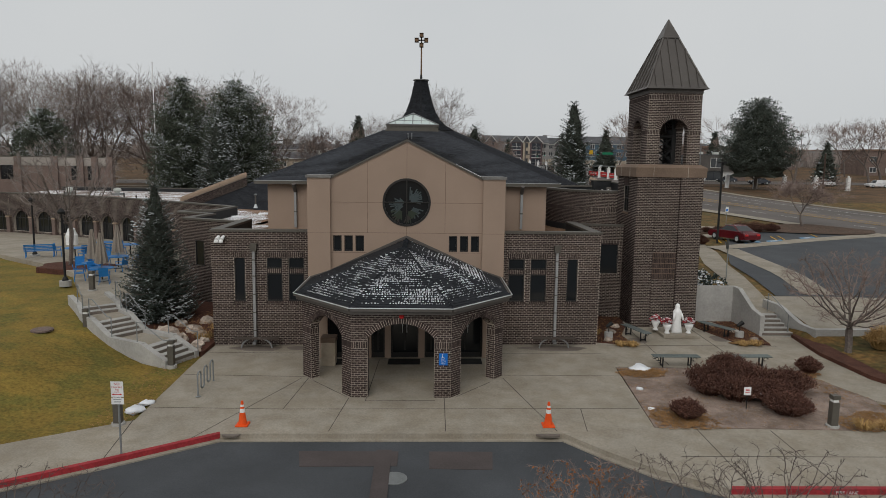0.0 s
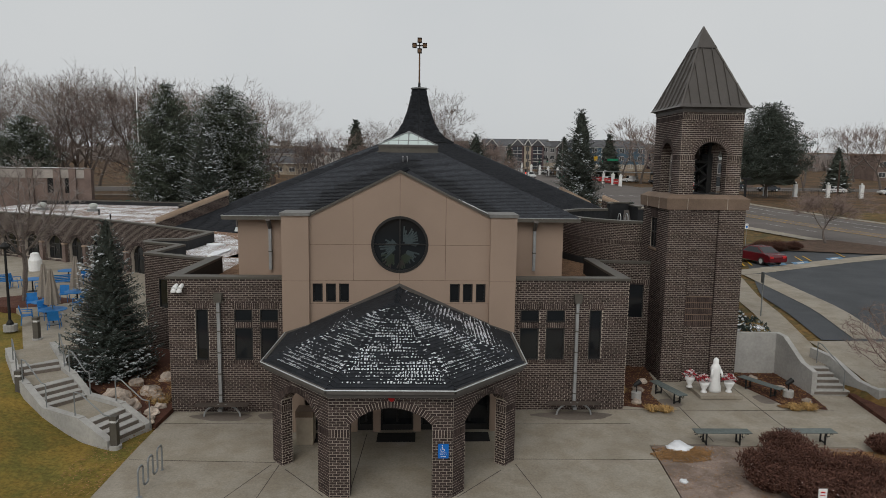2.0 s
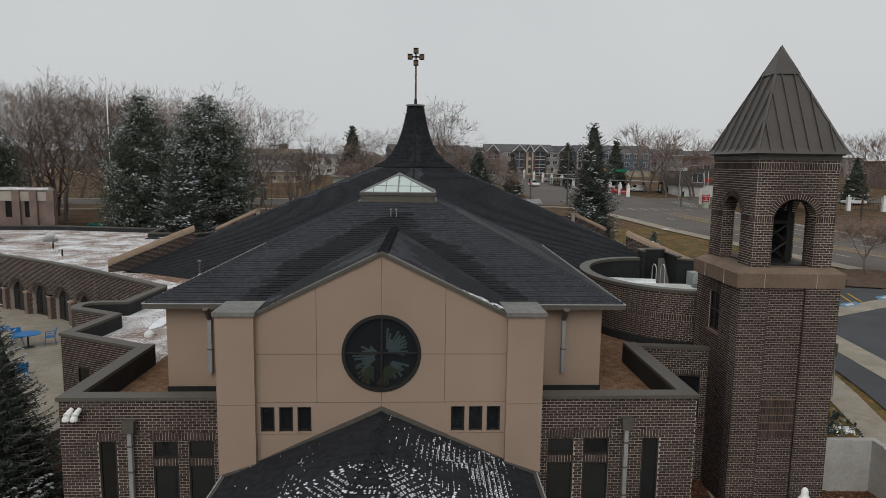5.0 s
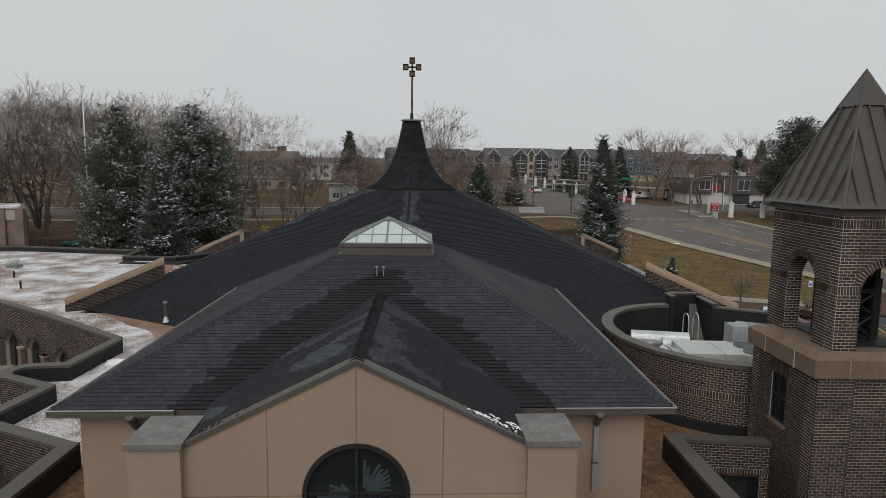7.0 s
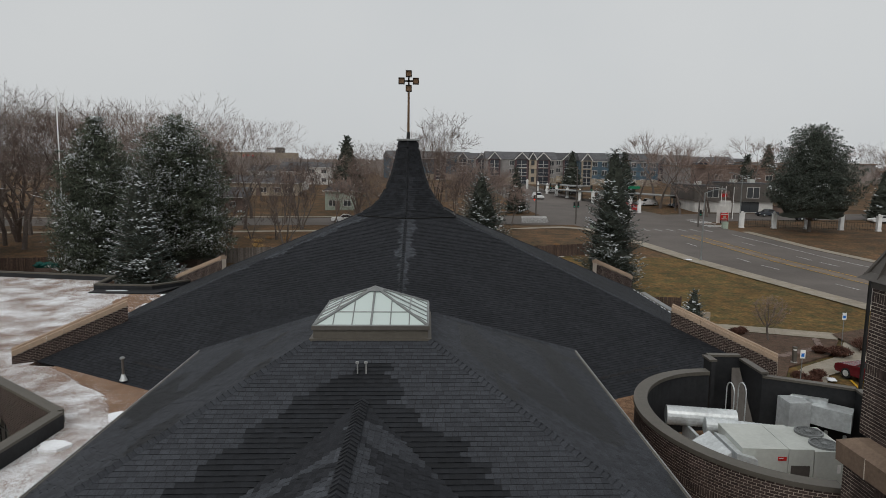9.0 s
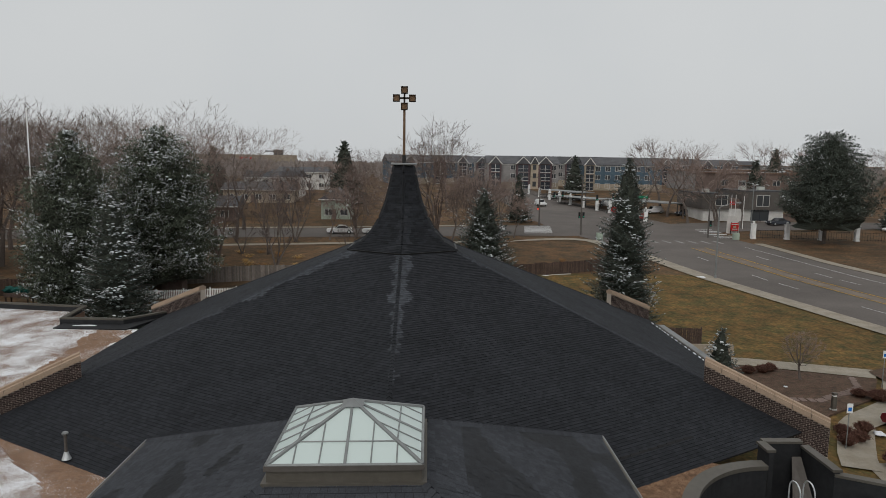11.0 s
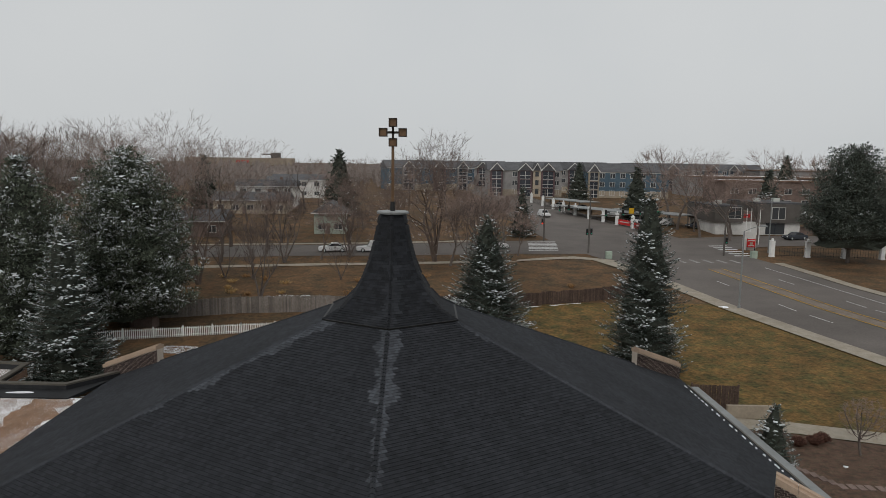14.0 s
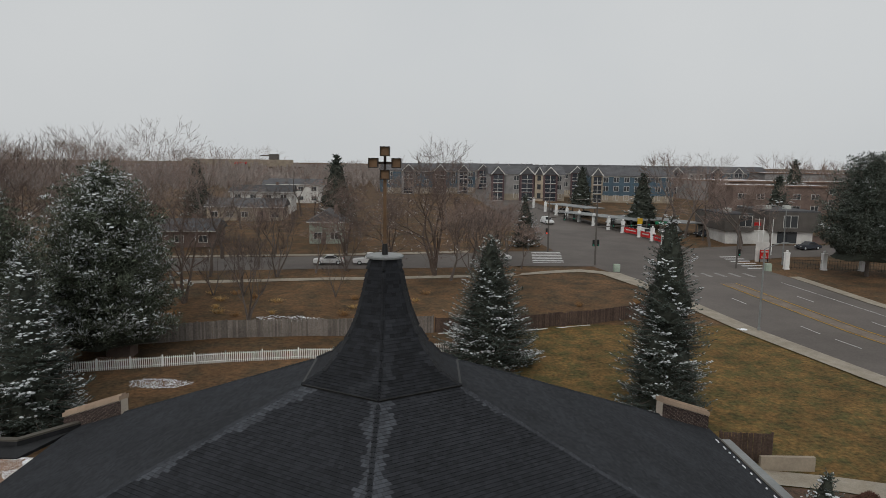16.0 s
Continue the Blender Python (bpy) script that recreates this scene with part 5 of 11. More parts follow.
# ---- link wall and the curved plant enclosure ----
link = thing("link_building", (9, 34.6, 0), "low brick link between front block and tower", "building", kind="structure")
w, u, n, L = brick_wall("link_wall", link, (7.5, 34.3), (10.25, 34.0), -0.05, 4.8, [rect(0.25, 2.4, 2.3, 3.9)], 0.3, soldiers=(3.92,))
window_unit(link, "link_window", (7.5, 34.3), u, n, 0.25, 2.4, 2.3, 3.9, mull=(1.3,), inset=0.025)
coping("parapet_cap", link, [(7.5, 34.3), (10.3, 34.0)], 4.8, w=0.42, lining=0.5)

drum = thing("plant_enclosure", (10.5, 41, 4.2), "curved brick screen wall round rooftop plant, metal coping", "screen wall", kind="structure")
dc = (10.95, 40.3)


def drumpt(a, r=0.0):
    """A point of the oval enclosure, r metres inside its wall face."""
    return (dc[0] + (3.85 - r) * math.cos(radians(a)), dc[1] + (4.62 - r) * math.sin(radians(a)))


angs = list(range(262, 89, -4))
dw, db, dcp, dl = Geo(), Geo(), Geo(), Geo()
gone = 40.0
for a0, a1 in zip(angs[:-1], angs[1:]):
    o, e2 = drumpt(a1), drumpt(a0)
    L = math.hypot(e2[0] - o[0], e2[1] - o[1])
    u = ((e2[0] - o[0]) / L, (e2[1] - o[1]) / L)
    n = (u[1], -u[0])
    wall_body(dw, o, u, n, L, 3.0, 6.45, 0.25, [])
    gone -= L
    brick_skin(db, o, u, n, L, 3.0, 6.45, [], soldiers=(5.42,), start=gone)
    dcp.prism([drumpt(a0, -.05), drumpt(a1, -.05), drumpt(a1, .38), drumpt(a0, .38)], 6.45, 6.58)
    dl.prism([drumpt(a0, .27), drumpt(a1, .27), drumpt(a1, .33), drumpt(a0, .33)], 4.3, 6.448)
dwo = part("curved_wall", dw, M["mortar"], drum)
part("brickwork", db, M["brick"], dwo, kind="stuff")
part("coping", dcp, M["cap"], drum)
part("lining", dl, M["membrane"], drum)
df_ = Geo()
for a0, a1 in zip(angs[:-1], angs[1:]):
    df_.prism([drumpt(a0, -.05), drumpt(a1, -.05), drumpt(a1, .01), drumpt(a0, .01)], 4.2, 4.62)
part("base_flashing", df_, M["membrane"], drum)
back = [(11.3, 44.9), (11.3, 45.6), (12.55, 45.6), (12.55, 43.85), (15.1, 42.5), (14.2, 37.0), (13.3, 35.4)]
sw, scp = Geo(), Geo()
hts = [0.25, 0.25, 0.12, 0.0, 0.0, 0.0]
for (a, b), rise_ in zip(zip(back[:-1], back[1:]), hts):
    L = math.hypot(b[0] - a[0], b[1] - a[1])
    u = ((b[0] - a[0]) / L, (b[1] - a[1]) / L)
    n = (-u[1], u[0])
    sw.obox(a, u, n, L, 0.16, 3.0, 6.6 + rise_)
    scp.obox((a[0] - n[0] * 0.05, a[1] - n[1] * 0.05), u, n, L, 0.28, 6.6 + rise_, 6.68 + rise_)
part("screen_panels", sw, M["membrane"], drum)
part("screen_cap", scp, M["cap"], drum)

# ---- flat roofs, left and right ----
def ragged(poly, amp, seed):
    """The polygon with its sides broken into short uneven steps."""
    rn, out = random.Random(seed), []
    for (ax, ay), (bx, by) in zip(poly, poly[1:] + poly[:1]):
        n = max(1, int(math.hypot(bx - ax, by - ay) / .3))
        for i in range(n):
            w = amp * (noise.noise(Vector((ax + (bx - ax) * i / n, ay + (by - ay) * i / n, seed))) + rn.uniform(-.25, .25))
            out.append((ax + (bx - ax) * i / n + w, ay + (by - ay) * i / n - w * .5))
    return out


fr = single("flat_roof_left", Geo().prism([(-9.0, 29.0), (-7.3, 29.0), (-7.3, 46), (-8, 50.5), (-18.4, 52.0), (-18.6, 69.2), (-24.35, 69.5), (-24.8, 74.5), (-36, 76.2), (-42, 75.4), (-41.3, 60.3), (-36.4, 58.9), (-31.5, 57.1), (-26.85, 54.9), (-22.45, 52.2), (-18.35, 49.2), (-15.5, 47.05), (-12.9, 44.85), (-13.0, 41), (-14.3, 40.7), (-14.2, 39.2), (-12.6, 38.2), (-12.5, 36), (-9.3, 33.8)], 3.9, 4.28), M["gravelsnow"], "flat ballast roof patched with thin snow", "flat roof", kind="structure")
single("flat_roof_front", Geo().prism([(-9.0, 28.75), (-4.9, 28.85), (-4.9, 31.3), (-7.3, 31.3), (-7.3, 38), (-8.9, 38)], 4.2, 4.3), M["gravel"], "flat roof with bare brown ballast", "flat roof", kind="structure")
single("flat_roof_strip", Geo().prism(ragged([(-9.9, 38), (-7.3, 38), (-7.3, 46), (-8.5, 50.2), (-12.5, 51), (-17.0, 51.7), (-12.6, 47.5), (-10.4, 43.5)], .8, 3), 4.25, 4.295), M["gravelroof"], "flat roof strip of brown ballast with snow", "flat roof", kind="structure")
single("flat_roof_edge", Geo().prism(ragged([(-18.3, 53.5), (-19.5, 53.5), (-21.2, 69), (-18.8, 69)], .7, 4), 4.2, 4.295), M["gravelroof"], "band of brown ballast along the nave", "flat roof", kind="structure")
single("flat_roof_right", Geo().prism([(3.1, 31.4), (3.1, 29.1), (7.4, 29.2), (7.4, 34.4), (13, 34.4), (13.8, 36), (15.6, 43.6), (13.4, 48.4), (11, 50), (5.5, 50), (5.5, 31.4)], 3.9, 4.3), M["gravel"], "flat roof of brown ballast beside the front block", "flat roof", kind="structure")

# left brick block and the arcade wall
lb = thing("left_block", (-11, 36, 0), "dark brick side block with a stepped and curved parapet", "building", kind="structure")
pl = [(-13.1, 44.6), (-13.3, 41.05), (-14.2, 40.95)]
for i in range(0, 181, 30):
    pl.append((-14.25 + 0.02 - 0.72 * math.sin(radians(i)), 40.05 + 0.88 * math.cos(radians(i))))
pl += [(-12.65, 38.35), (-13.0, 35.35), (-9.35, 33.55)]
for a, b in zip(pl[:-1], pl[1:]):
    L = math.hypot(b[0] - a[0], b[1] - a[1])
    holes = [rect(L * 0.2, L * 0.2 + 0.62, 2.4, 3.75)] if b == (-9.35, 33.55) else []
    w, u, n, L = brick_wall("block_wall", lb, a, b, 0.0, 4.8, holes, 0.3)
    if holes:
        window_unit(lb, "slot_window", a, u, n, L * 0.2, L * 0.2 + 0.62, 2.4, 3.75, inset=0.025)
coping("parapet_cap", lb, pl, 4.8, w=0.42, lining=0.52)

ar = thing("arcade_building", (-25, 55, 1.2), "long curved brick arcade with dark arched windows", "building", kind="structure")
apts = [(-41.5, 60.0), (-36.5, 58.6), (-31.6, 56.8), (-27.0, 54.6), (-22.6, 51.9), (-18.5, 48.9), (-15.7, 46.7), (-13.1, 44.6)]
for i, (a, b) in enumerate(zip(apts[:-1], apts[1:])):
    L = math.hypot(b[0] - a[0], b[1] - a[1])
    k = max(1, int(L / 2.5))
    holes, spots = [], []
    for j in range(k):
        c = L * (j + 0.5) / k
        spots.append(c)
        holes.append(arch(c - 0.85, c + 0.85, 1.55 if i < 3 else 1.2, 2.75, 0.6))
    if i == 6:
        holes, spots = [arch(0.5, 2.0, 1.2, 2.75, 0.5)], [1.25]
    w, u, n, L = brick_wall("arcade_wall", ar, a, b, 0.6, 4.78, holes, 0.35)
    vg = Geo()
    for c in spots:
        hw2 = 0.85 if i != 6 else 0.75
        voussoirs(vg, a, u, n, c - hw2, c + hw2, 2.75, 0.6 if i != 6 else 0.5)
        mg = Geo()
        voussoirs(mg, a, u, n, c - hw2, c + hw2, 2.75, 0.606 if i != 6 else 0.506, depth=0.195, proud=0.01, gap=0.0)
        part("arch_mortar", mg, M["mortar"], w)
    part("arch_ring", vg, M["brick"], w, "arches of upright bricks")
    pg = Geo()
    for j in range(k + 1):
        s = L * j / k
        pg.obox((a[0] + u[0] * (s - 0.18) + n[0] * 0.0, a[1] + u[1] * (s - 0.18) + n[1] * 0.0), u, n, 0.36, 0.22, 0.6, 2.75)
        pg.obox((a[0] + u[0] * (s - 0.21), a[1] + u[1] * (s - 0.21)), u, n, 0.42, 0.26, 2.75, 2.86, 1)
    part("pier", pg, [M["rustbrick"], M["stone"]], ar)
    for c in spots:
        window_unit(ar, "arched_window", a, u, n, c - 0.9, c + 0.9, 1.1, 3.38, mull=(c - 0.3, c + 0.3), trans=(2.7,), inset=0.2)
coping("parapet_cap", ar, apts, 4.78, w=0.42, lining=0.4)

annex = thing("school_annex", (-45, 80, 4), "brown brick upper storey with paired windows", "building", kind="structure")
ann = [(-60, 75.5), (-35.6, 76.4), (-40.2, 84), (-60, 84)]
holes = [(24.4 - 4.7, 24.4 - 3.6), (24.4 - 2.9, 24.4 - 1.75), (10, 11.4), (12, 13.4), (5, 6.4)]
w, u, n, L = brick_wall("annex_wall", annex, ann[0], ann[1], 1.5, 7.9, [rect(a, b, 5.4, 7.2) for a, b in holes], 0.3, skin=False)
annex.children[-1].data.materials[0] = M["rustbrick"]
for a, b in holes:
    window_unit(annex, "window", ann[0], u, n, a, b, 5.4, 7.2, mull=((a + b) / 2,), inset=0.1)
part("side_wall", Geo().prism([ann[1], ann[2], (-40.6, 84), (-36.1, 76.45)], 1.5, 7.9), M["rustbrick"], annex)
part("roof", Geo().prism(ann, 7.85, 8.0), M["gravelsnow"], annex)
part("stone_band", Geo().obox((ann[0][0], ann[0][1] - 0.07), (0.99932, 0.03686), (0, 1), 24.35, 0.06, 7.0, 7.9), M["stonegrey"], annex, "pale stone band under the roof")
for x in (-36.0, -37.6, -39.2, -42.0, -46.0, -50.0):
    part("pilaster", Geo().box(x - 0.35, x + 0.35, 75.5 + 0.0369 * (x + 60) - 0.24, 75.5 + 0.0369 * (x + 60), 1.5, 8.05), M["rustbrick"], annex)
coping("parapet_cap", annex, ann[:3], 7.9, h=0.14)

# ---- the land ----
KX = [-60, -10.75, -6.22, 4.24, 5.25, 6.4, 7.9, 11.5, 60]
KY = [-13.4, 16.3, 19.25, 19.37, 18.15, 17.0, 16.0, 16.0, 16.05]
fall = lambda y: 0.0165 * (max(15.0, min(33.0, y)) - 33.0)  # the forecourt falls towards the drive
kerb = lambda x: interp(x, KX, KY)


def smooth(t):
    t = min(1.0, max(0.0, t))
    return t * t * (3 - 2 * t)


FAR = ([33, 45, 75, 92, 120, 140, 180, 245, 400], [0.0, 1.2, 1.4, 1.9, 2.9, 3.5, 4.9, 7.2, 8.6])


def land(x, y):
    """Height of the ground: a level forecourt, lawns that rise to either side, and a slow climb beyond the church."""
    k = kerb(x)
    if y < k + 1.0:
        return -0.62
    back = interp(y, *FAR)
    if x < -9.2:
        side = 1.15 * smooth((-10.7 - x) / 5.3) * smooth((y - k - 2.0) / 7.0)
        z = max(side, back * (smooth((-9.2 - x) / 3) if y < 60 else 1.0)) - 0.03
    elif x > 17.6:
        z = interp(y, [19.5, 21, 29.4, 29.6, 40, 45, 75], [-0.1, 0.0, 0.1, 0.5, 1.15, 1.2, 1.4]) if y < 75 else back
    elif x > 15.6:
        z = interp(y, [31.9, 32.1, 40, 45, 75], [-0.1, 0.66, 1.15, 1.2, 1.4]) if y < 75 else back
    elif 13.3 < x < 15.0 and y > 33.9:
        z = 1.75 if y < 40 else max(1.3, back)
    else:
        z = -0.1 if y < 34 else back - 0.1
    return z + (fall(y) if x < 17.6 else 0.0)


def grid_steps(a, b, knots):
    out, v = [a], a
    while v < b:
        s = next(st for lim, st in knots if v < lim)
        v = min(b, v + s)
        out.append(v)
    return out


gx = grid_steps(-1500, 1500, [(-300, 150), (-90, 15), (-30, 3), (30, 0.75), (90, 3), (300, 15), (1e9, 150)])
gy = grid_steps(-400, 3000, [(-60, 60), (10, 8), (45, 0.75), (110, 3), (300, 10), (1e9, 200)])
gg = Geo()
gg.v = [(x, y, min(land(x, y), -0.12) if 14.9 < x < 16.4 and 29 < y < 33.9 else land(x, y)) for y in gy for x in gx]
nxg = len(gx)
gg.f = [(j * nxg + i, j * nxg + i + 1, (j + 1) * nxg + i + 1, (j + 1) * nxg + i) for j in range(len(gy) - 1) for i in range(nxg - 1)]
gg.m = [1 if (gx[i] < -9 and gy[j] < 60 and gx[i] > -60) else 2 if (gy[j] < 103 and gx[i] > 8) else 0 for j in range(len(gy) - 1) for i in range(nxg - 1)]
single("ground", gg, [M["ground"], M["lawn"], M["lawn_far"]], "dry winter grass and yellowed lawn", "ground", kind="structure", smooth=True)


def ribbon(name, left, right, mat, label, cat, lift=0.04, step=3.0, kind="structure", group=""):
    """A strip between two polylines, laid on the land."""
    g = Geo()

    def resample(pts, n):
        d = [0]
        for a, b in zip(pts[:-1], pts[1:]):
            d.append(d[-1] + math.hypot(b[0] - a[0], b[1] - a[1]))
        return [(interp(d[-1] * i / n, d, [p[0] for p in pts]), interp(d[-1] * i / n, d, [p[1] for p in pts])) for i in range(n + 1)]
    L = sum(math.hypot(b[0] - a[0], b[1] - a[1]) for a, b in zip(left[:-1], left[1:]))
    n = max(1, int(L / step))
    A, B = resample(left, n), resample(right, n)
    wid = max(1, int(math.hypot(A[0][0] - B[0][0], A[0][1] - B[0][1]) / step))
    for i in range(n + 1):
        for j in range(wid + 1):
            x, y = lerp(A[i][0], B[i][0], j / wid), lerp(A[i][1], B[i][1], j / wid)
            g.v.append((x, y, land(x, y) + lift))
    for i in range(n):
        for j in range(wid):
            g.f.append((i * (wid + 1) + j, i * (wid + 1) + j + 1, (i + 1) * (wid + 1) + j + 1, (i + 1) * (wid + 1) + j))
            g.m.append(0)
    return single(name, g, mat, label, cat, group, kind)


def shift(pts, d):
    """A polyline moved sideways by d metres to its right."""
    out = []
    for i, p in enumerate(pts):
        a, b = pts[max(0, i - 1)], pts[min(len(pts) - 1, i + 1)]
        L = math.hypot(b[0] - a[0], b[1] - a[1])
        out.append((p[0] + (b[1] - a[1]) / L * d, p[1] - (b[0] - a[0]) / L * d))
    return out


# forecourt slab, drive, kerbs
slab = Geo()
single("drive", Geo().prism([(-60, -40), (60, -40), (60, 16.6), (7.9, 16.5), (4.3, 19.6), (-6.25, 19.5), (-10.8, 16.7), (-60, -12.3)], -0.5, -0.18), M["asphalt"], "dark asphalt drive before the forecourt", "drive", kind="structure")
PLAZA_PIECES = [
    [(-9.3, 33), (-9.3, 25.4), (-9.2, 20.3), (-8.9, 17.52), (-6.22, 19.34), (4.24, 19.45), (7.2, 19.9), (7.6, 25.85), (7.6, 33)],
    [(-9.2, 20.3), (-12.1, 18.6), (-30, 7.0), (-30, 4.5), (-10.75, 16.38), (-8.9, 17.52)],
    [(4.24, 19.45), (5.25, 18.23), (6.4, 17.08), (7.9, 16.08), (11.5, 16.09), (40, 16.12), (40, 19.6), (14.4, 19.7), (7.2, 19.9)],
    [(7.6, 25.85), (14.6, 25.7), (15.85, 30.9), (15.85, 33.3), (7.6, 33.3)],
    [(14.6, 25.7), (15.3, 24.0), (15.9, 22.3), (19.5, 19.7), (24.0, 19.6), (18.2, 28.0), (17.9, 29.4), (17.35, 30.4), (15.85, 30.9)]]
pv = thing("forecourt", (0, 22, 0), "pale concrete forecourt slabs with joints and stains", "pavement", kind="structure")
for i, p in enumerate(PLAZA_PIECES):
    part("concrete_slab", Geo().prism(p, -0.4, 0.0 if i == 0 else -0.002), M["concrete"], pv)
jt = Geo()
def joint(a, b, w=0.012, z=0.003):
    L = math.hypot(b[0] - a[0], b[1] - a[1])
    u = ((b[0] - a[0]) / L, (b[1] - a[1]) / L)
    jt.obox((a[0] - u[1] * w, a[1] + u[0] * w), u, (u[1], -u[0]), L, 2 * w, -0.05, z)
for a, b in (((-9.2, 24.6), (-4.6, 24.45)), ((2.9, 24.75), (7.5, 24.75)), ((-9.2, 21.35), (-4.7, 21.25)), ((-4.7, 21.25), (7.2, 21.45)), ((-7.0, 18.9), (-4.7, 24.3)), ((-4.75, 21.25), (-4.45, 24.3)), ((-3.0, 19.4), (-2.7, 22.3)),
             ((0.6, 19.4), (0.62, 22.3)), ((4.1, 19.4), (2.9, 24.4)), ((5.2, 21.4), (5.0, 19.6)), ((-2.1, 22.0), (-1.95, 26.6)), ((-2.1, 22.02), (0.3, 22.08)), ((-4.2, 24.0), (-2.8, 22.4)), ((1.0, 22.4), (2.4, 24.0)), ((3.0, 27.5), (7.5, 27.6)), ((-9.2, 27.4), (-5, 27.4)), ((7.6, 28.9), (15.8, 28.9)), ((9.9, 26.1), (9.9, 32.5)), ((13.0, 27), (13.0, 32.5)), ((-8.9, 17.55), (-9.25, 20.3)), ((8.5, 16.15), (8.5, 19.8)), ((10.8, 16.15), (10.8, 19.7)), ((7.3, 17.9), (14, 17.9))):
    joint(a, b)
part("joint", jt, M["slab_joint"], pv)
st = Geo()
for cx, cy, rx_, ry_ in ((-7.3, 28.0, 1.1, 0.35), (5.6, 28.3, 1.5, 0.35), (-5.6, 28.1, .5, 0.25), (9.3, 25.7, .9, 0.22), (9.6, 29.6, .5, .45), (13.8, 30.1, .55, .5), (3.75, 19.4, .35, .22), (-5.9, 19.3, .3, .2)):
    st.prism([(cx + rx_ * (1 + 0.15 * math.sin(3 * a + cx)) * math.cos(a), cy + ry_ * (1 + 0.15 * math.cos(2 * a + cy)) * math.sin(a)) for a in [2 * math.pi * i / 20 for i in range(20)]], -0.05, 0.0035)
part("damp_patch", st, M["concrete_dark"], pv, "damp patch on the concrete")

KERB = [(-30, 4.5), (-10.75, 16.35), (-8.75, 17.6), (-6.22, 19.3), (4.24, 19.42), (5.25, 18.2), (6.4, 17.05), (7.9, 16.05), (40, 16.1)]


def kerb_run(name, first, last, mat, label):
    k = thing(name, (KERB[first][0], KERB[first][1], -0.15), label, "kerb", kind="structure")
    back_, face_, edge_ = mitre_out(KERB, -0.13), mitre_out(KERB, 0.03), mitre_out(KERB, 0.2)
    for i in range(first, last):
        part("kerb_stone", Geo().prism([back_[i], back_[i + 1], face_[i + 1], face_[i]], -0.4, 0.012), mat, k)
        part("gutter_pan", Geo().prism([face_[i], face_[i + 1], edge_[i + 1], edge_[i]], -0.4, -0.135), M["concrete"], k)
kerb_run("kerb_red_left", 0, 3, M["kerb_red"], "kerb painted red along the fire lane")
kerb_run("kerb_plain", 3, 7, M["concrete"], "plain concrete kerb and gutter")
kerb_run("kerb_red_right", 7, 8, M["kerb_red"], "kerb painted red along the fire lane")
ap_ = Geo()
ap_.prism([(-3.7, 18.5), (-0.8, 18.5), (-0.8, 17.6), (-3.5, 17.55)], -0.3, -0.166).prism([(0.1, 18.5), (1.95, 18.5), (1.85, 17.4), (0.1, 17.45)], -0.3, -0.166)
single("asphalt_patch", ap_, M["asphalt_patch"], "sealed patches in the asphalt drive", "asphalt patch", kind="structure")
single("asphalt_strip", Geo().prism([(-1.45, 18.6), (-1.0, 18.6), (-0.9, 10.0), (-1.35, 10.0)], -0.3, -0.164), M["asphalt_patch"], "strip of repaired asphalt down the drive", "asphalt patch", kind="structure")

# streets
NEAR = [(56, 30), (46.5, 62), (39.0, 90), (35.0, 104), (33.0, 115), (31, 124), (28, 133)]
FARK = [(76, 36), (64, 76), (57.5, 100), (54.5, 114), (53.2, 131), (52.3, 140), (51.6, 148)]
ribbon("street_main", NEAR + [(24, 145), (22, 160), (20, 200), (15, 280), (8, 400)], FARK[:5] + [(50, 150), (48, 160), (42, 186), (38, 208), (30, 276), (20, 400)], M["asphalt_road"], "wide worn asphalt street", "street")
ribbon("street_side", [(-140, 118), (-37, 131.0), (-12, 134.4), (13.4, 137.6), (30, 138)], [(-140, 128), (-41, 141.6), (-13, 145.2), (10, 150), (26, 153)], M["asphalt_road"], "asphalt side street", "street", lift=0.05)
ribbon("apartment_drive", [(48, 142), (62, 148), (90, 152), (120, 150)], [(47, 156), (60, 160), (90, 163), (120, 161)], M["asphalt_road"], "asphalt entrance drive", "street", lift=0.06)
ribbon("street_pavement_near", NEAR, shift(NEAR, -2.2), M["concrete"], "concrete pavement beside the street", "pavement", lift=0.1)
ribbon("street_pavement_far", FARK[:5], shift(FARK[:5], 1.6), M["concrete"], "concrete pavement beside the street", "pavement", lift=0.1)
ribbon("trail", [(-140, 110), (-33, 122.6), (-11, 126.4), (12.4, 130), (23, 133.5), (28.5, 131), (31.5, 122)], [(-140, 112), (-33, 124.4), (-11, 128.2), (12.4, 131.8), (23.5, 135.6), (29, 133), (31.6, 124)], M["concrete"], "concrete path through dry grass", "path", lift=0.07)
ribbon("trail_verge", [(-140, 128.5), (-41, 142.1), (-13, 145.7), (8, 150)], [(-140, 130), (-41, 143.6), (-13, 147.2), (8, 152)], M["concrete"], "pavement beyond the side street", "pavement", lift=0.08)
MID = [(66, 30), (56.5, 62), (49, 88), (45.2, 103), (43.5, 115), (42, 126)]
ribbon("median_line", shift(MID, 0.9), shift(MID, -0.9), M["roadtan"], "faded tan turning-lane stripe", "road marking", lift=0.07)
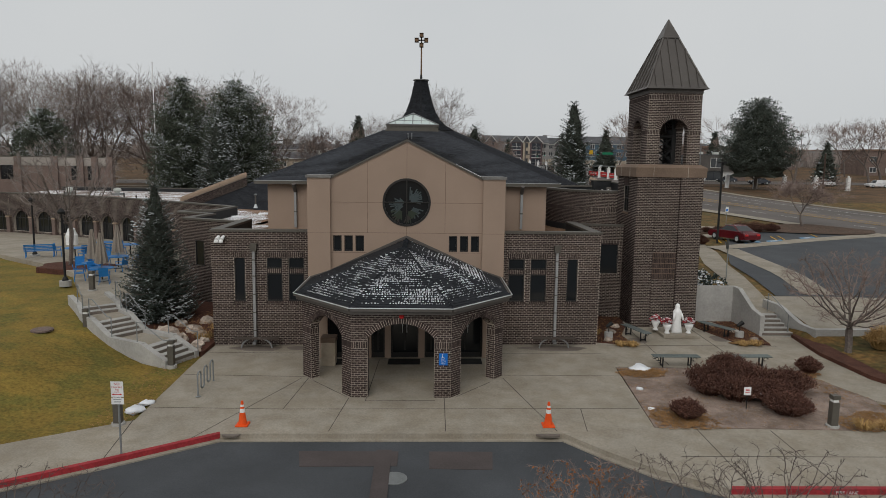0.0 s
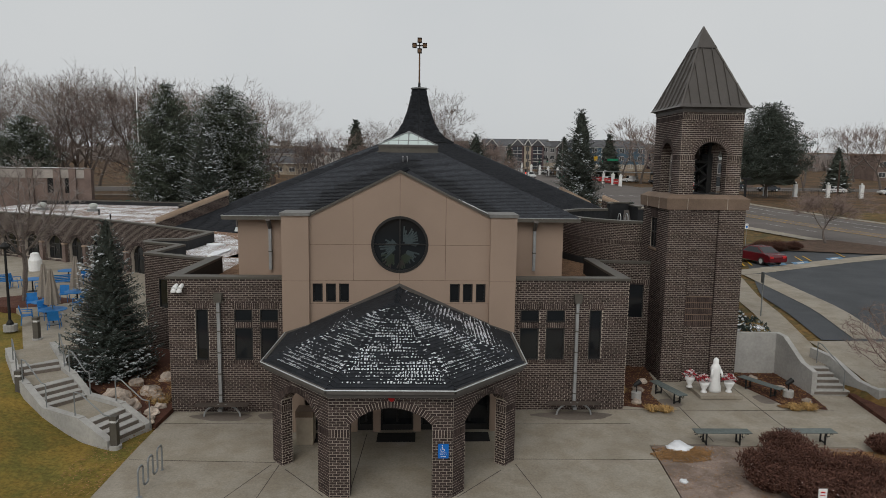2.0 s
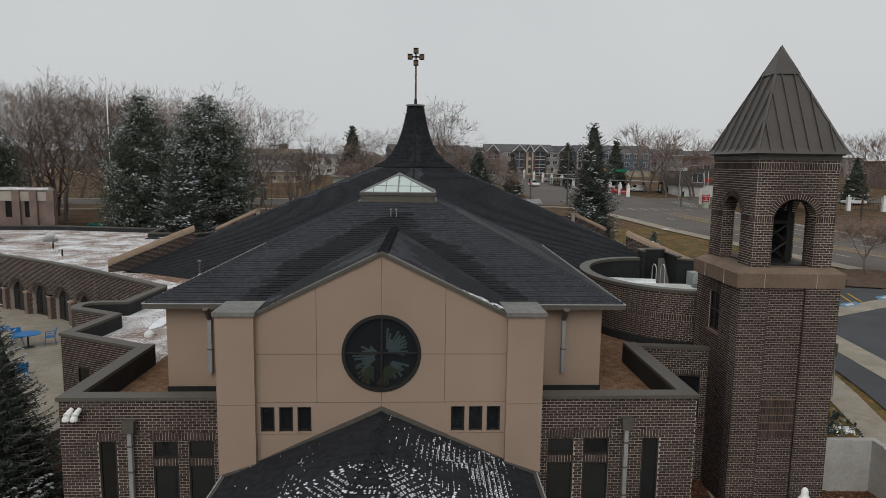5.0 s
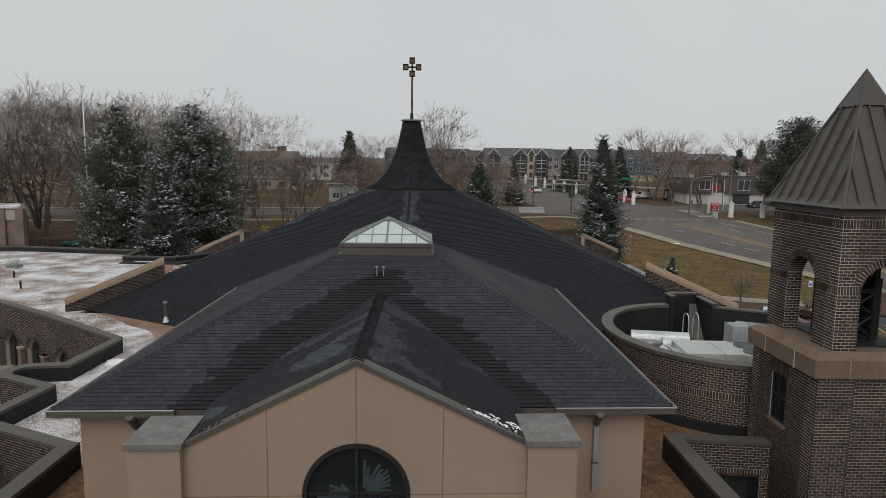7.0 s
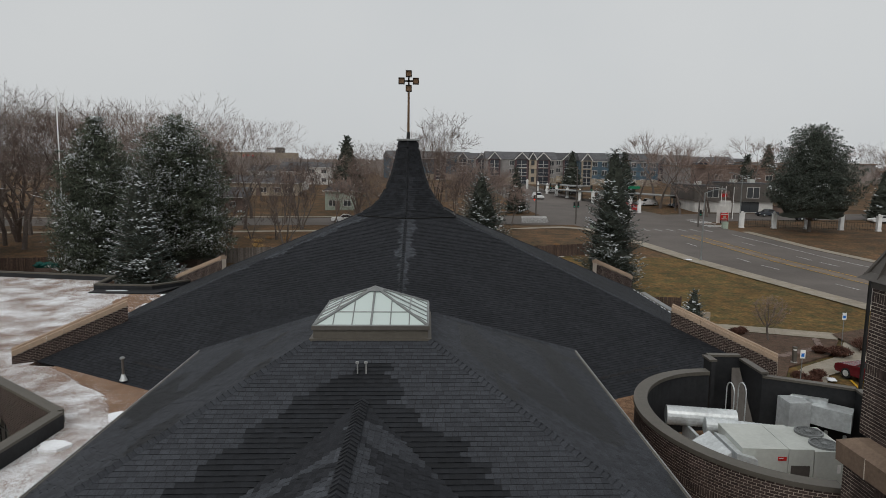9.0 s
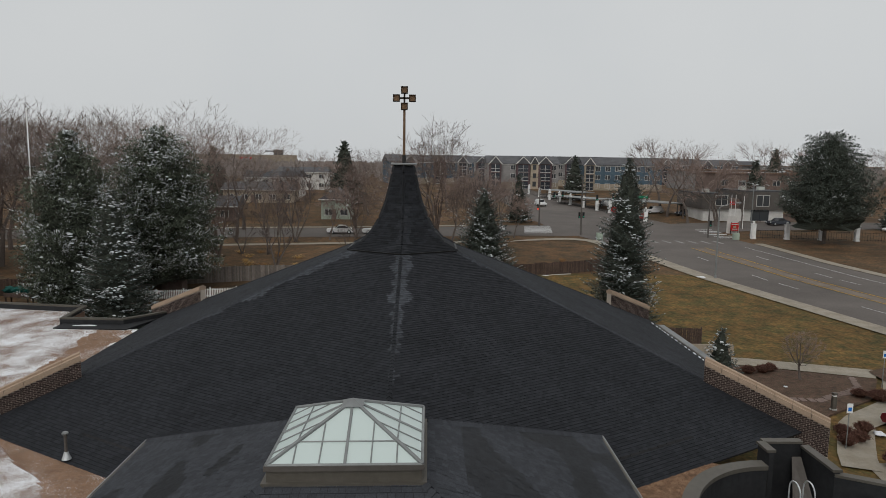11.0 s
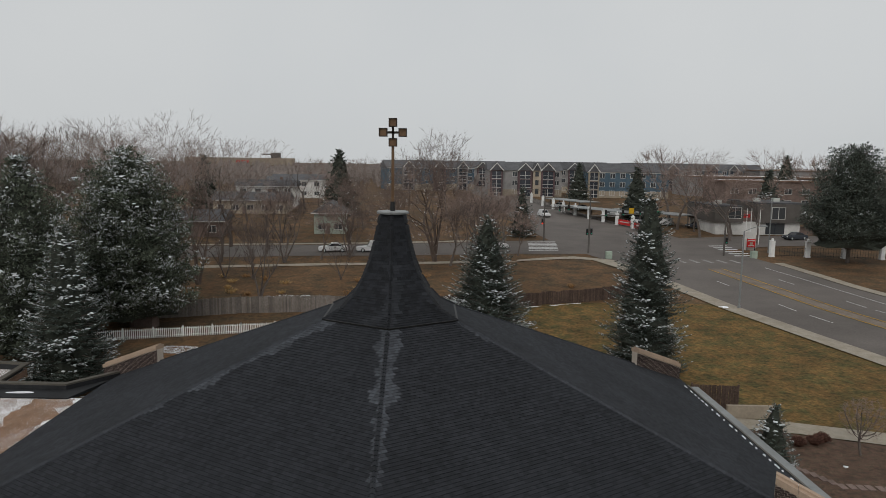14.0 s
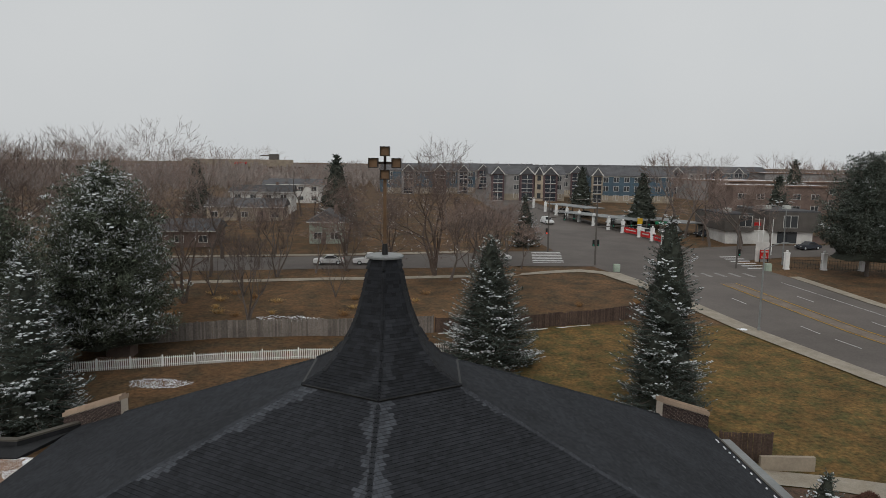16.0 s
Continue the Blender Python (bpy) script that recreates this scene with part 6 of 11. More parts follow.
for d, dash in ((-4.6, True), (4.4, True), (7.9, False), (1.1, False), (-1.1, False)):
    line = shift(MID, d)
    for a, b in zip(line[:-1], line[1:]):
        L = math.hypot(b[0] - a[0], b[1] - a[1])
        if not dash:
            ribbon("lane_line", [a, b], shift([a, b], 0.13), M["roadwhite"] if abs(d) > 2 else M["yellow"], "painted lane line on the street", "road marking", lift=0.085, group="lane lines")
        else:
            s = 0.0
            while s < L - 3:
                p = (lerp(a[0], b[0], s / L), lerp(a[1], b[1], s / L))
                q2 = (lerp(a[0], b[0], (s + 3) / L), lerp(a[1], b[1], (s + 3) / L))
                ribbon("lane_dash", [p, q2], shift([p, q2], 0.13), M["roadwhite"], "white lane dash on the street", "road marking", lift=0.085, group="lane dashes")
                s += 11
for i in range(7):
    x = 17.5 + i * 0.2
    y = 140.5 + i * 1.5
    ribbon("crosswalk_bar", [(x, y), (x + 5.0, y + 0.5)], [(x, y + 0.6), (x + 5.0, y + 1.1)], M["roadwhite"], "white crosswalk bar on asphalt", "road marking", lift=0.09, group="crosswalk bars")
for i in range(8):
    x = 33 + i * 2.1
    ribbon("crosswalk_bar", [(x, 130.5), (x + 0.6, 130.6)], [(x - 0.4, 133.3), (x + 0.2, 133.4)], M["roadworn"], "white crosswalk bar on asphalt", "road marking", lift=0.09, group="crosswalk bars")
for i in range(6):
    ribbon("crosswalk_bar", [(50.2, 137 + i * 2), (50.2, 137.7 + i * 2)], [(53.6, 137.4 + i * 2), (53.6, 138.1 + i * 2)], M["roadwhite"], "white crosswalk bar on asphalt", "road marking", lift=0.09, group="crosswalk bars")

# ---- trees ----
def limb_tree(h, spread, seed, first=0.25, base=0.16, lean=0.0, points=700, rise=0.35, twig=0.05, twigs=3, fine_r=0.0008, forks=1, flat=True, grain=0.03):
    """A bare tree grown towards points scattered through a domed crown: returns (trunk and limbs, fine twigs)."""
    rg = np.random.default_rng(seed)
    R, z0 = h * spread * 0.55, h * first
    pts = []
    while len(pts) < points:
        p = rg.uniform(-1, 1, 3)
        d = np.linalg.norm(p)
        if d > 1 or rg.random() > 0.25 + 0.75 * d:
            continue
        zz = (p[2] + 1) / 2
        wide = 0.55 + 0.9 * zz - 0.45 * zz * zz
        pts.append((p[0] * R * wide + lean * h * zz * 0.5, p[1] * R * wide, z0 + zz * (h * 0.96 - z0)))
    A = np.array(pts)
    step = h * grain
    nodes, par = [np.array((0.0, 0.0, -0.1))], [-1]
    for f in range(forks):
        p, last = nodes[0], 0
        an = 2 * math.pi * f / forks + seed
        tilt = 0.0 if forks == 1 else 0.38
        d = np.array((math.cos(an) * tilt + lean * 0.4, math.sin(an) * tilt, 1.0))
        d /= np.linalg.norm(d)
        while p[2] < z0 * (0.9 if forks == 1 else 1.25):
            d = d + rg.normal(0, 0.05, 3)
            d /= np.linalg.norm(d)
            p = p + d * step
            nodes.append(p)
            par.append(last)
            last = len(nodes) - 1
    near = np.full(len(A), 1e9)
    who = np.zeros(len(A), int)
    done = 0
    for it in range(70):
        for i in range(done, len(nodes)):
            d = np.linalg.norm(A - nodes[i], axis=1)
            b = d < near
            near[b], who[b] = d[b], i
        done = len(nodes)
        live = near > step * 2.1
        A, near, who = A[live], near[live], who[live]
        if not len(A):
            break
        for i in np.unique(who):
            v = A[who == i] - nodes[i]
            v = (v / np.linalg.norm(v, axis=1)[:, None]).sum(0)
            v = v / (np.linalg.norm(v) + 1e-6) + np.array((0, 0, rise)) + rg.normal(0, 0.12, 3)
            if par[i] >= 0:
                on = nodes[i] - nodes[par[i]]
                v = v + 0.55 * on / np.linalg.norm(on)
            p = nodes[i] + v / np.linalg.norm(v) * step
            nodes.append(p)
            par.append(int(i))
    n = len(nodes)
    P = np.array(nodes)
    kids = [0] * n
    for i in range(1, n):
        kids[par[i]] += 1
    tip = fine_r * h
    load = [0.0] * n
    for i in range(n - 1, -1, -1):
        load[i] = max(load[i], tip ** 2.25) + 0.02 * tip ** 2.25
        if i:
            load[par[i]] += load[i]
    rad = [v ** (1 / 2.25) for v in load]
    big = base * h / 8
    sc = big / rad[0]
    rad = [max(tip, r * (sc if sc < 1 else 1 + (sc - 1) * (r / rad[0]))) for r in rad]
    wood, fine = Geo(), Geo()
    cut = max(rad[0] * 0.16, tip * 1.6)

    def skin(g, test, k):
        ring = {}

        def loop(i, d):
            if i not in ring:
                d = Vector(d).normalized()
                a = d.orthogonal().normalized()
                b = d.cross(a)
                ring[i] = len(g.v)
                for q in range(k):
                    an = 2 * math.pi * q / k
                    g.v.append(tuple(Vector(P[i]) + (a * math.cos(an) + b * math.sin(an)) * min(rad[i], 4 * cut if g is wood else cut)) if g is not wood else tuple(Vector(P[i]) + (a * math.cos(an) + b * math.sin(an)) * rad[i]))
            return ring[i]
        for i in range(1, n):
            if test(i):
                d = P[i] - P[par[i]]
                a, b = loop(par[i], d), loop(i, d)
                for q in range(k):
                    g.f.append((a + q, a + (q + 1) % k, b + (q + 1) % k, b + q))
                    g.m.append(0)
    skin(wood, lambda i: rad[i] >= cut, 6 if points > 200 else 4)
    skin(fine, lambda i: rad[i] < cut, 3)
    for i in range(1, n):
        if rad[i] < max(cut * 0.6, tip * 1.5):
            d = P[i] - P[par[i]]
            d /= np.linalg.norm(d)
            for q in range(twigs + (1 if kids[i] == 0 else 0)):
                e = d + rg.normal(0, 0.65, 3) + np.array((0, 0, 0.25))
                e /= np.linalg.norm(e)
                ln = h * twig * rg.uniform(0.5, 1.3)
                o = P[par[i]] + (P[i] - P[par[i]]) * rg.random()
                mid = o + e * ln * 0.55 + rg.normal(0, 0.08, 3) * ln
                end = mid + (e + rg.normal(0, 0.35, 3)) * ln * 0.5
                a = Vector(e).orthogonal().normalized() * tip * 0.8
                b = Vector(e).cross(a)
                k = len(fine.v)
                o, mid = Vector(o), Vector(mid)
                if flat:
                    fine.v += [tuple(o + a), tuple(o - a), tuple(mid), tuple(mid + b * .7), tuple(mid - b * .7), tuple(end)]
                    fine.f += [(k, k + 1, k + 2), (k + 3, k + 4, k + 5)]
                    fine.m += [0, 0]
                    continue
                fine.v += [tuple(o + a), tuple(o - a * .5 + b * .8), tuple(o - a * .5 - b * .8), tuple(mid + a * .7), tuple(mid - a * .35 + b * .55), tuple(mid - a * .35 - b * .55), tuple(end)]
                for t in range(3):
                    u = (t + 1) % 3
                    fine.f += [(k + t, k + u, k + 3 + u, k + 3 + t), (k + 3 + t, k + 3 + u, k + 6)]
                    fine.m += [0, 0]
    return wood, fine


def bare(name, h, spread, seed, mat="twig", label="leafless tree with a fine brown crown", leaves=0, **kw):
    wood, fine = limb_tree(h, spread, seed, **kw)
    t = thing(name, (0, 0, 0), label, "tree", "bare trees")
    part("trunk", wood, M["bark_snow" if mat == "twigsnow" else "bark"], t)
    part("crown", fine, M[mat], t)
    if leaves:
        rn = random.Random(seed)
        lv = Geo()
        for i in range(leaves):
            p = Vector(rn.choice(fine.v))
            a = Vector((rn.uniform(-1, 1), rn.uniform(-1, 1), -0.6)).normalized()
            b = a.orthogonal().normalized()
            s = rn.uniform(0.02, 0.045)
            lv.poly([p, p + (a + b * .5) * s, p + a * s * 2.1, p + (a - b * .4) * s])
        part("dry_leaves", lv, M["deadleaf"], t, "shrivelled rust-brown leaves", kind="stuff")
    return t


SPRUCE = ([0, .06, .2, .4, .6, .8, .92, 1], [.86, 1, .92, .74, .54, .32, .16, .02])
PINE = ([0, .08, .2, .35, .5, .65, .78, .88, .95, 1], [.74, .96, 1, .97, .87, .7, .49, .29, .13, .02])
WIDE = ([0, .06, .15, .3, .45, .6, .75, .87, .95, 1], [.55, .85, 1, .98, .85, .7, .52, .36, .2, .03])
SLIM = ([0, .06, .25, .5, .7, .85, .95, 1], [.86, 1, .92, .74, .54, .34, .17, .02])


def conifer(name, h, r, seed, mat, label, outline=SPRUCE, low=0.03, gap=0.34, sprig=0.2, droop=0.25, snow=0.25, clumps=False, ragged=0.16, core=0.6):
    """Whorls of boughs round a trunk. Spruces carry side twigs along drooping boughs; pines (clumps) carry round tufts on
    rising boughs. Snow lies on the upper side of some boughs."""
    rn = random.Random(seed)
    tr, cr_, br = Geo(), Geo(), Geo()
    tr.cyl((0, 0, -0.2), (0, 0, h * 0.93), 0.024 * h ** 0.9, 0.03, 8)
    V, F, MI = cr_.v, cr_.f, cr_.m
    lobes = [(rn.uniform(0, 6.28), rn.randint(2, 5), rn.uniform(4, 9)) for i in range(4)]
    lump = lambda a, z: sum(math.sin(q * a + w * z / h * 6 + p) for p, q, w in lobes) / 4
    rim = lambda t: r * interp(t, *outline)
    # an added inner mass closes the view; its dark colour stands for inner shade
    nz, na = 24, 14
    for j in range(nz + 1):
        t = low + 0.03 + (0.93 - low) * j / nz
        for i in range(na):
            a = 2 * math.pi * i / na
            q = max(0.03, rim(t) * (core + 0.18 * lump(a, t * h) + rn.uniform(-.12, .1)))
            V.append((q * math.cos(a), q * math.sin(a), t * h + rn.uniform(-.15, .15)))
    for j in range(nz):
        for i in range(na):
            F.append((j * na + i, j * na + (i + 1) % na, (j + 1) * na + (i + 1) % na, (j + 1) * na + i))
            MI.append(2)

    def blade(p, e, ln, wd, mi):
        c = e.cross(Vector((rn.uniform(-.8, .8), rn.uniform(-.8, .8), 1))).normalized() * wd
        k = len(V)
        m = p + e * (ln * .5)
        V.extend(((p.x, p.y, p.z), (m.x - c.x, m.y - c.y, m.z - c.z), (p.x + e.x * ln, p.y + e.y * ln, p.z + e.z * ln), (m.x + c.x, m.y + c.y, m.z + c.z)))
        F.append((k, k + 1, k + 2, k + 3))
        MI.append(mi)

    def pad(p, out, wide, deep):
        """A thin pillow of snow that hangs over a bough's end."""
        sd = Vector((-out.y, out.x, 0))
        k, n = len(V), 6
        for i in range(n):
            a = 6.283 * i / n
            q = rn.uniform(.65, 1.15)
            o = p + out * (deep * q * math.cos(a)) + sd * (wide * q * math.sin(a))
            V.append((o.x, o.y, o.z - .5 * deep * max(0, math.cos(a)) - .12 * wide * abs(math.sin(a)) + rn.uniform(-.02, .02)))
        V.append((p.x, p.y, p.z + .16 * deep))
        for i in range(n):
            F.append((k + i, k + (i + 1) % n, k + n))
            MI.append(1)
    z = low * h
    while z < h * 0.975:
        t = z / h
        rad = rim(t)
        nb = max(5, int(2 * math.pi * rad / (gap * (2.6 if clumps else 1.9))))
        a0 = rn.random() * 6.28
        for i in range(nb):
            a = a0 + 6.2832 * (i + rn.uniform(-.35, .35)) / nb
            ln = max(0.12, rad * (1 + ragged * 1.3 * lump(a, z) + rn.uniform(-1, .8) * ragged))
            out, sd = Vector((math.cos(a), math.sin(a), 0)), Vector((-math.sin(a), math.cos(a), 0))
            zz = z + rn.uniform(-.5, .5) * gap
            rise = lerp(-droop, .75, t ** 1.5)
            along = lambda s: Vector((0, 0, zz)) + out * (ln * s) + Vector((0, 0, ln * (rise * s + (.22 if clumps else .3 * (1 - t)) * s * s * s)))
            here = noise.noise(Vector((out.x * ln * .45, out.y * ln * .45, zz * .55)) + Vector((seed * 3, 0, 0))) + rn.uniform(-.3, .3)
            white = here > .48 - .9 * snow
            br.cyl(along(.1), along(.85), .02 + .006 * ln, .012, 4, False)
            if here > .7 - 1.1 * snow:
                for j in range(rn.randint(2, 4) if clumps else rn.randint(2, 5)):
                    s = rn.uniform(.62, 1.02)
                    pad(along(s) + sd * rn.uniform(-.3, .3) * min(ln, 2.4) * .6 + Vector((0, 0, sprig * (.55 if clumps else .25))), out, sprig * rn.uniform(.35, .75), sprig * rn.uniform(.3, .65))
            if clumps:
                n = max(2, int(ln * .75 / (sprig * 1.25)))
                for j in range(n):
                    s = .45 + .55 * (j + rn.uniform(.2, 1)) / n
                    c = along(min(s, 1)) + sd * rn.uniform(-.42, .42) * ln * .5 * s + Vector((0, 0, rn.uniform(-.12, .2)))
                    R = sprig * rn.uniform(1.1, 1.9)
                    for q in range(20):
                        e = Vector((rn.gauss(0, 1), rn.gauss(0, 1), rn.gauss(.2, .75))).normalized()
                        o = c + Vector((e.x, e.y, e.z * .55)) * R * rn.uniform(.3, .75)
                        blade(o, (e + Vector((out.x * .3, out.y * .3, .3))).normalized(), R * rn.uniform(.4, .65), R * .1, 1 if white and e.z > .25 and s > .5 and rn.random() < .5 else 0)
            else:
                n = max(3, int(ln * .75 / (sprig * .6)))
                for j in range(n):
                    s = .25 + .75 * (j + rn.random()) / n
                    p = along(s)
                    lt = min(.75, .3 * ln * (1.1 - s) + sprig * .8)
                    for side in (-1, 1):
                        e = (out * rn.uniform(.5, .9) + sd * side * rn.uniform(.5, 1) + Vector((0, 0, rn.uniform(-.35, .1)))).normalized()
                        m = max(1, int(lt / (sprig * 1.05)))
                        for q in range(m):
                            o = p + e * (lt * q / m) + Vector((0, 0, .05 * q * rn.uniform(-1, .6)))
                            snowy = white and s > .4 and noise.noise(o * 1.7) > -.05 and rn.random() < .6
                            blade(o, (e + Vector((rn.uniform(-.25, .25), rn.uniform(-.25, .25), rn.uniform(-.15, .35)))).normalized(), sprig * rn.uniform(.75, 1.15), sprig * .17, 1 if snowy else 0)
                            if rn.random() < .25:
                                continue
                            blade(o, (e * .6 + out * .3 + Vector((rn.uniform(-.5, .5), rn.uniform(-.5, .5), rn.uniform(-.9, .7)))).normalized(), sprig * rn.uniform(.5, .95), sprig * .15, 0)
                    blade(p, (out + sd * rn.uniform(-.5, .5) + Vector((0, 0, .3 + rn.uniform(0, .4)))).normalized(), sprig * 1.0, sprig * .15, 1 if s > .72 and rn.random() < (.8 if white else .1 + snow * .6) else 0)
        z += gap * (1 if t < .8 else .7)
    for i in range(22):
        a = rn.uniform(0, 6.28)
        p = Vector((0, 0, h * rn.uniform(.93, .985)))
        blade(p, Vector((math.cos(a) * .5, math.sin(a) * .5, rn.uniform(.5, 1.4))).normalized(), sprig * rn.uniform(.8, 1.3), sprig * .14, 1 if rn.random() < snow * .6 else 0)
    t = thing(name, (0, 0, 0), label, "tree", "conifers")
    part("trunk", tr, M["bark"], t)
    part("bough_wood", br, M["bark"], t)
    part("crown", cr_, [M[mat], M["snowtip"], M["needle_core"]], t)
    return t


def fork_tree(h, spread, seed, stems=1, first=0.2, base=0.02, levels=6, ratio=0.76, angle=32, lift=0.12, wig=0.09, side=0.75, twigs=7, twig=0.045, fine_r=0.0007, lean=0.0):
    """A bare tree that forks again and again: straight limbs that part at narrow angles and end in fans of fine twigs.
    Returns (trunk and limbs, fine twigs)."""
    rn = random.Random(seed)
    runs, tips = [], []

    def grow(p, d, ln, rad, lev):
        pts, rs_ = [p], [rad]
        n = 4 if lev < levels - 1 else 3
        for i in range(n):
            d = (d + Vector((rn.gauss(0, wig), rn.gauss(0, wig), rn.gauss(0, wig * .6) + lift * (.4 + .6 * (lev > 1))))).normalized()
            p = p + d * (ln / n)
            pts.append(p)
            rs_.append(rad * (1 - .38 * (i + 1) / n))
            if 0 < lev < levels and i in (1, 2) and rn.random() < side:
                sprout(p, d, ln * rn.uniform(.45, .7), rs_[-1] * .5, lev + 1, angle * rn.uniform(1, 1.5))
        runs.append((pts, rs_, lev))
        if lev >= levels:
            tips.append((pts, d))
            return
        k = 3 if rn.random() < .42 else 2
        roll = rn.uniform(0, 6.28)
        for i in range(k):
            f = ratio * rn.uniform(.8, 1.12)
            sprout(p, d, ln * f, rs_[-1] * (.86 if i == 0 else .66), lev + 1, angle * (rn.uniform(.3, .7) if i == 0 else rn.uniform(.7, 1.25)), roll + 6.28 * i / k)

    def sprout(p, d, ln, rad, lev, an, roll=None):
        a = d.orthogonal().normalized()
        b = d.cross(a)
        ro = rn.uniform(0, 6.28) if roll is None else roll
        e = d * math.cos(radians(an)) + (a * math.cos(ro) + b * math.sin(ro)) * math.sin(radians(an))
        grow(p, e.normalized(), ln, rad, min(lev, levels))
    for i in range(stems):
        a = 6.28 * i / stems + seed
        tilt = 0 if stems == 1 else .34
        grow(Vector((0, 0, -.02)), Vector((math.cos(a) * tilt + lean, math.sin(a) * tilt, 1)).normalized(), first * (1 if stems == 1 else 1.5), base * (1 if stems == 1 else .68), 0 if stems == 1 else 1)
    allp = [q for pts, _, _ in runs for q in pts]
    top = max(q.z for q in allp) + twig * .6
    far = sorted(math.hypot(q.x, q.y) for q in allp)[int(len(allp) * .97)]
    kz, kx = h / top, h * spread * .5 / far
    fit_ = lambda q: Vector((q.x * kx, q.y * kx, q.z * kz))
    wood, fine = Geo(), Geo()
    for pts, rs_, lev in runs:
        g, k = (wood, 6) if lev <= 2 else (wood, 4) if lev <= 3 else (fine, 3)
        P = [fit_(q) for q in pts]
        k0 = len(g.v)
        for i, q in enumerate(P):
            d = (P[min(i + 1, len(P) - 1)] - P[max(0, i - 1)]).normalized()
            a = d.orthogonal().normalized()
            b = d.cross(a)
            rr_ = max(rs_[i] * h, fine_r * h)
            for w in range(k):
                an = 6.2832 * w / k
                g.v.append(tuple(q + (a * math.cos(an) + b * math.sin(an)) * rr_))
        for i in range(len(P) - 1):
            for w in range(k):
                g.f.append((k0 + i * k + w, k0 + i * k + (w + 1) % k, k0 + (i + 1) * k + (w + 1) % k, k0 + (i + 1) * k + w))
                g.m.append(0)
    for pts, d in tips:
        P = [fit_(q) for q in pts]
        for i in range(twigs):
            s = rn.uniform(.1, 1) * (len(P) - 1)
            j = min(int(s), len(P) - 2)
            o = P[j].lerp(P[j + 1], s - j)
            e = (Vector((d.x * kx, d.y * kx, d.z * kz)).normalized() + Vector((rn.gauss(0, .42), rn.gauss(0, .42), rn.gauss(.12, .3)))).normalized()
            ln = h * twig * rn.uniform(.5, 1.25)
            a = e.orthogonal().normalized() * fine_r * h * .8
            m = o + e * ln * .55
            q = m + (e + Vector((rn.gauss(0, .2), rn.gauss(0, .2), rn.gauss(.1, .15)))) * ln * .5
            fine.add([o + a, o - a, m - a * .7, m + a * .7, q], [(0, 1, 2, 3), (3, 2, 4)])
    return wood, fine


def forked(name, h, spread, seed, mat="twig", label="leafless tree with a fine brown crown", **kw):
    wood, fine = fork_tree(h, spread, seed, **kw)
    t = thing(name, (0, 0, 0), label, "tree", "bare trees")
    part("trunk", wood, M["bark_snow" if mat == "twigsnow" else "bark"], t)
    part("crown", fine, M[mat], t)
    return t


def plant(ob, x, y, z=None, turn=0, s=1.0, sx=1.0):
    zz = land(x, y) if z is None else z
    return copy_thing(ob, Matrix.Translation((x, y, zz)) @ Matrix.Rotation(radians(turn), 4, "Z") @ Matrix.Diagonal((s * sx, s * sx, s, 1)))


def put(ob, x, y, z=None, turn=0):
    ob.matrix_basis = Matrix.Translation((x, y, land(x, y) if z is None else z)) @ Matrix.Rotation(radians(turn), 4, "Z")
    return ob


put(conifer("blue_spruce", 6.55, 1.8, 3, "spruce", "young blue spruce with snow on its boughs, beside the steps", SPRUCE, low=0.02, gap=0.2, sprig=0.13, snow=0.3, droop=0.1), -12.75, 31.2, 0.3)
put(conifer("tall_pine", 16.0, 4.1, 4, "pine", "tall broad pine lightly dusted with snow", PINE, gap=0.44, sprig=0.3, droop=-.1, low=0.05, snow=0.46, clumps=True, ragged=.2, core=.68), -30.5, 84.3)
put(conifer("tall_pine", 16.6, 5.3, 5, "pine", "tall broad pine with snow on its boughs", PINE, gap=0.46, sprig=0.32, droop=-.1, low=0.05, snow=0.68, clumps=True, ragged=.2, core=.68), -26.9, 94.5)
put(conifer("garden_spruce", 11.7, 3.5, 6, "spruce", "snow-dusted spruce behind the flat roof", SPRUCE, gap=0.4, sprig=0.24, snow=0.46), -24.5, 79.0)
put(conifer("garden_spruce", 14.1, 3.1, 7, "spruce", "slender snow-dusted spruce on the lawn", SLIM, gap=0.4, sprig=0.23, snow=0.4, ragged=0.22), 17.9, 83.2)
put(conifer("garden_spruce", 11.2, 4.2, 8, "spruce", "broad spruce by the dark fence, snow on its tips", SPRUCE, gap=0.4, sprig=0.24, snow=0.4), 6.3, 93.0)
put(conifer("garden_spruce", 4.6, 1.6, 9, "spruce", "small blue spruce beside the parapet", SPRUCE, gap=0.24, sprig=0.15, snow=0.42), 18.4, 64.4)
put(conifer("roadside_pine", 17.4, 6.6, 10, "pine_far", "big spreading pine beyond the street", WIDE, gap=0.6, sprig=0.42, droop=-.3, low=0.12, snow=0.02, clumps=True, ragged=0.2, core=.7), 65.4, 132.3)
put(conifer("tall_pine", 12.5, 4.2, 14, "pine", "broad pine beyond the annex with snow on its boughs", PINE, gap=0.5, sprig=0.34, droop=-.1, low=0.05, snow=0.5, clumps=True, core=.68), -54.5, 96.5)
sprA = put(conifer("street_spruce", 9.5, 3.0, 11, "spruce", "spruce at the street corner", SPRUCE, gap=0.6, sprig=0.4, snow=0.2, core=.62), 18.5, 157.3)
sprB = put(conifer("blue_spruce", 12.0, 4.2, 12, "pine_far", "blue spruce before the apartments", SPRUCE, gap=0.9, sprig=0.7, snow=0.12, core=.72), 48.5, 184)
plant(sprB, 46, 232, turn=50, s=0.95)

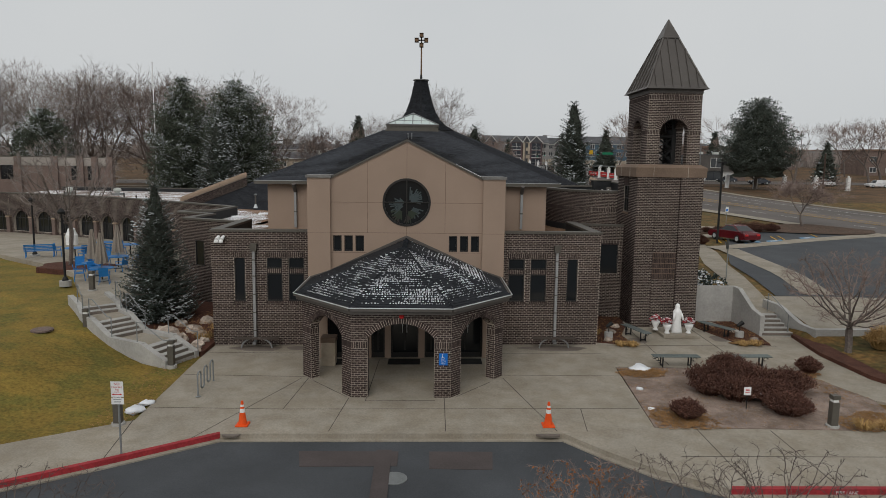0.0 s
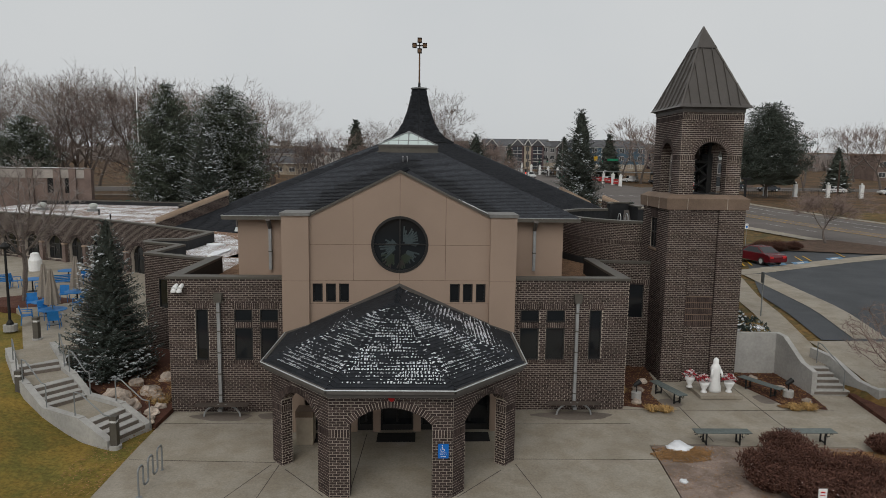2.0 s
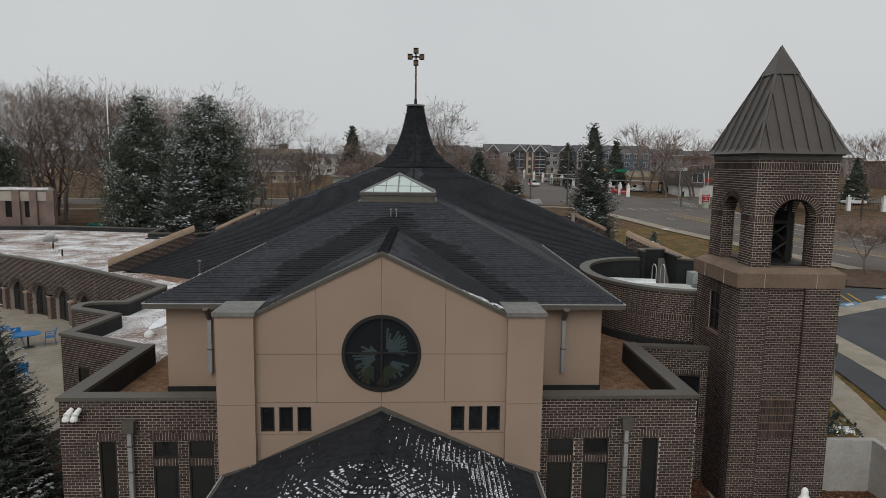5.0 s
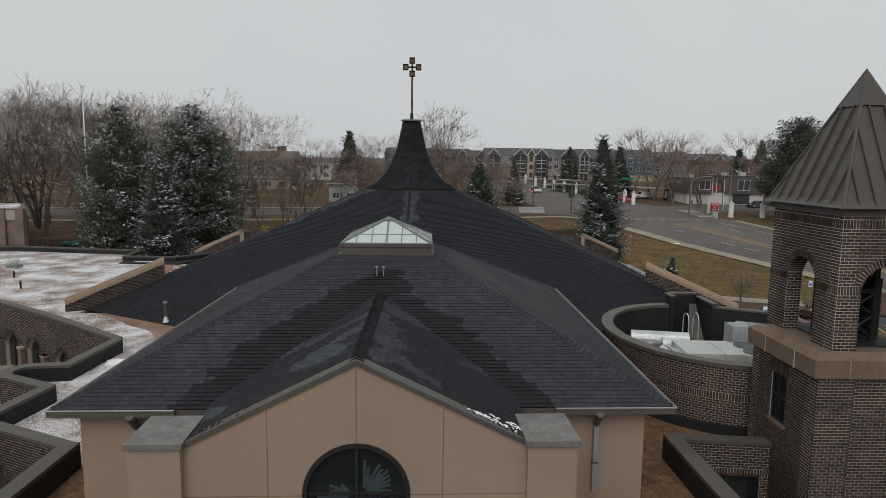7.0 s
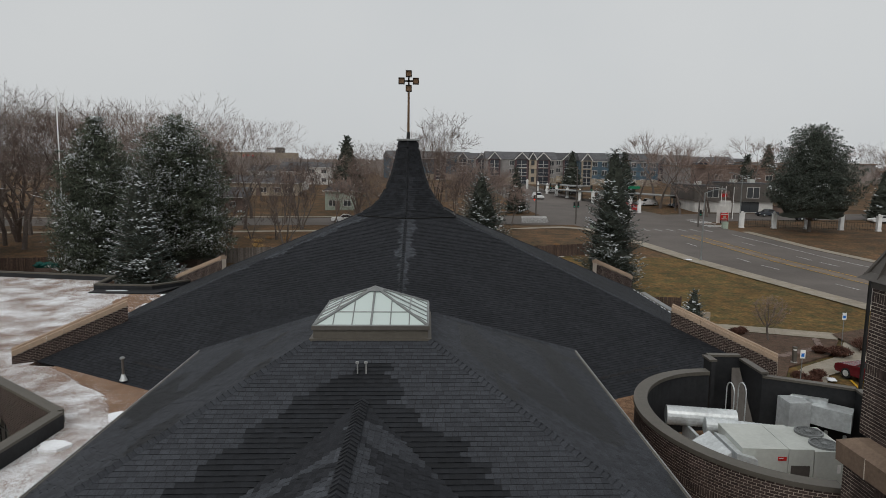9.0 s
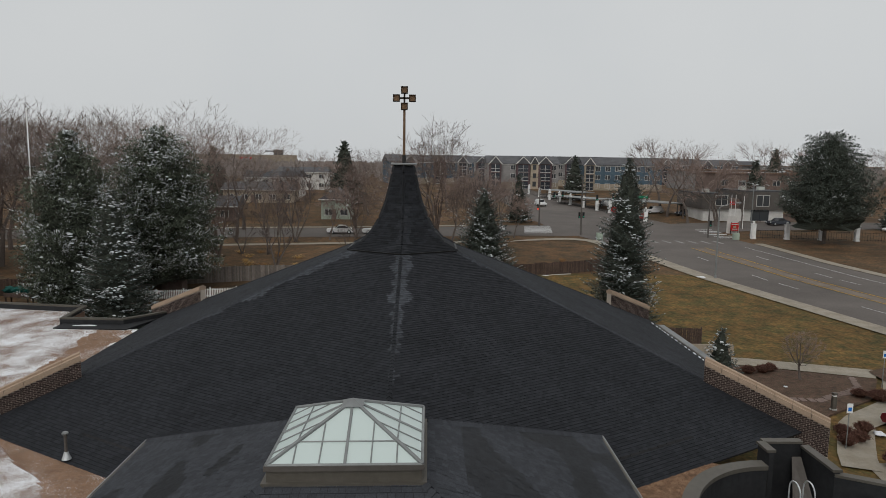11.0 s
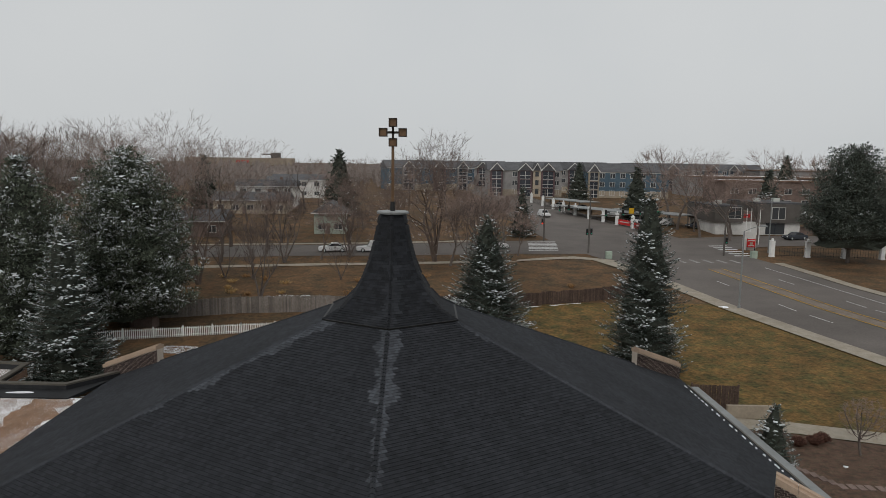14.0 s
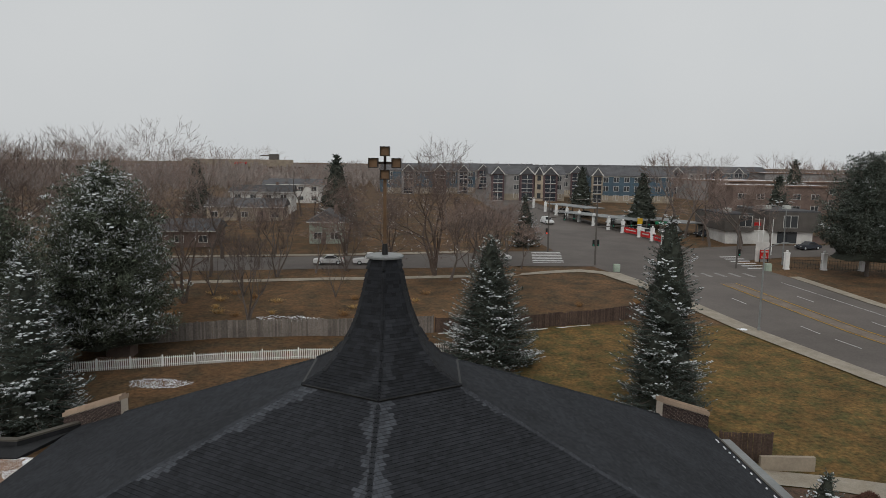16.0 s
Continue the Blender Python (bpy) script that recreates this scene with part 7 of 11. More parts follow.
B1 = put(forked("cottonwood", 20, 1.0, 21, first=0.12, levels=6, angle=31, lift=0.07, base=.017, side=.36, twigs=3, fine_r=.0006), -51, 106)
B1b = put(forked("cottonwood", 19, 0.95, 29, "twigred", "tall leafless cottonwood with rusty twigs", first=0.13, levels=6, angle=29, lift=0.09, base=.017, side=.34, twigs=3, fine_r=.0006), -44, 112)
B2 = put(forked("old_cottonwood", 20.0, 1.2, 22, "twigsnow", "old leafless many-stemmed tree, snow along its limbs", stems=4, first=0.16, levels=6, angle=36, lift=0.03, wig=0.13, side=.34, twigs=5, lean=-.12), 2.0, 130.5)
B3 = put(forked("elm", 12, 1.0, 23, "twigred", "round leafless elm with rusty twigs", first=0.2, levels=5, angle=33, lift=0.06, side=.45, twigs=11, twig=.075, fine_r=.0009), 7.2, 135)
B3f = put(forked("street_elm", 12, 1.0, 33, "twigred", "round leafless tree with rusty twigs", first=0.2, levels=4, angle=34, lift=0.05, side=.5, twigs=8, twig=.12, fine_r=.0014), 10, 172)
B4 = put(forked("thicket_tree", 10.5, 0.75, 24, "twigdark", "slender leafless tree in the ditch", stems=3, first=0.16, levels=5, angle=30, lift=0.1, side=.45, twigs=7, twig=.06, fine_r=.0009), -17.6, 105)
B5 = put(forked("maple", 6.6, 1.3, 25, "twigred", "low round leafless tree by the car park", first=0.16, base=.022, levels=6, angle=34, lift=0.03, side=.4, twigs=9, twig=.08, fine_r=.0013), 41.0, 71.5)
rt = random.Random(77)
for x, y, k, s in ((-62, 112, 0, 1.1), (-55, 109, 3, 1.0), (-68, 106, 3, 1.0), (-80, 114, 0, 1.1), (-48, 121, 3, 1.0), (-71, 127, 0, 1.05), (-91, 118, 3, 1.1), (-40, 114, 0, .9), (-60, 101, 0, .85), (-104, 122, 0, 1.1), (-74, 118, 3, 1.15), (-43, 107, 1, 1.05), (-36, 138, 0, 1.05), (-31.5, 142, 3, 1.0), (-41, 133, 0, 1.12), (-33, 119, 3, .95), (-55, 112, 1, 1.05), (-70, 100, 1, 1.0), (-63, 121, 0, 1.1), (-88, 109, 3, 1.05), (-78, 133, 0, 1.1), (-52, 134, 3, 1.0), (-39, 124, 0, .9), (-95, 140, 0, 1.1), (57, 154, 2, 1.1), (53, 158, 2, 1.2), (61, 152, 2, .9), (-85, 125, 0, 1.15), (-57, 118, 3, 1.05), (-98, 130, 0, 1.2), (-66, 140, 3, 1.1), (-47, 128, 0, 1.0), (-52, 98, 4, 1.1), (-40, 99, 4, 1.0),
                   (-110, 138, 3, 1.2), (-80, 108, 1, .9), (-37, 127, 3, 1.0), (-19.8, 128, 4, 1.0), (-21.3, 116.5, 4, .68), (-10.2, 116.5, 4, .56), (-24.3, 147, 4, 1.1), (-12.5, 146, 1, .8), (-27, 113, 1, .8), (-5, 140, 1, .7), (7.5, 121, 4, 1.1), (12, 139, 4, 1.0), (-15, 131, 2, .7), (4, 127, 2, 1.0), (10, 130, 2, .85), (15, 136, 2, .6), (-24, 135, 2, .8), (-29, 128, 0, .8), (14.5, 148, 2, .85), (9.5, 152, 2, .8), (-11, 133, 4, .9), (-25, 117, 4, .7),
                   (53, 170, 2, 1.35), (55, 166, 2, 1.1), (50, 176, 2, 1.2), (60, 160, 2, 1.15), (57, 186, 2, 1.5), (66, 196, 0, .85), (72, 176, 2, 1.0), (88, 200, 2, 1.5), (98, 195, 2, 1.45), (108, 205, 2, 1.4), (120, 190, 0, .85), (84, 152, 2, .8), (98, 160, 2, 1.25), (105, 157, 2, 1.2), (112, 163, 2, 1.3), (93, 168, 2, 1.3), (110, 160, 2, 1.1), (92, 176, 2, 1.0), (130, 170, 2, 1.2),
                   (-60, 172, 2, 1.3), (-48, 182, 2, 1.4), (-38, 176, 2, 1.0), (-22, 172, 2, 1.1), (-12, 165, 2, .9), (2, 168, 2, 1.1), (-75, 190, 2, 1.4), (-30, 200, 2, 1.3), (-8, 195, 0, .75), (5, 185, 2, 1.2), (-90, 165, 2, 1.3)):
    plant((B1, B2, B3 if y < 150 else B3f, B1b, B4)[k], x, y, turn=rt.uniform(0, 360) if k != 1 else rt.uniform(-40, 40), s=s * rt.uniform(.92, 1.08))
for x, y, s in ((-20, 190, 1.25), (-55, 200, 1.1), (78, 182, 1.0), (105, 225, 1.2), (127, 160, .95), (90, 150, .8), (-62, 103, .8)):
    plant(sprB, x, y, turn=rt.uniform(0, 360), s=s)
for i in range(95):
    x, y = rt.uniform(-330, 400), rt.uniform(205, 470)
    if 5 < x < 95 and y < 330:
        continue
    plant(sprB if i % 11 == 3 else B3f, x, y, turn=rt.uniform(0, 360), s=rt.uniform(.7, 1.05))

# ---- beds, walls and steps round the forecourt ----
def lump(geo, c, r, seed, flat=0.6, n=9, rough=0.25, mi=0):
    """A rough boulder or mound."""
    rn = random.Random(seed)
    rows = 6
    k = len(geo.v)
    off = Vector((rn.uniform(0, 50), rn.uniform(0, 50), 0))
    for j in range(rows + 1):
        th = math.pi * j / rows
        for i in range(n):
            ph = 2 * math.pi * i / n
            d = Vector((math.sin(th) * math.cos(ph), math.sin(th) * math.sin(ph), math.cos(th)))
            rr_ = r * (1 + rough * noise.noise(d * 1.7 + off) * 2 + rn.uniform(-.04, .04))
            geo.v.append((c[0] + d.x * rr_, c[1] + d.y * rr_, c[2] + d.z * rr_ * flat))
    for j in range(rows):
        for i in range(n):
            geo.f.append((k + j * n + i, k + j * n + (i + 1) % n, k + (j + 1) * n + (i + 1) % n, k + (j + 1) * n + i)[::-1])
            geo.m.append(mi)
    return geo


def blob_poly(cx, cy, rx_, ry_, seed, n=22):
    rn = random.Random(seed)
    a0 = rn.uniform(0, 6)
    return [(cx + rx_ * (1 + .14 * math.sin(3 * a + a0) + .08 * math.sin(5 * a)) * math.cos(a), cy + ry_ * (1 + .12 * math.cos(2 * a + a0) + .07 * math.sin(7 * a)) * math.sin(a)) for a in [2 * math.pi * i / n for i in range(n)]]


def scatter_chips(poly, count, size, mat, name, label, cat, z=0.0, seed=1, parent=None):
    """Loose flat chips, leaves or stones over a polygon, as one spread."""
    rn = random.Random(seed)
    xs, ys = [p[0] for p in poly], [p[1] for p in poly]

    def inside(x, y):
        c = False
        for i in range(len(poly)):
            (x0, y0), (x1, y1) = poly[i], poly[i - 1]
            if (y0 > y) != (y1 > y) and x < (x1 - x0) * (y - y0) / (y1 - y0) + x0:
                c = not c
        return c
    g = Geo()
    done = 0
    while done < count:
        x, y = rn.uniform(min(xs), max(xs)), rn.uniform(min(ys), max(ys))
        done += 1
        if not inside(x, y):
            continue
        s = size * rn.uniform(.5, 1.5)
        a = rn.uniform(0, 6.28)
        t = rn.uniform(-.5, .5)
        c, q = math.cos(a) * s, math.sin(a) * s
        zz = z + rn.uniform(0, .02)
        g.add([(x - c, y - q, zz), (x + q * .4, y - c * .4, zz + s * .25), (x + c, y + q, zz + abs(t) * s), (x - q * .4, y + c * .4, zz + s * .12)], [(0, 1, 2, 3)])
    return single(name, g, mat, label, cat, kind="stuff")


BED = [(7.65, 25.75), (7.22, 19.92), (15.3, 19.72), (15.85, 22.3), (15.25, 24.0), (14.6, 25.6)]
single("gravel_bed", Geo().prism(BED, -0.3, 0.01), M["bed"], "bare planting bed of fine brown gravel", "planting bed", kind="structure")
scatter_chips(BED, 2600, .02, M["rock"], "gravel_stones", "small pale stones strewn over the bed", "gravel", .015, 61)
scatter_chips(BED, 1500, .035, M["leafmulch"], "strewn_leaves", "dry leaves strewn over the bed", "leaves", .018, 62)
for pq in ([(7.6, 25.5), (7.5, 24.6), (9.6, 25.2), (9.4, 25.65)], [(7.4, 21.6), (7.3, 19.7), (9.6, 19.7), (9.2, 21.4)], [(12.6, 25.5), (14.5, 25.5), (15.2, 24.2), (15.5, 22.6), (14.6, 22.4), (14.0, 24.2)], [(13.2, 20.8), (15.4, 20.9), (15.3, 19.5), (13.3, 19.6)]):
    scatter_chips(pq, 900, .05, M["leafmulch"], "leaf_drift", "drift of yellow-brown leaves on the bed", "leaves", .02, 63)
MB = [(17.3, 30.4), (16.95, 27.5), (17.2, 24.5), (19.4, 19.6), (45, 19.4), (45, 29.35)]
single("mulch_bed_right", Geo().prism(MB, -0.3, 0.15), M["mulch"], "red bark mulch below the low wall", "planting bed", kind="structure")
single("mulch_bed_statue", Geo().prism([(13.3, 32.2), (14.2, 29.2), (15.6, 29.0), (15.85, 30.7), (15.7, 33.2), (13.3, 33.2)], -0.2, 0.03), M["mulch"], "red bark mulch beside the statue", "planting bed", kind="structure")
single("mulch_bed_corner", Geo().prism([(7.7, 29.3), (9.3, 28.9), (9.2, 30.5), (9.9, 32.2), (10.1, 34), (7.7, 34.2)], -0.2, 0.03), M["mulch"], "red bark mulch in the corner by the tower", "planting bed", kind="structure")
single("mulch_bed_rocks", Geo().prism([(-9.25, 28.6), (-9.3, 26.9), (-10.6, 27.9), (-12.2, 29.0), (-13.6, 30.2), (-14.4, 31.6), (-13.5, 34.5), (-9.3, 33.6)], -0.2, [0.1, 0.05, 0.25, 0.4, 0.6, 0.8, 0.8, 0.5]), M["mulch"], "red bark mulch among boulders under the spruce", "planting bed", kind="structure")
for i, (cx, cy, a, b) in enumerate(((8.5, 25.0, 0.95, 0.5), (8.2, 20.5, 0.9, 0.7), (14.3, 24.9, 1.2, 0.45), (15.0, 20.5, 0.9, 0.75), (9.0, 28.95, .5, .3), (14.6, 29.3, .75, .3))):
    scatter_chips(blob_poly(cx, cy, a, b, i), 1500, 0.05, M["leafmulch"], "leaf_litter", "drift of dry brown leaves on the bed", "leaf litter", 0.012, i)
scatter_chips(BED, 1500, 0.022, M["leafmulch"], "leaf_litter", "few scattered leaves on bare gravel", "leaf litter", 0.012, 40)
scatter_chips([(-9.3, 28.5), (-9.2, 20.2), (-10.4, 19.6), (-10.8, 25.0), (-10.2, 27.5)], 900, 0.04, M["leafmulch"], "leaf_litter", "dry leaves along the edge of the lawn", "leaf litter", 0.03, 41)


for i, (pq, z) in enumerate((([(13.3, 32.2), (14.2, 29.2), (15.6, 29.0), (15.85, 30.7), (15.7, 33.2), (13.3, 33.2)], .03), ([(7.7, 29.3), (9.3, 28.9), (9.2, 30.5), (9.9, 32.2), (10.1, 34), (7.7, 34.2)], .03))):
    scatter_chips(pq, 2600, .04, M["mulch"], "bark_chips", "loose dark bark chips over the bed", "mulch", z, 70 + i)
    scatter_chips(pq, 1300, .045, M["leafmulch"], "leaf_litter", "dry leaves blown over the bark", "leaf litter", z, 75 + i)
scatter_chips([(-9.3, 28.4), (-10.6, 27.9), (-12.2, 29.0), (-13.6, 30.2), (-13.5, 33), (-9.4, 33)], 1800, .045, M["leafmulch"], "leaf_litter", "dry leaves among the boulders", "leaf litter", .5, 78)
for i, (x, y, r) in enumerate(((8.3, 29.5, .2), (8.8, 30.9, .25), (9.3, 31.9, .22), (14.9, 31.2, .22), (14.3, 32.4, .25), (8.2, 33.0, .3), (15.2, 29.7, .18))):
    single("boulder", lump(Geo(), (x, y, .03), r, 560 + i, .6), M["rock"], "low field stone half sunk in the bark", "boulder", "boulders")


def tuft(x, y, r, h, seed, mat="straw", label="clump of dead straw-coloured grass", z=0.0, n=260):
    rn = random.Random(seed)
    g = Geo()
    for i in range(n):
        a, d = rn.uniform(0, 6.28), r * math.sqrt(rn.random()) * .5
        p = Vector((x + d * math.cos(a), y + d * math.sin(a), z))
        l = h * rn.uniform(.5, 1.1)
        o = Vector((math.cos(a), math.sin(a), 0)) * r * rn.uniform(.3, .9)
        s = Vector((-math.sin(a), math.cos(a), 0)) * .008
        m1 = p + o * .45 + Vector((0, 0, l * .8))
        e1 = p + o + Vector((0, 0, l * rn.uniform(.3, .9)))
        g.add([p - s, p + s, m1 + s, m1 - s, e1], [(0, 1, 2, 3), (3, 2, 4)])
    return single("grass_clump", g, M[mat], label, "grass", "grass clumps")


def shrub(x, y, r, h, seed, mat="shrub", label="dark red twiggy shrub dusted with snow", n=520, z=0.0):
    rn = random.Random(seed)
    g = Geo()
    for i in range(n):
        a, d = rn.uniform(0, 6.28), r * math.sqrt(rn.random())
        hh = h * (1 - .55 * (d / r) ** 2) * rn.uniform(.7, 1.1)
        p = Vector((x + .45 * d * math.cos(a), y + .45 * d * math.sin(a), z))
        e = Vector((x + d * math.cos(a), y + d * math.sin(a), z + hh))
        m1 = p.lerp(e, .5) + Vector((rn.uniform(-.06, .06), rn.uniform(-.06, .06), .08))
        s = Vector((rn.uniform(-1, 1), rn.uniform(-1, 1), 0)).normalized() * .007
        g.add([p - s, p + s, m1 + s, m1 - s], [(0, 1, 2, 3)])
        for k in range(5):
            b = m1.lerp(e, rn.random())
            q = b + Vector((rn.uniform(-.1, .1), rn.uniform(-.1, .1), rn.uniform(.02, .14)))
            g.add([b - s, b + s, q + Vector((.016, .006, .0)), q - Vector((.016, .006, 0))], [(0, 1, 2, 3)])
            l1 = Vector((rn.uniform(-.03, .03), rn.uniform(-.03, .03), rn.uniform(0, .012)))
            l2 = Vector((l1.y, -l1.x, rn.uniform(-.01, .01)))
            g.add([q - l1, q + l2, q + l1, q - l2], [(0, 1, 2, 3)])
    return single("shrub", g, M[mat], label, "shrub", "shrubs")


for i, (x, y, r, h) in enumerate(((11.9, 25.1, .9, .75), (10.6, 23.7, 1.0, .8), (12.0, 23.6, 1.1, .85), (13.2, 23.2, 1.0, .8), (11.0, 22.4, .9, .75), (12.2, 22.2, 1.0, .7), (12.1, 21.1, .85, .65), (10.2, 22.9, .7, .6))):
    shrub(x, y, r, h, 300 + i)
shrub(8.55, 20.7, .55, .55, 320, label="small brown twiggy shrub")
shrub(15.2, 25.3, .5, .55, 321, label="small rusty shrub at the edge of the bed")
for i, (x, y, r, h) in enumerate(((13.9, 19.9, .4, .3), (14.6, 19.8, .4, .3), (8.7, 28.8, .35, .25), (9.2, 28.75, .35, .25), (14.3, 29.0, .35, .25), (14.9, 29.05, .4, .25), (-9.9, 28.9, .5, .55), (-9.75, 30.3, .45, .6), (8.0, 30.6, .3, .35))):
    tuft(x, y, r, h, 400 + i)
for i, (x, y) in enumerate(((20.6, 26.0), (19.4, 24.6), (21.4, 24.9), (19.9, 27.9))):
    shrub(x, y, .7, 1.0, 430 + i, "straw", "pale brown leafless shrub on mulch", 500, 0.14)
for i, (x, y, r) in enumerate(((-11.7, 29.0, .34), (-11.3, 28.9, .3), (-10.6, 28.1, .33), (-10.55, 29.6, .42), (-10.05, 29.1, .3), (-9.75, 27.75, .26), (-11.35, 30.2, .32), (-10.4, 31.0, .45), (-11.0, 28.35, .28), (-9.7, 28.35, .22), (-9.6, 27.3, .15), (-9.9, 27.2, .12), (-10.15, 27.5, .14), (-9.45, 27.0, .1))):
    single("boulder", lump(Geo(), (x, y, .12 + .25 * max(0, -9.4 - x) * .5), r, 500 + i, .75), M["rock"], "pale sandstone boulder on red mulch", "boulder", "boulders")
for i, (x, y, r) in enumerate(((8.6, 25.65, .38), (7.8, 23.3, .14), (7.6, 21.4, .12), (-9.5, 21.1, .32), (-9.4, 21.7, .25), (8.35, 25.55, .25))):
    single("snow_lump", lump(Geo(), (x, y, 0.02), r, 540 + i, .3, rough=.35), M["snow"], "leftover lump of white snow", "snow", "snow lumps", smooth=True)

# steps up to the courtyard
CZ_ = 1.4
steps = thing("garden_steps", (-12, 27.5, 0), "curving concrete steps with low cheek walls and steel rails", "steps", kind="structure")
SP = [(-9.85, 26.15, 0), (-10.95, 26.65, .56), (-12.6, 27.55, .56), (-13.55, 28.25, 1.12), (-14.45, 29.2, 1.12), (-14.85, 29.75, 1.4), (-16.2, 31.6, 1.4)]
def flight(a, b, n, w=1.3):
    d = Vector((b[0] - a[0], b[1] - a[1]))
    u = d.normalized()
    s = Vector((-u.y, u.x))
    for i in range(n):
        p = Vector(a[:2]) + d * (i / n)
        z = lerp(a[2], b[2], (i + 1) / n)
        part("step", Geo().obox((p.x - s.x * w / 2, p.y - s.y * w / 2), u, s, d.length * (n - i) / n + .05, w, -0.2 if i == 0 else z - .3, z).v and Geo().obox((p.x - s.x * w / 2, p.y - s.y * w / 2), u, s, d.length / n + .03, w, -0.3, z), M["conc_wall"], steps)
def risers(a, b, n, w=1.3):
    """Darker faces of the steps."""
    d = Vector((b[0] - a[0], b[1] - a[1]))
    u = d.normalized()
    s = Vector((-u.y, u.x))
    for i in range(n):
        p = Vector(a[:2]) + d * (i / n)
        z = lerp(a[2], b[2], (i + 1) / n)
        part("riser", Geo().obox((p.x - s.x * w / 2 - u.x * .006, p.y - s.y * w / 2 - u.y * .006), u, s, .012, w, z - (b[2] - a[2]) / n, z - .025), M["concrete_dark"], steps)
for a, b, n in ((SP[0], SP[1], 4), (SP[2], SP[3], 4), (SP[4], SP[5], 2)):
    risers(a, b, n)
flight(SP[0], SP[1], 4)
flight(SP[2], SP[3], 4)
flight(SP[4], SP[5], 2)
for a, b in ((SP[1], SP[2]), (SP[3], SP[4]), (SP[5], SP[6])):
    d = Vector((b[0] - a[0], b[1] - a[1]))
    u = d.normalized()
    s = Vector((-u.y, u.x))
    part("landing", Geo().obox((a[0] - s.x * .65, a[1] - s.y * .65), u, s, d.length + .02, 1.3, -.3, a[2] - .002), M["concrete"], steps)
def spath(off):
    out = []
    for i, p in enumerate(SP):
        a, b = SP[max(0, i - 1)], SP[min(len(SP) - 1, i + 1)]
        L = math.hypot(b[0] - a[0], b[1] - a[1])
        out.append((p[0] - (b[1] - a[1]) / L * off, p[1] + (b[0] - a[0]) / L * off, p[2]))
    return out
for off in (.78, -.78):
    pts = spath(off)
    g = Geo()
    for a, b in zip(pts[:-1], pts[1:]):
        L = math.hypot(b[0] - a[0], b[1] - a[1])
        u = ((b[0] - a[0]) / L, (b[1] - a[1]) / L)
        n = (u[1], -u[0])
        g.slab([(-.03, -.4), (L + .03, -.4), (L + .03, b[2] + .14), (-.03, a[2] + .14)], a, u, n, -.12, .12)
    part("cheek_wall", g, M["conc_wall"], steps)
    for i0, i1 in ((0, 1), (2, 3), (4, 5)):
        a, b = Vector(pts[i0]), Vector(pts[i1])
        up = Vector((0, 0, .95))
        d = (b - a)
        d.z = 0
        d.normalize()
        g = Geo().tube([a - d * .1, a - d * .1 + up, a + d * .2 + up, b + up, b + d * .3 + up, b + d * .3], .022, 6)
        part("handrail", g, M["greymetal"], steps, "grey steel handrail")

# courtyard terrace with blue furniture
ter = [(-15.0, 29.4), (-16.9, 32.2), (-19.2, 36.0), (-20.4, 38.1), (-23.1, 40.7), (-28.8, 45.0), (-40, 47.5), (-40, 60), (-13, 50), (-13, 36), (-13.6, 31)]
single("courtyard_terrace", Geo().prism(ter, 0.2, CZ_ + .005), M["concrete"], "pale concrete courtyard terrace", "terrace", kind="structure")
single("tree_ring", Geo().prism(blob_poly(-21.6, 40.6, 2.2, 1.6, 3), 1.0, CZ_ + .03), M["mulch"], "round red mulch bed round a courtyard tree", "planting bed", kind="structure")
CT = put(bare("courtyard_tree", 8.2, .8, 61, first=.28, base=.12, points=1000, rise=.5, twig=.06, twigs=5, fine_r=.0011, grain=0.022, label="bare courtyard tree in a mulch ring"), -21.9, 40.7, CZ_)
def round_table():
    t = thing("cafe_table", (0, 0, 0), "round blue metal table with a central post", "table", "courtyard tables")
    part("tabletop", Geo().lathe([(.02, .70), (.6, .70), (.62, .72), (.6, .74), (.02, .74)], n=24), M["blue"], t)
    part("post", Geo().cyl((0, 0, 0.02), (0, 0, .7), .04, None, 8), M["black"], t)
    part("foot", Geo().lathe([(.3, 0), (.3, .02), (.05, .05)], n=16), M["black"], t)
    return t
def cafe_chair():
    t = thing("cafe_chair", (0, 0, 0), "blue metal garden chair with armrests", "chair", "courtyard chairs")
    part("seat", Geo().box(-.23, .23, -.23, .23, .42, .45), M["blue"], t)
    g = Geo()
    g.add([(-.23, .2, .45), (.23, .2, .45), (.23, .3, .88), (-.23, .3, .88), (-.23, .23, .45), (.23, .23, .45), (.23, .33, .88), (-.23, .33, .88)], [(0, 1, 2, 3), (4, 7, 6, 5), (0, 4, 5, 1), (3, 2, 6, 7), (0, 3, 7, 4), (1, 5, 6, 2)])
    part("backrest", g, M["blue"], t)
    for sx in (-1, 1):
        part("armrest", Geo().tube([(sx * .25, -.2, .42), (sx * .25, -.2, .64), (sx * .25, .25, .66)], .018, 6), M["blue"], t)
        for sy in (-1, 1):
            part("leg", Geo().cyl((sx * .21, sy * .21, .42), (sx * .25, sy * .26, 0), .018, None, 6), M["blue"], t)
    return t
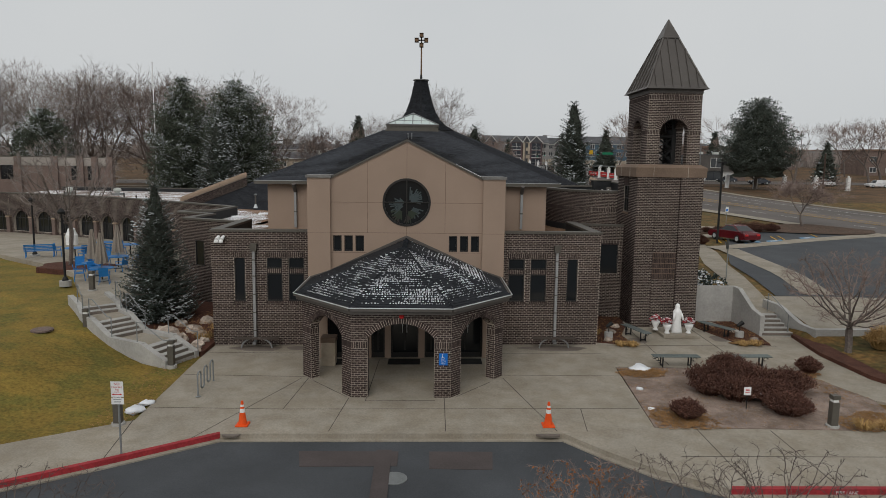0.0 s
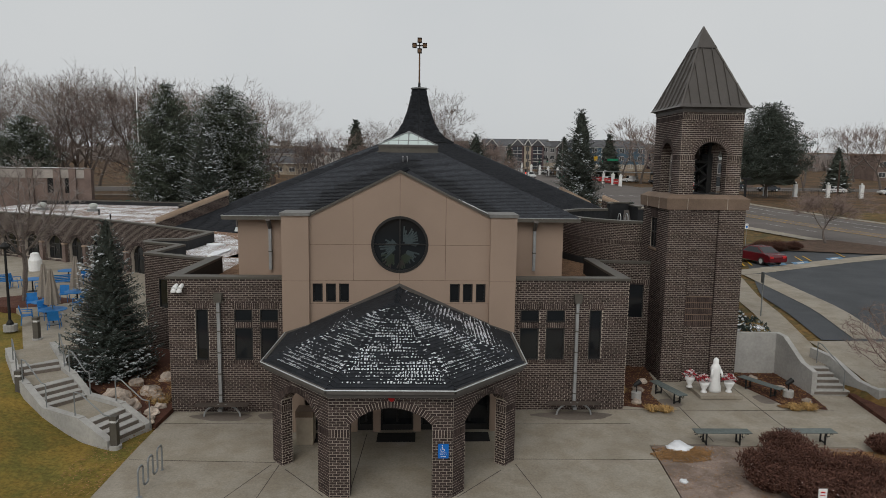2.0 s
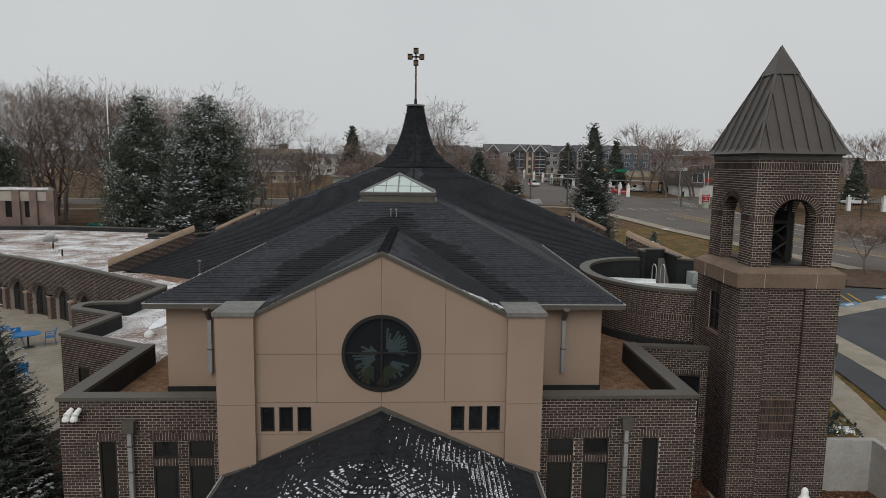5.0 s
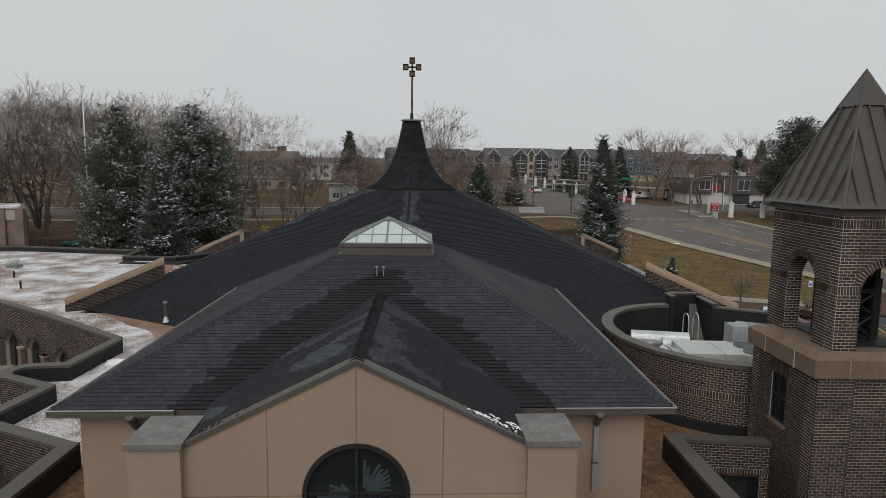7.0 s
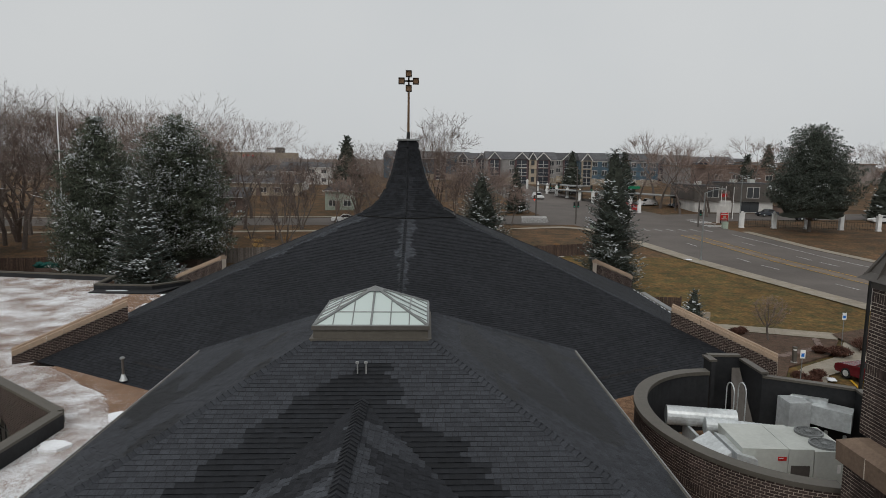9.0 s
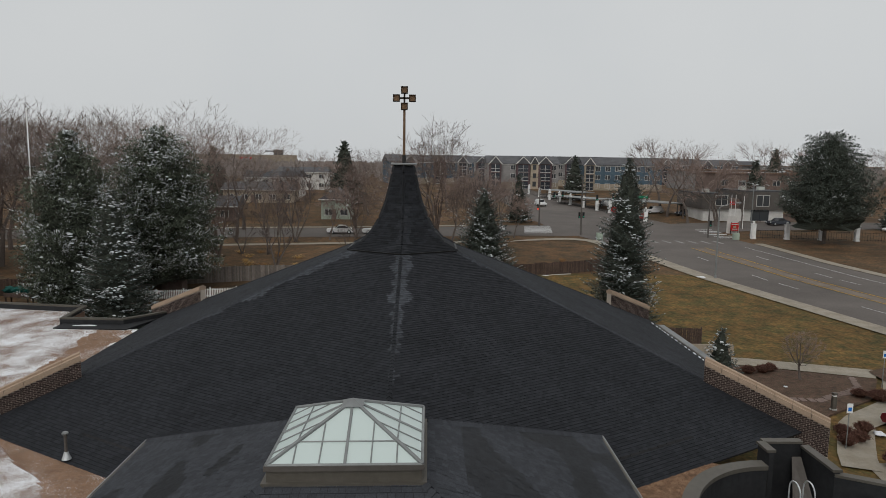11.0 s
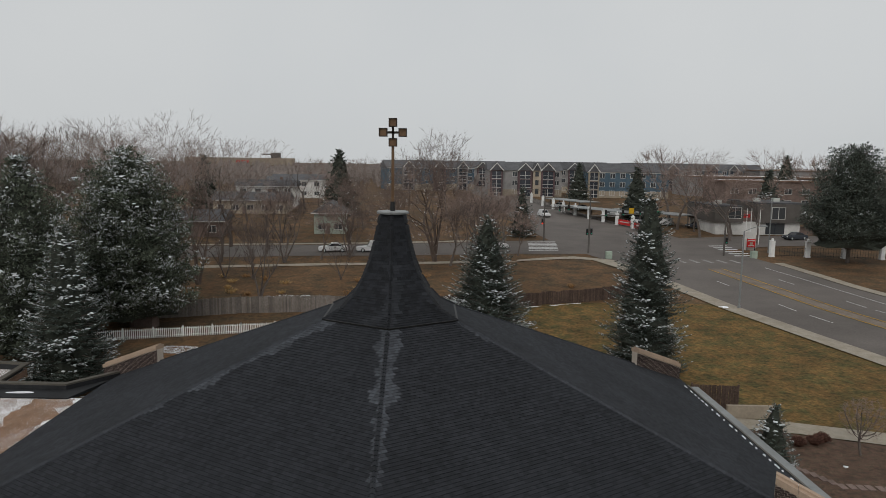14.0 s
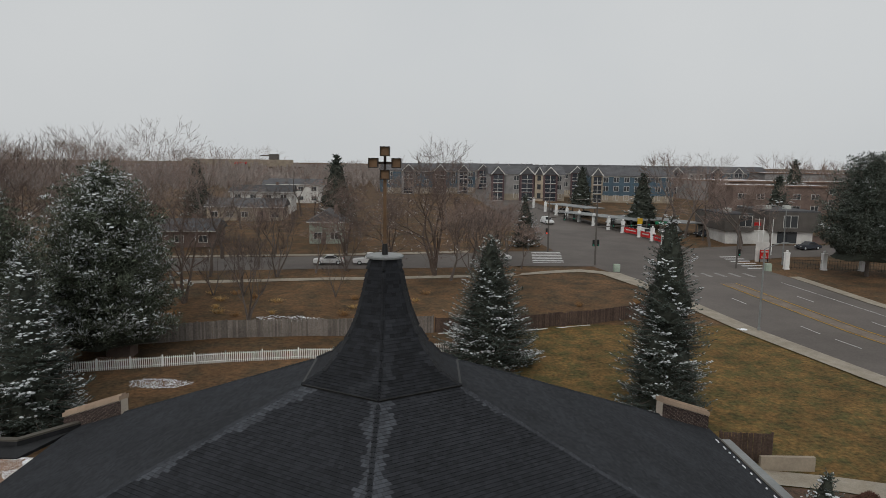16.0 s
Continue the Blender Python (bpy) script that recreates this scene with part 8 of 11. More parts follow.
def parasol():
    t = thing("parasol", (0, 0, 0), "closed taupe parasol tied round its pole", "parasol", "parasols")
    part("pole", Geo().cyl((0, 0, 0), (0, 0, 2.6), .025, None, 8), M["greymetal"], t)
    g = Geo()
    rn = random.Random(4)
    n = 16
    prof = [(.06, 2.58), (.12, 2.2), (.2, 1.7), (.26, 1.25), (.3, .95)]
    for r, z in prof:
        for i in range(n):
            rr_ = r * (1.18 if i % 2 else .78)
            g.v.append((rr_ * math.cos(2 * math.pi * i / n), rr_ * math.sin(2 * math.pi * i / n), z + (.05 if i % 2 else 0)))
    for j in range(len(prof) - 1):
        for i in range(n):
            g.f.append((j * n + i, j * n + (i + 1) % n, (j + 1) * n + (i + 1) % n, (j + 1) * n + i)[::-1])
            g.m.append(0)
    part("canopy", g, M["umbrella"], t)
    part("base", Geo().lathe([(.28, 0), (.28, .05), (.05, .09)], n=14), M["greymetal"], t)
    return t
T0 = put(round_table(), -18.8, 37.3, CZ_)
for x, y in ((-17.5, 35.6), (-23.0, 43.4), (-18.6, 39.9), (-20.4, 45.6), (-22.6, 46.6)):
    plant(T0, x, y, CZ_)
P0 = put(parasol(), -17.5, 35.6, CZ_)
P0.location.z += .0
for x, y in ((-18.8, 37.3), (-18.6, 39.9)):
    plant(P0, x, y, CZ_, 20)
C0 = put(cafe_chair(), -20.1, 38.4, CZ_, 30)
for x, y, a in ((-18.7, 35.6, 120), (-18.4, 36.6, 60), (-17.0, 34.8, 200), (-19.7, 40.6, 15), (-19.2, 38.3, 300), (-19.9, 39.6, 80), (-24.6, 44.4, 100), (-22.2, 42.9, 260), (-17.8, 38.6, 250), (-17.6, 40.3, 230), (-21.2, 46.0, 40), (-19.6, 46.2, 300)):
    plant(C0, x, y, CZ_, a)
def park_bench(mat):
    t = thing("garden_bench", (0, 0, 0), "blue slatted metal bench with a back", "bench", "garden benches")
    for i in range(5):
        part("seat_slat", Geo().box(-.9, .9, -.22 + i * .09, -.15 + i * .09, .42, .45), M[mat], t)
    for i in range(4):
        z = .52 + i * .1
        part("back_slat", Geo().box(-.9, .9, .24 + i * .025, .27 + i * .025, z, z + .07), M[mat], t)
    for sx in (-.8, .8):
        part("leg", Geo().tube([(sx, -.2, 0), (sx, -.2, .42), (sx, .22, .42), (sx, .36, .9)], .025, 6).cyl((sx, .22, .42), (sx, .3, 0), .025, None, 6), M[mat], t)
    return t
G0 = put(park_bench("blue"), -25.6, 44.0, CZ_, -155)
plant(G0, -22.0, 44.2, CZ_, -150)
bin_ = thing("litter_bin", (-27.0, 50.6, CZ_), "white tapered litter bin on the terrace", "litter bin")
part("bin_body", Geo().lathe([(.42, 0), (.42, .75), (.36, .85), (.28, 1.05)], (-27.0, 50.6, CZ_), 16), M["white"], bin_)
part("bin_lid", Geo().lathe([(.29, 1.05), (.26, 1.2), (.15, 1.27)], (-27.0, 50.6, CZ_), 16), M["white"], bin_)
for x, y in ((-19.2, 35.1), (-26.3, 44.6)):
    l = thing("garden_lamp", (x, y, 1.35), "black lamp post on a concrete foot beside the lawn", "street lamp", "garden lamps")
    part("footing", Geo().cyl((x, y, 1.2), (x, y, 1.5), .3, None, 14), M["conc_wall"], l)
    part("pole", Geo().cyl((x, y, 1.5), (x, y, 5.0), .065, .05, 10), M["black"], l)
    part("base_plate", Geo().lathe([(.16, 1.5), (.14, 1.6), (.07, 1.72)], (x, y, 0), 12), M["black"], l)
    part("lantern", Geo().lathe([(.05, 5.0), (.18, 5.05), (.2, 5.15), (.08, 5.3), (.02, 5.34)], (x, y, 0), 12), M["black"], l)
def bollard(x, y, z, h=1.05):
    t = thing("bollard_light", (x, y, z), "square grey bollard light on a concrete foot", "bollard", "bollard lights")
    part("footing", Geo().cyl((x, y, z - .2), (x, y, z + .07), .2, None, 14), M["conc_wall"], t)
    part("post", Geo().box(x - .11, x + .11, y - .11, y + .11, z + .07, z + h - .22), M["cap"], t)
    part("lens", Geo().box(x - .085, x + .085, y - .085, y + .085, z + h - .22, z + h - .13), M["white"], t)
    part("head", Geo().box(x - .115, x + .115, y - .115, y + .115, z + h - .13, z + h), M["cap"], t)
bollard(-10.0, 25.45, .03)
bollard(-14.55, 28.05, .55)
bollard(-16.7, 32.9, CZ_, 1.0)
bollard(-9.55, 19.95, .0)
bollard(12.95, 20.0, .01)
single("drain_cover", Geo().lathe([(.42, 0), (.42, .06), (.36, .09)], (-15.6, 26.6, land(-15.6, 26.6)), 20), M["rustbrick"], "rusty round utility cover in the lawn", "utility cover")
mh = thing("manhole", (-.85, 16.9, -.18), "round ribbed iron manhole cover in the drive", "manhole cover")
part("rim", Geo().lathe([(.36, -.2), (.36, -.142), (.3, -.141)], (-.85, 16.9, -.02), 24), M["greymetal"], mh)
g = Geo()
for i in range(9):
    s = -.24 + i * .06
    hw_ = math.sqrt(max(0, .29 ** 2 - s * s))
    g.box(-.85 + s - .018, -.85 + s + .018, 16.9 - hw_, 16.9 + hw_, -.17, -.152)
part("ribs", g, M["greymetal"], mh)

# bike rack, cones, signs
rack = thing("bike_rack", (-7.9, 22.95, 0), "wavy grey steel bike rack", "bike rack")
pts = []
for i in range(5):
    y = 22.3 + i * .33
    top = i % 2 == 0
    if i == 0:
        pts += [(-7.9, y, 0)]
    seq = [(-7.9, y, .75), (-7.9, y + .08, .83), (-7.9, y + .25, .83), (-7.9, y + .33, .75)] if top else [(-7.9, y, .25), (-7.9, y + .08, .17), (-7.9, y + .25, .17), (-7.9, y + .33, .25)]
    pts += seq
pts.append((-7.9, 22.3 + 5 * .33, 0))
part("tube", Geo().tube(pts, .028, 8), M["greymetal"], rack)
for y in (22.3, 22.3 + 5 * .33):
    part("flange", Geo().lathe([(.09, 0), (.09, .012), (.03, .02)], (-7.9, y, 0), 12), M["greymetal"], rack)
def cone(x, y):
    t = thing("traffic_cone", (x, y, 0), "orange traffic cone with white bands on wet concrete", "traffic cone", "traffic cones")
    part("base", Geo().box(x - .19, x + .19, y - .19, y + .19, .003, .04), M["orange"], t)
    pr = lambda z: lerp(.14, .035, z / .78)
    for nm, z0, z1, m in (("body", .04, .42, "orange"), ("band", .42, .54, "white"), ("neck", .54, .6, "orange"), ("band", .6, .67, "white"), ("tip", .67, .78, "orange")):
        part(nm, Geo().lathe([(pr(z0), z0), (pr(z1), z1)], (x, y, 0), 16), M[m], t)
cone(-5.72, 19.95)
cone(3.85, 20.0)
def text_part(body, size, x, y, z, mat, parent, nm="lettering", turn=0):
    c = bpy.data.curves.new(nm, "FONT")
    c.body, c.size, c.align_x, c.align_y, c.extrude = body, size, "CENTER", "CENTER", .001
    ob = new(nm, c)
    dg = bpy.context.evaluated_depsgraph_get()
    me = bpy.data.meshes.new_from_object(ob.evaluated_get(dg))
    bpy.data.objects.remove(ob)
    bpy.data.curves.remove(c)
    me.materials.clear()
    me.materials.append(mat)
    ob = new(nm, me)
    ob.parent = parent
    ob.matrix_parent_inverse = Matrix.Translation(-parent.location) if parent.data is None else Matrix()
    ob.matrix_basis = pose(x, y, z, 90, 0, turn)
    return ob
sg_ = thing("no_parking_sign", (-8.55, 17.9, 0), "white no parking sign with red letters on a thin post", "sign")
part("post", Geo().cyl((-8.55, 17.93, -.05), (-8.55, 17.93, 1.9), .03, None, 8), M["greymetal"], sg_)
part("sign_plate", Geo().box(-8.72, -8.38, 17.87, 17.885, 1.68, 2.12), M["white"], sg_)
part("lower_plate", Geo().box(-8.72, -8.38, 17.87, 17.885, 1.47, 1.655), M["white"], sg_)
for s, sz, z in (("NO", .1, 2.05), ("PARKING", .07, 1.955), ("FIRE", .055, 1.88), ("LANE", .055, 1.82)):
    text_part(s, sz, -8.55, 17.868, z, M["red"], sg_)
part("arrow", Geo().box(-8.65, -8.45, 17.866, 17.869, 1.745, 1.765).add([(-8.69, 17.867, 1.755), (-8.64, 17.867, 1.73), (-8.64, 17.867, 1.78)], [(0, 1, 2)]).add([(-8.41, 17.867, 1.755), (-8.46, 17.867, 1.73), (-8.46, 17.867, 1.78)], [(0, 2, 1)]), M["red"], sg_)
part("bar", Geo().box(-8.66, -8.44, 17.866, 17.869, 1.6, 1.615).box(-8.64, -8.46, 17.866, 17.869, 1.55, 1.56).box(-8.64, -8.46, 17.866, 17.869, 1.51, 1.52), M["greymetal"], sg_)
ac = thing("access_sign", (.6, 22.3, 1.25), "blue wheelchair access sign on the brick pier", "sign")
part("sign_plate", Geo().box(.42, .72, 22.33, 22.345, 1.0, 1.42), M["signblue"], ac)
wc = Geo()
wc.cyl((.545, 22.325, 1.375), (.545, 22.329, 1.375), .018, None, 10)
wc.box(.53, .55, 22.325, 22.329, 1.27, 1.35).box(.53, .60, 22.325, 22.329, 1.262, 1.28).box(.59, .605, 22.325, 22.329, 1.215, 1.27)
for i in range(14):
    a0, a1 = radians(150 + i * 15), radians(163 + i * 15)
    wc.add([(.55 + r * math.cos(a), 22.327, 1.25 + r * math.sin(a)) for r, a in ((.048, a0), (.048, a1), (.06, a1), (.06, a0))], [(0, 1, 2, 3)])
part("wheelchair_symbol", wc, M["white"], ac)
text_part("ACCESSIBLE", .036, .57, 22.326, 1.16, M["white"], ac)
text_part("ENTRANCE", .036, .57, 22.326, 1.115, M["white"], ac)
part("arrow", Geo().box(.5, .62, 22.325, 22.329, 1.045, 1.06).add([(.62, 22.327, 1.035), (.66, 22.327, 1.052), (.62, 22.327, 1.07)], [(0, 1, 2)]), M["white"], ac)
al = thing("fire_bell", (AXIS + .05, 22.3, 2.7), "small round red alarm bell over the arch", "alarm bell")
part("gong", Geo().cyl((AXIS + .05, 22.34, 2.72), (AXIS + .05, 22.28, 2.72), .09, .06, 14), M["red"], al)
bs = thing("bed_sign", (10.86, 21.44, 0), "small white sign in the shrub bed", "sign")
part("post", Geo().cyl((10.86, 21.45, 0), (10.86, 21.45, .55), .015, None, 6), M["black"], bs)
part("sign_plate", Geo().box(10.74, 10.98, 21.43, 21.445, .5, .78), M["white"], bs)
part("bar", Geo().box(10.8, 10.92, 21.426, 21.43, .66, .7).box(10.79, 10.93, 21.426, 21.43, .58, .6), M["red"], bs)
tk = thing("litter_cabinet", (-3.9, 26.0, 0), "tan square litter cabinet under the porch", "litter bin")
part("cabinet_body", Geo().box(-4.2, -3.65, 25.7, 26.25, 0, .95), M["siding_tan"], tk)
part("hood", Geo().box(-4.22, -3.63, 25.68, 26.27, .95, 1.15), M["stonebrown"], tk)
fl_ = thing("flood_light", (-8.95, 28.4, 4.6), "pair of white floodlights on the brick wall", "floodlight")
for i in range(2):
    x = -9.0 + i * .2
    part("housing", Geo().lathe([(.02, .1), (.08, .07), (.1, 0), (.09, -.03)], (x, 28.2, 4.5), 12), M["white"], fl_)
    part("lamp_head", Geo().cyl((x + .06, 28.4, 4.72), (x + .02, 28.18, 4.6), .06, .09, 10), M["white"], fl_)

# benches without backs
def steel_bench(lx, label, style):
    t = thing("plain_bench", (0, 0, 0), label, "bench", "plain benches")
    for i in range(5):
        part("seat_slat", Geo().box(-lx / 2, lx / 2, -.2 + i * .083, -.13 + i * .083, .43, .455), M["benchtop"], t)
    if style == "scroll":
        for sx in (-lx * .3, lx * .3):
            part("leg", Geo().box(sx - .02, sx + .02, -.16, -.11, 0, .43).box(sx - .02, sx + .02, .11, .16, 0, .43).box(sx - .02, sx + .02, -.11, .11, .05, .09), M["black"], t)
        for s in (-1, 1):
            g = Geo()
            for cxx, czz, rr_ in ((lx * .3 + .2, .3, .07), (lx * .3 + .33, .37, .05), (lx * .3 + .1, .2, .05)):
                p2 = [(s * (cxx + rr_ * math.cos(a)), 0, czz + rr_ * math.sin(a)) for a in [2 * math.pi * i / 12 for i in range(11)]]
                g.tube(p2, .012, 5)
            part("scroll", g, M["black"], t)
    else:
        for s in (-1, 1):
            p2 = [(s * (.1 + .55 * math.sin(a)), 0, .43 * math.cos(a)) for a in [math.pi / 2 * i / 6 for i in range(7)]]
            part("arched_leg", Geo().tube(p2, .035, 7), M["pipe_galv"], t)
    return t
M["benchtop"] = material("grey_green_slats", (.12, .14, .135), .6, var=.2, scale=10)
b0 = put(steel_bench(1.9, "grey slatted steel bench with scrolled ends", "scroll"), 10.1, 25.95, 0)
plant(b0, 13.05, 26.0, 0, 1)
plant(b0, 9.75, 30.1, 0, -72)
plant(b0, 13.85, 30.8, 0, -62)
M["benchtop"] = material("dark_brown_slats", (.075, .06, .05), .7, var=.2, scale=10)
b1 = put(steel_bench(1.9, "dark bench on arched steel legs by the brick wall", "arch"), -7.35, 28.05, 0, 1.7)
plant(b1, 5.6, 28.4, 0, 1.7)

# statue group
ped = single("statue_plinth", Geo().box(11.05, 12.75, 30.0, 31.35, 0, .14), M["concrete"], "low concrete plinth under the statue", "plinth")
stg = Geo()
prof = [(.27, 0), (.26, .1), (.21, .4), (.18, .7), (.2, .88), (.21, .98), (.175, 1.07), (.12, 1.14), (.108, 1.2), (.11, 1.28), (.085, 1.36), (.02, 1.41)]
stg.lathe(prof, (11.85, 30.6, .14), 20)
stg.v = [(11.85 + (x - 11.85) * (1 + .1 * math.sin(9 * math.atan2(y - 30.6, x - 11.85)) * (z < 1.0)), 30.6 + (y - 30.6) * .8, z) for x, y, z in stg.v]
stg.cyl((11.68, 30.5, 1.08), (11.62, 30.42, .78), .05, .045, 8).cyl((12.02, 30.5, 1.08), (12.08, 30.42, .78), .05, .045, 8)
single("white_statue", stg, M["statue"], "white stone robed figure on a low plinth", "statue", smooth=True)
M["petalred"] = material("red_petals", (.3, .02, .03), .8, var=.3, island=.4)
M["petalwhite"] = material("white_petals", (.6, .55, .55), .8, var=.2, island=.3)
for i, (x, y) in enumerate(((11.35, 30.45), (11.0, 31.05), (12.4, 30.5))):
    u_ = thing("flower_urn", (x, y, .14), "white urn of red and white artificial flowers", "flower urn", "flower urns")
    part("urn", Geo().lathe([(.13, 0), (.12, .05), (.07, .1), (.17, .3), (.21, .42), (.19, .44)], (x, y, .14), 16), M["statue"], u_, smooth=True)
    rn = random.Random(600 + i)
    for nm, mt, k in (("red_flowers", "petalred", 70), ("white_flowers", "petalwhite", 60)):
        g = Geo()
        for j in range(k):
            a, d = rn.uniform(0, 6.28), rn.uniform(0, .27)
            c = Vector((x + d * math.cos(a), y + d * math.sin(a), .6 + .22 * (1 - (d / .3) ** 2) + rn.uniform(-.05, .07)))
            for q in range(3):
                e1 = Vector((rn.uniform(-1, 1), rn.uniform(-1, 1), rn.uniform(-.3, .8))).normalized() * .05
                e2 = e1.orthogonal().normalized() * .03
                g.add([c, c + e1 * .6 + e2, c + e1 * 1.3, c + e1 * .6 - e2], [(0, 1, 2, 3)])
        part(nm, g, M[mt], u_)
for x, y in ((8.45, 30.0), (14.75, 30.3)):
    s_ = thing("spot_light", (x, y, 0), "black spotlight on a concrete stub", "spotlight", "spotlights")
    part("stub", Geo().cyl((x, y, 0), (x, y, .3), .2, None, 14), M["conc_wall"], s_)
    part("stem", Geo().cyl((x, y, .3), (x, y, .55), .025, None, 6), M["black"], s_)
    part("lamp_head", Geo().cyl((x - .12, y, .55), (x + .15, y + .05, .72), .07, .11, 10), M["black"], s_)

# retaining walls and steps on the right
rw = thing("retaining_wall", (15.7, 32, 0), "grey cast concrete retaining wall with sloping ends", "retaining wall", kind="structure")
part("back_wall", Geo().box(13.35, 15.95, 33.3, 33.55, -.2, 1.85), M["conc_wall"], rw)
part("side_wall", Geo().slab([(0, -.2), (2.75, -.2), (2.75, .95), (1.9, 1.1), (.5, 1.85), (0, 1.85)], (15.72, 33.3), (.04, -1), (1, .04), 0, .22), M["conc_wall"], rw)
part("cheek_wall", Geo().slab([(0, -.2), (3.9, -.2), (3.9, .55), (2.8, .6), (1.2, 1.15), (0, 1.2)], (17.3, 33.3), (.14, -.99), (.99, .14), 0, .25), M["conc_wall"], rw)
part("low_wall", Geo().obox((17.85, 29.4), (1, .02), (0, 1), 26, .3, -.2, .58), M["conc_wall"], rw)
st2 = thing("plaza_steps", (16.6, 31.2, 0), "five concrete steps between retaining walls", "steps", kind="structure")
for i in range(5):
    part("step", Geo().box(15.95, 17.45 - .03 * i, 30.55 + i * .33, 32.3 if i == 4 else 30.55 + (i + 1) * .33 + .02, -.2, .14 * (i + 1)), M["conc_wall"], st2)
# risers in a darker concrete than the treads
for i in range(5):
    part("riser", Geo().box(15.97, 17.43 - .03 * i, 30.542 + i * .33, 30.556 + i * .33, .14 * i, .14 * (i + 1) - .022), M["concrete_dark"], st2)
part("handrail", Geo().tube([(17.2, 30.6, .1), (17.2, 30.6, 1.0), (17.15, 32.2, 1.65), (17.15, 32.5, 1.65), (17.15, 32.5, .7)], .02, 6), M["greymetal"], st2)
ribbon("upper_walk", [(16.0, 32.2), (17.2, 36), (19.1, 45), (21.0, 51), (22, 56)], [(17.6, 32.2), (18.5, 35.5), (20.7, 45), (22.6, 51), (23.6, 56)], M["concrete"], "concrete walk above the retaining wall", "pavement", lift=.05, step=1.0)
ribbon("upper_forecourt", [(17.9, 29.75), (18.4, 33.0), (18.5, 35.5)], [(40, 29.75), (40, 33.0), (40, 35.5)], M["concrete"], "concrete apron above the low wall", "pavement", lift=.05, step=1.0)
gb = random.Random(9)
g = Geo()
for i in range(700):
    x, y = gb.uniform(13.5, 15.7), gb.uniform(33.7, 37.5)
    z = 1.78 + .35 * noise.noise(Vector((x, y, 0)))
    e1 = Vector((gb.uniform(-1, 1), gb.uniform(-1, 1), gb.uniform(0, .7))).normalized() * .16
    e2 = e1.orthogonal().normalized() * .06
    c = Vector((x, y, z + gb.uniform(0, .2)))
    g.add([c, c + e1 * .6 + e2, c + e1 * 1.3, c + e1 * .6 - e2], [(0, 1, 2, 3)])
single("ground_juniper", g, M["juniper"], "low juniper bank under patchy snow", "shrub", kind="stuff")

# car park on the right
ribbon("car_park", [(19.2, 35.6), (20.9, 45), (23.4, 51), (26.3, 58), (33.6, 66)], [(70, 33), (62, 42), (52, 50), (46, 60), (42, 66)], M["asphalt"], "dark asphalt car park", "car park", lift=.06, step=1.5)
ribbon("gutter_band", [(23.3, 52.4), (22.12, 42.0), (20.9, 35.8)], [(25.1, 52.9), (23.85, 42.15), (22.6, 35.8)], M["concrete"], "pale concrete gutter across the car park", "gutter", lift=.085, step=1.0)
ribbon("island_kerb", [(31, 66.5), (36, 65), (41.5, 63.5), (45, 65.5)], [(31.5, 70), (37, 72.5), (43, 75), (46.5, 68)], M["mulch_dark"], "mulched island with a concrete rim", "planting bed", lift=.16, step=1.5)
ribbon("stall_apron", [(23.2, 52.4), (25.4, 53.3), (35.5, 58.9), (44, 63.0)], [(22.9, 54.2), (24.9, 55.0), (34.9, 60.6), (43.2, 64.8)], M["concrete"], "pale concrete strip along the parking bays", "gutter", lift=.088, step=1.0)
for x, y in ((25.2, 56.3), (26.0, 56.7), (31.45, 58.9), (32.4, 59.4), (36.9, 62.0)):
    ribbon("stall_line", [(x, y), (x + .95, y + 3.1)], [(x + .13, y), (x + 1.08, y + 3.1)], M["yellow"], "yellow parking stall line", "road marking", lift=.1, group="stall lines", step=1.0)
for x, y in ((29.9, 57.4), (34.4, 60.1), (27.3, 56.2)):
    ribbon("stall_mark", [(x, y), (x + 1.9, y + 1.0)], [(x + .3, y + 1.1), (x + 2.2, y + 2.1)], M["signpaint"], "blue painted square of an accessible bay", "road marking", lift=.1, group="stall marks", step=1.0)
    ribbon("stall_symbol", [(x + .55, y + .5), (x + 1.35, y + .92)], [(x + .7, y + 1.0), (x + 1.5, y + 1.42)], M["roadwhite"], "worn white symbol on blue paint", "road marking", lift=.106, group="stall symbols", step=1.0)


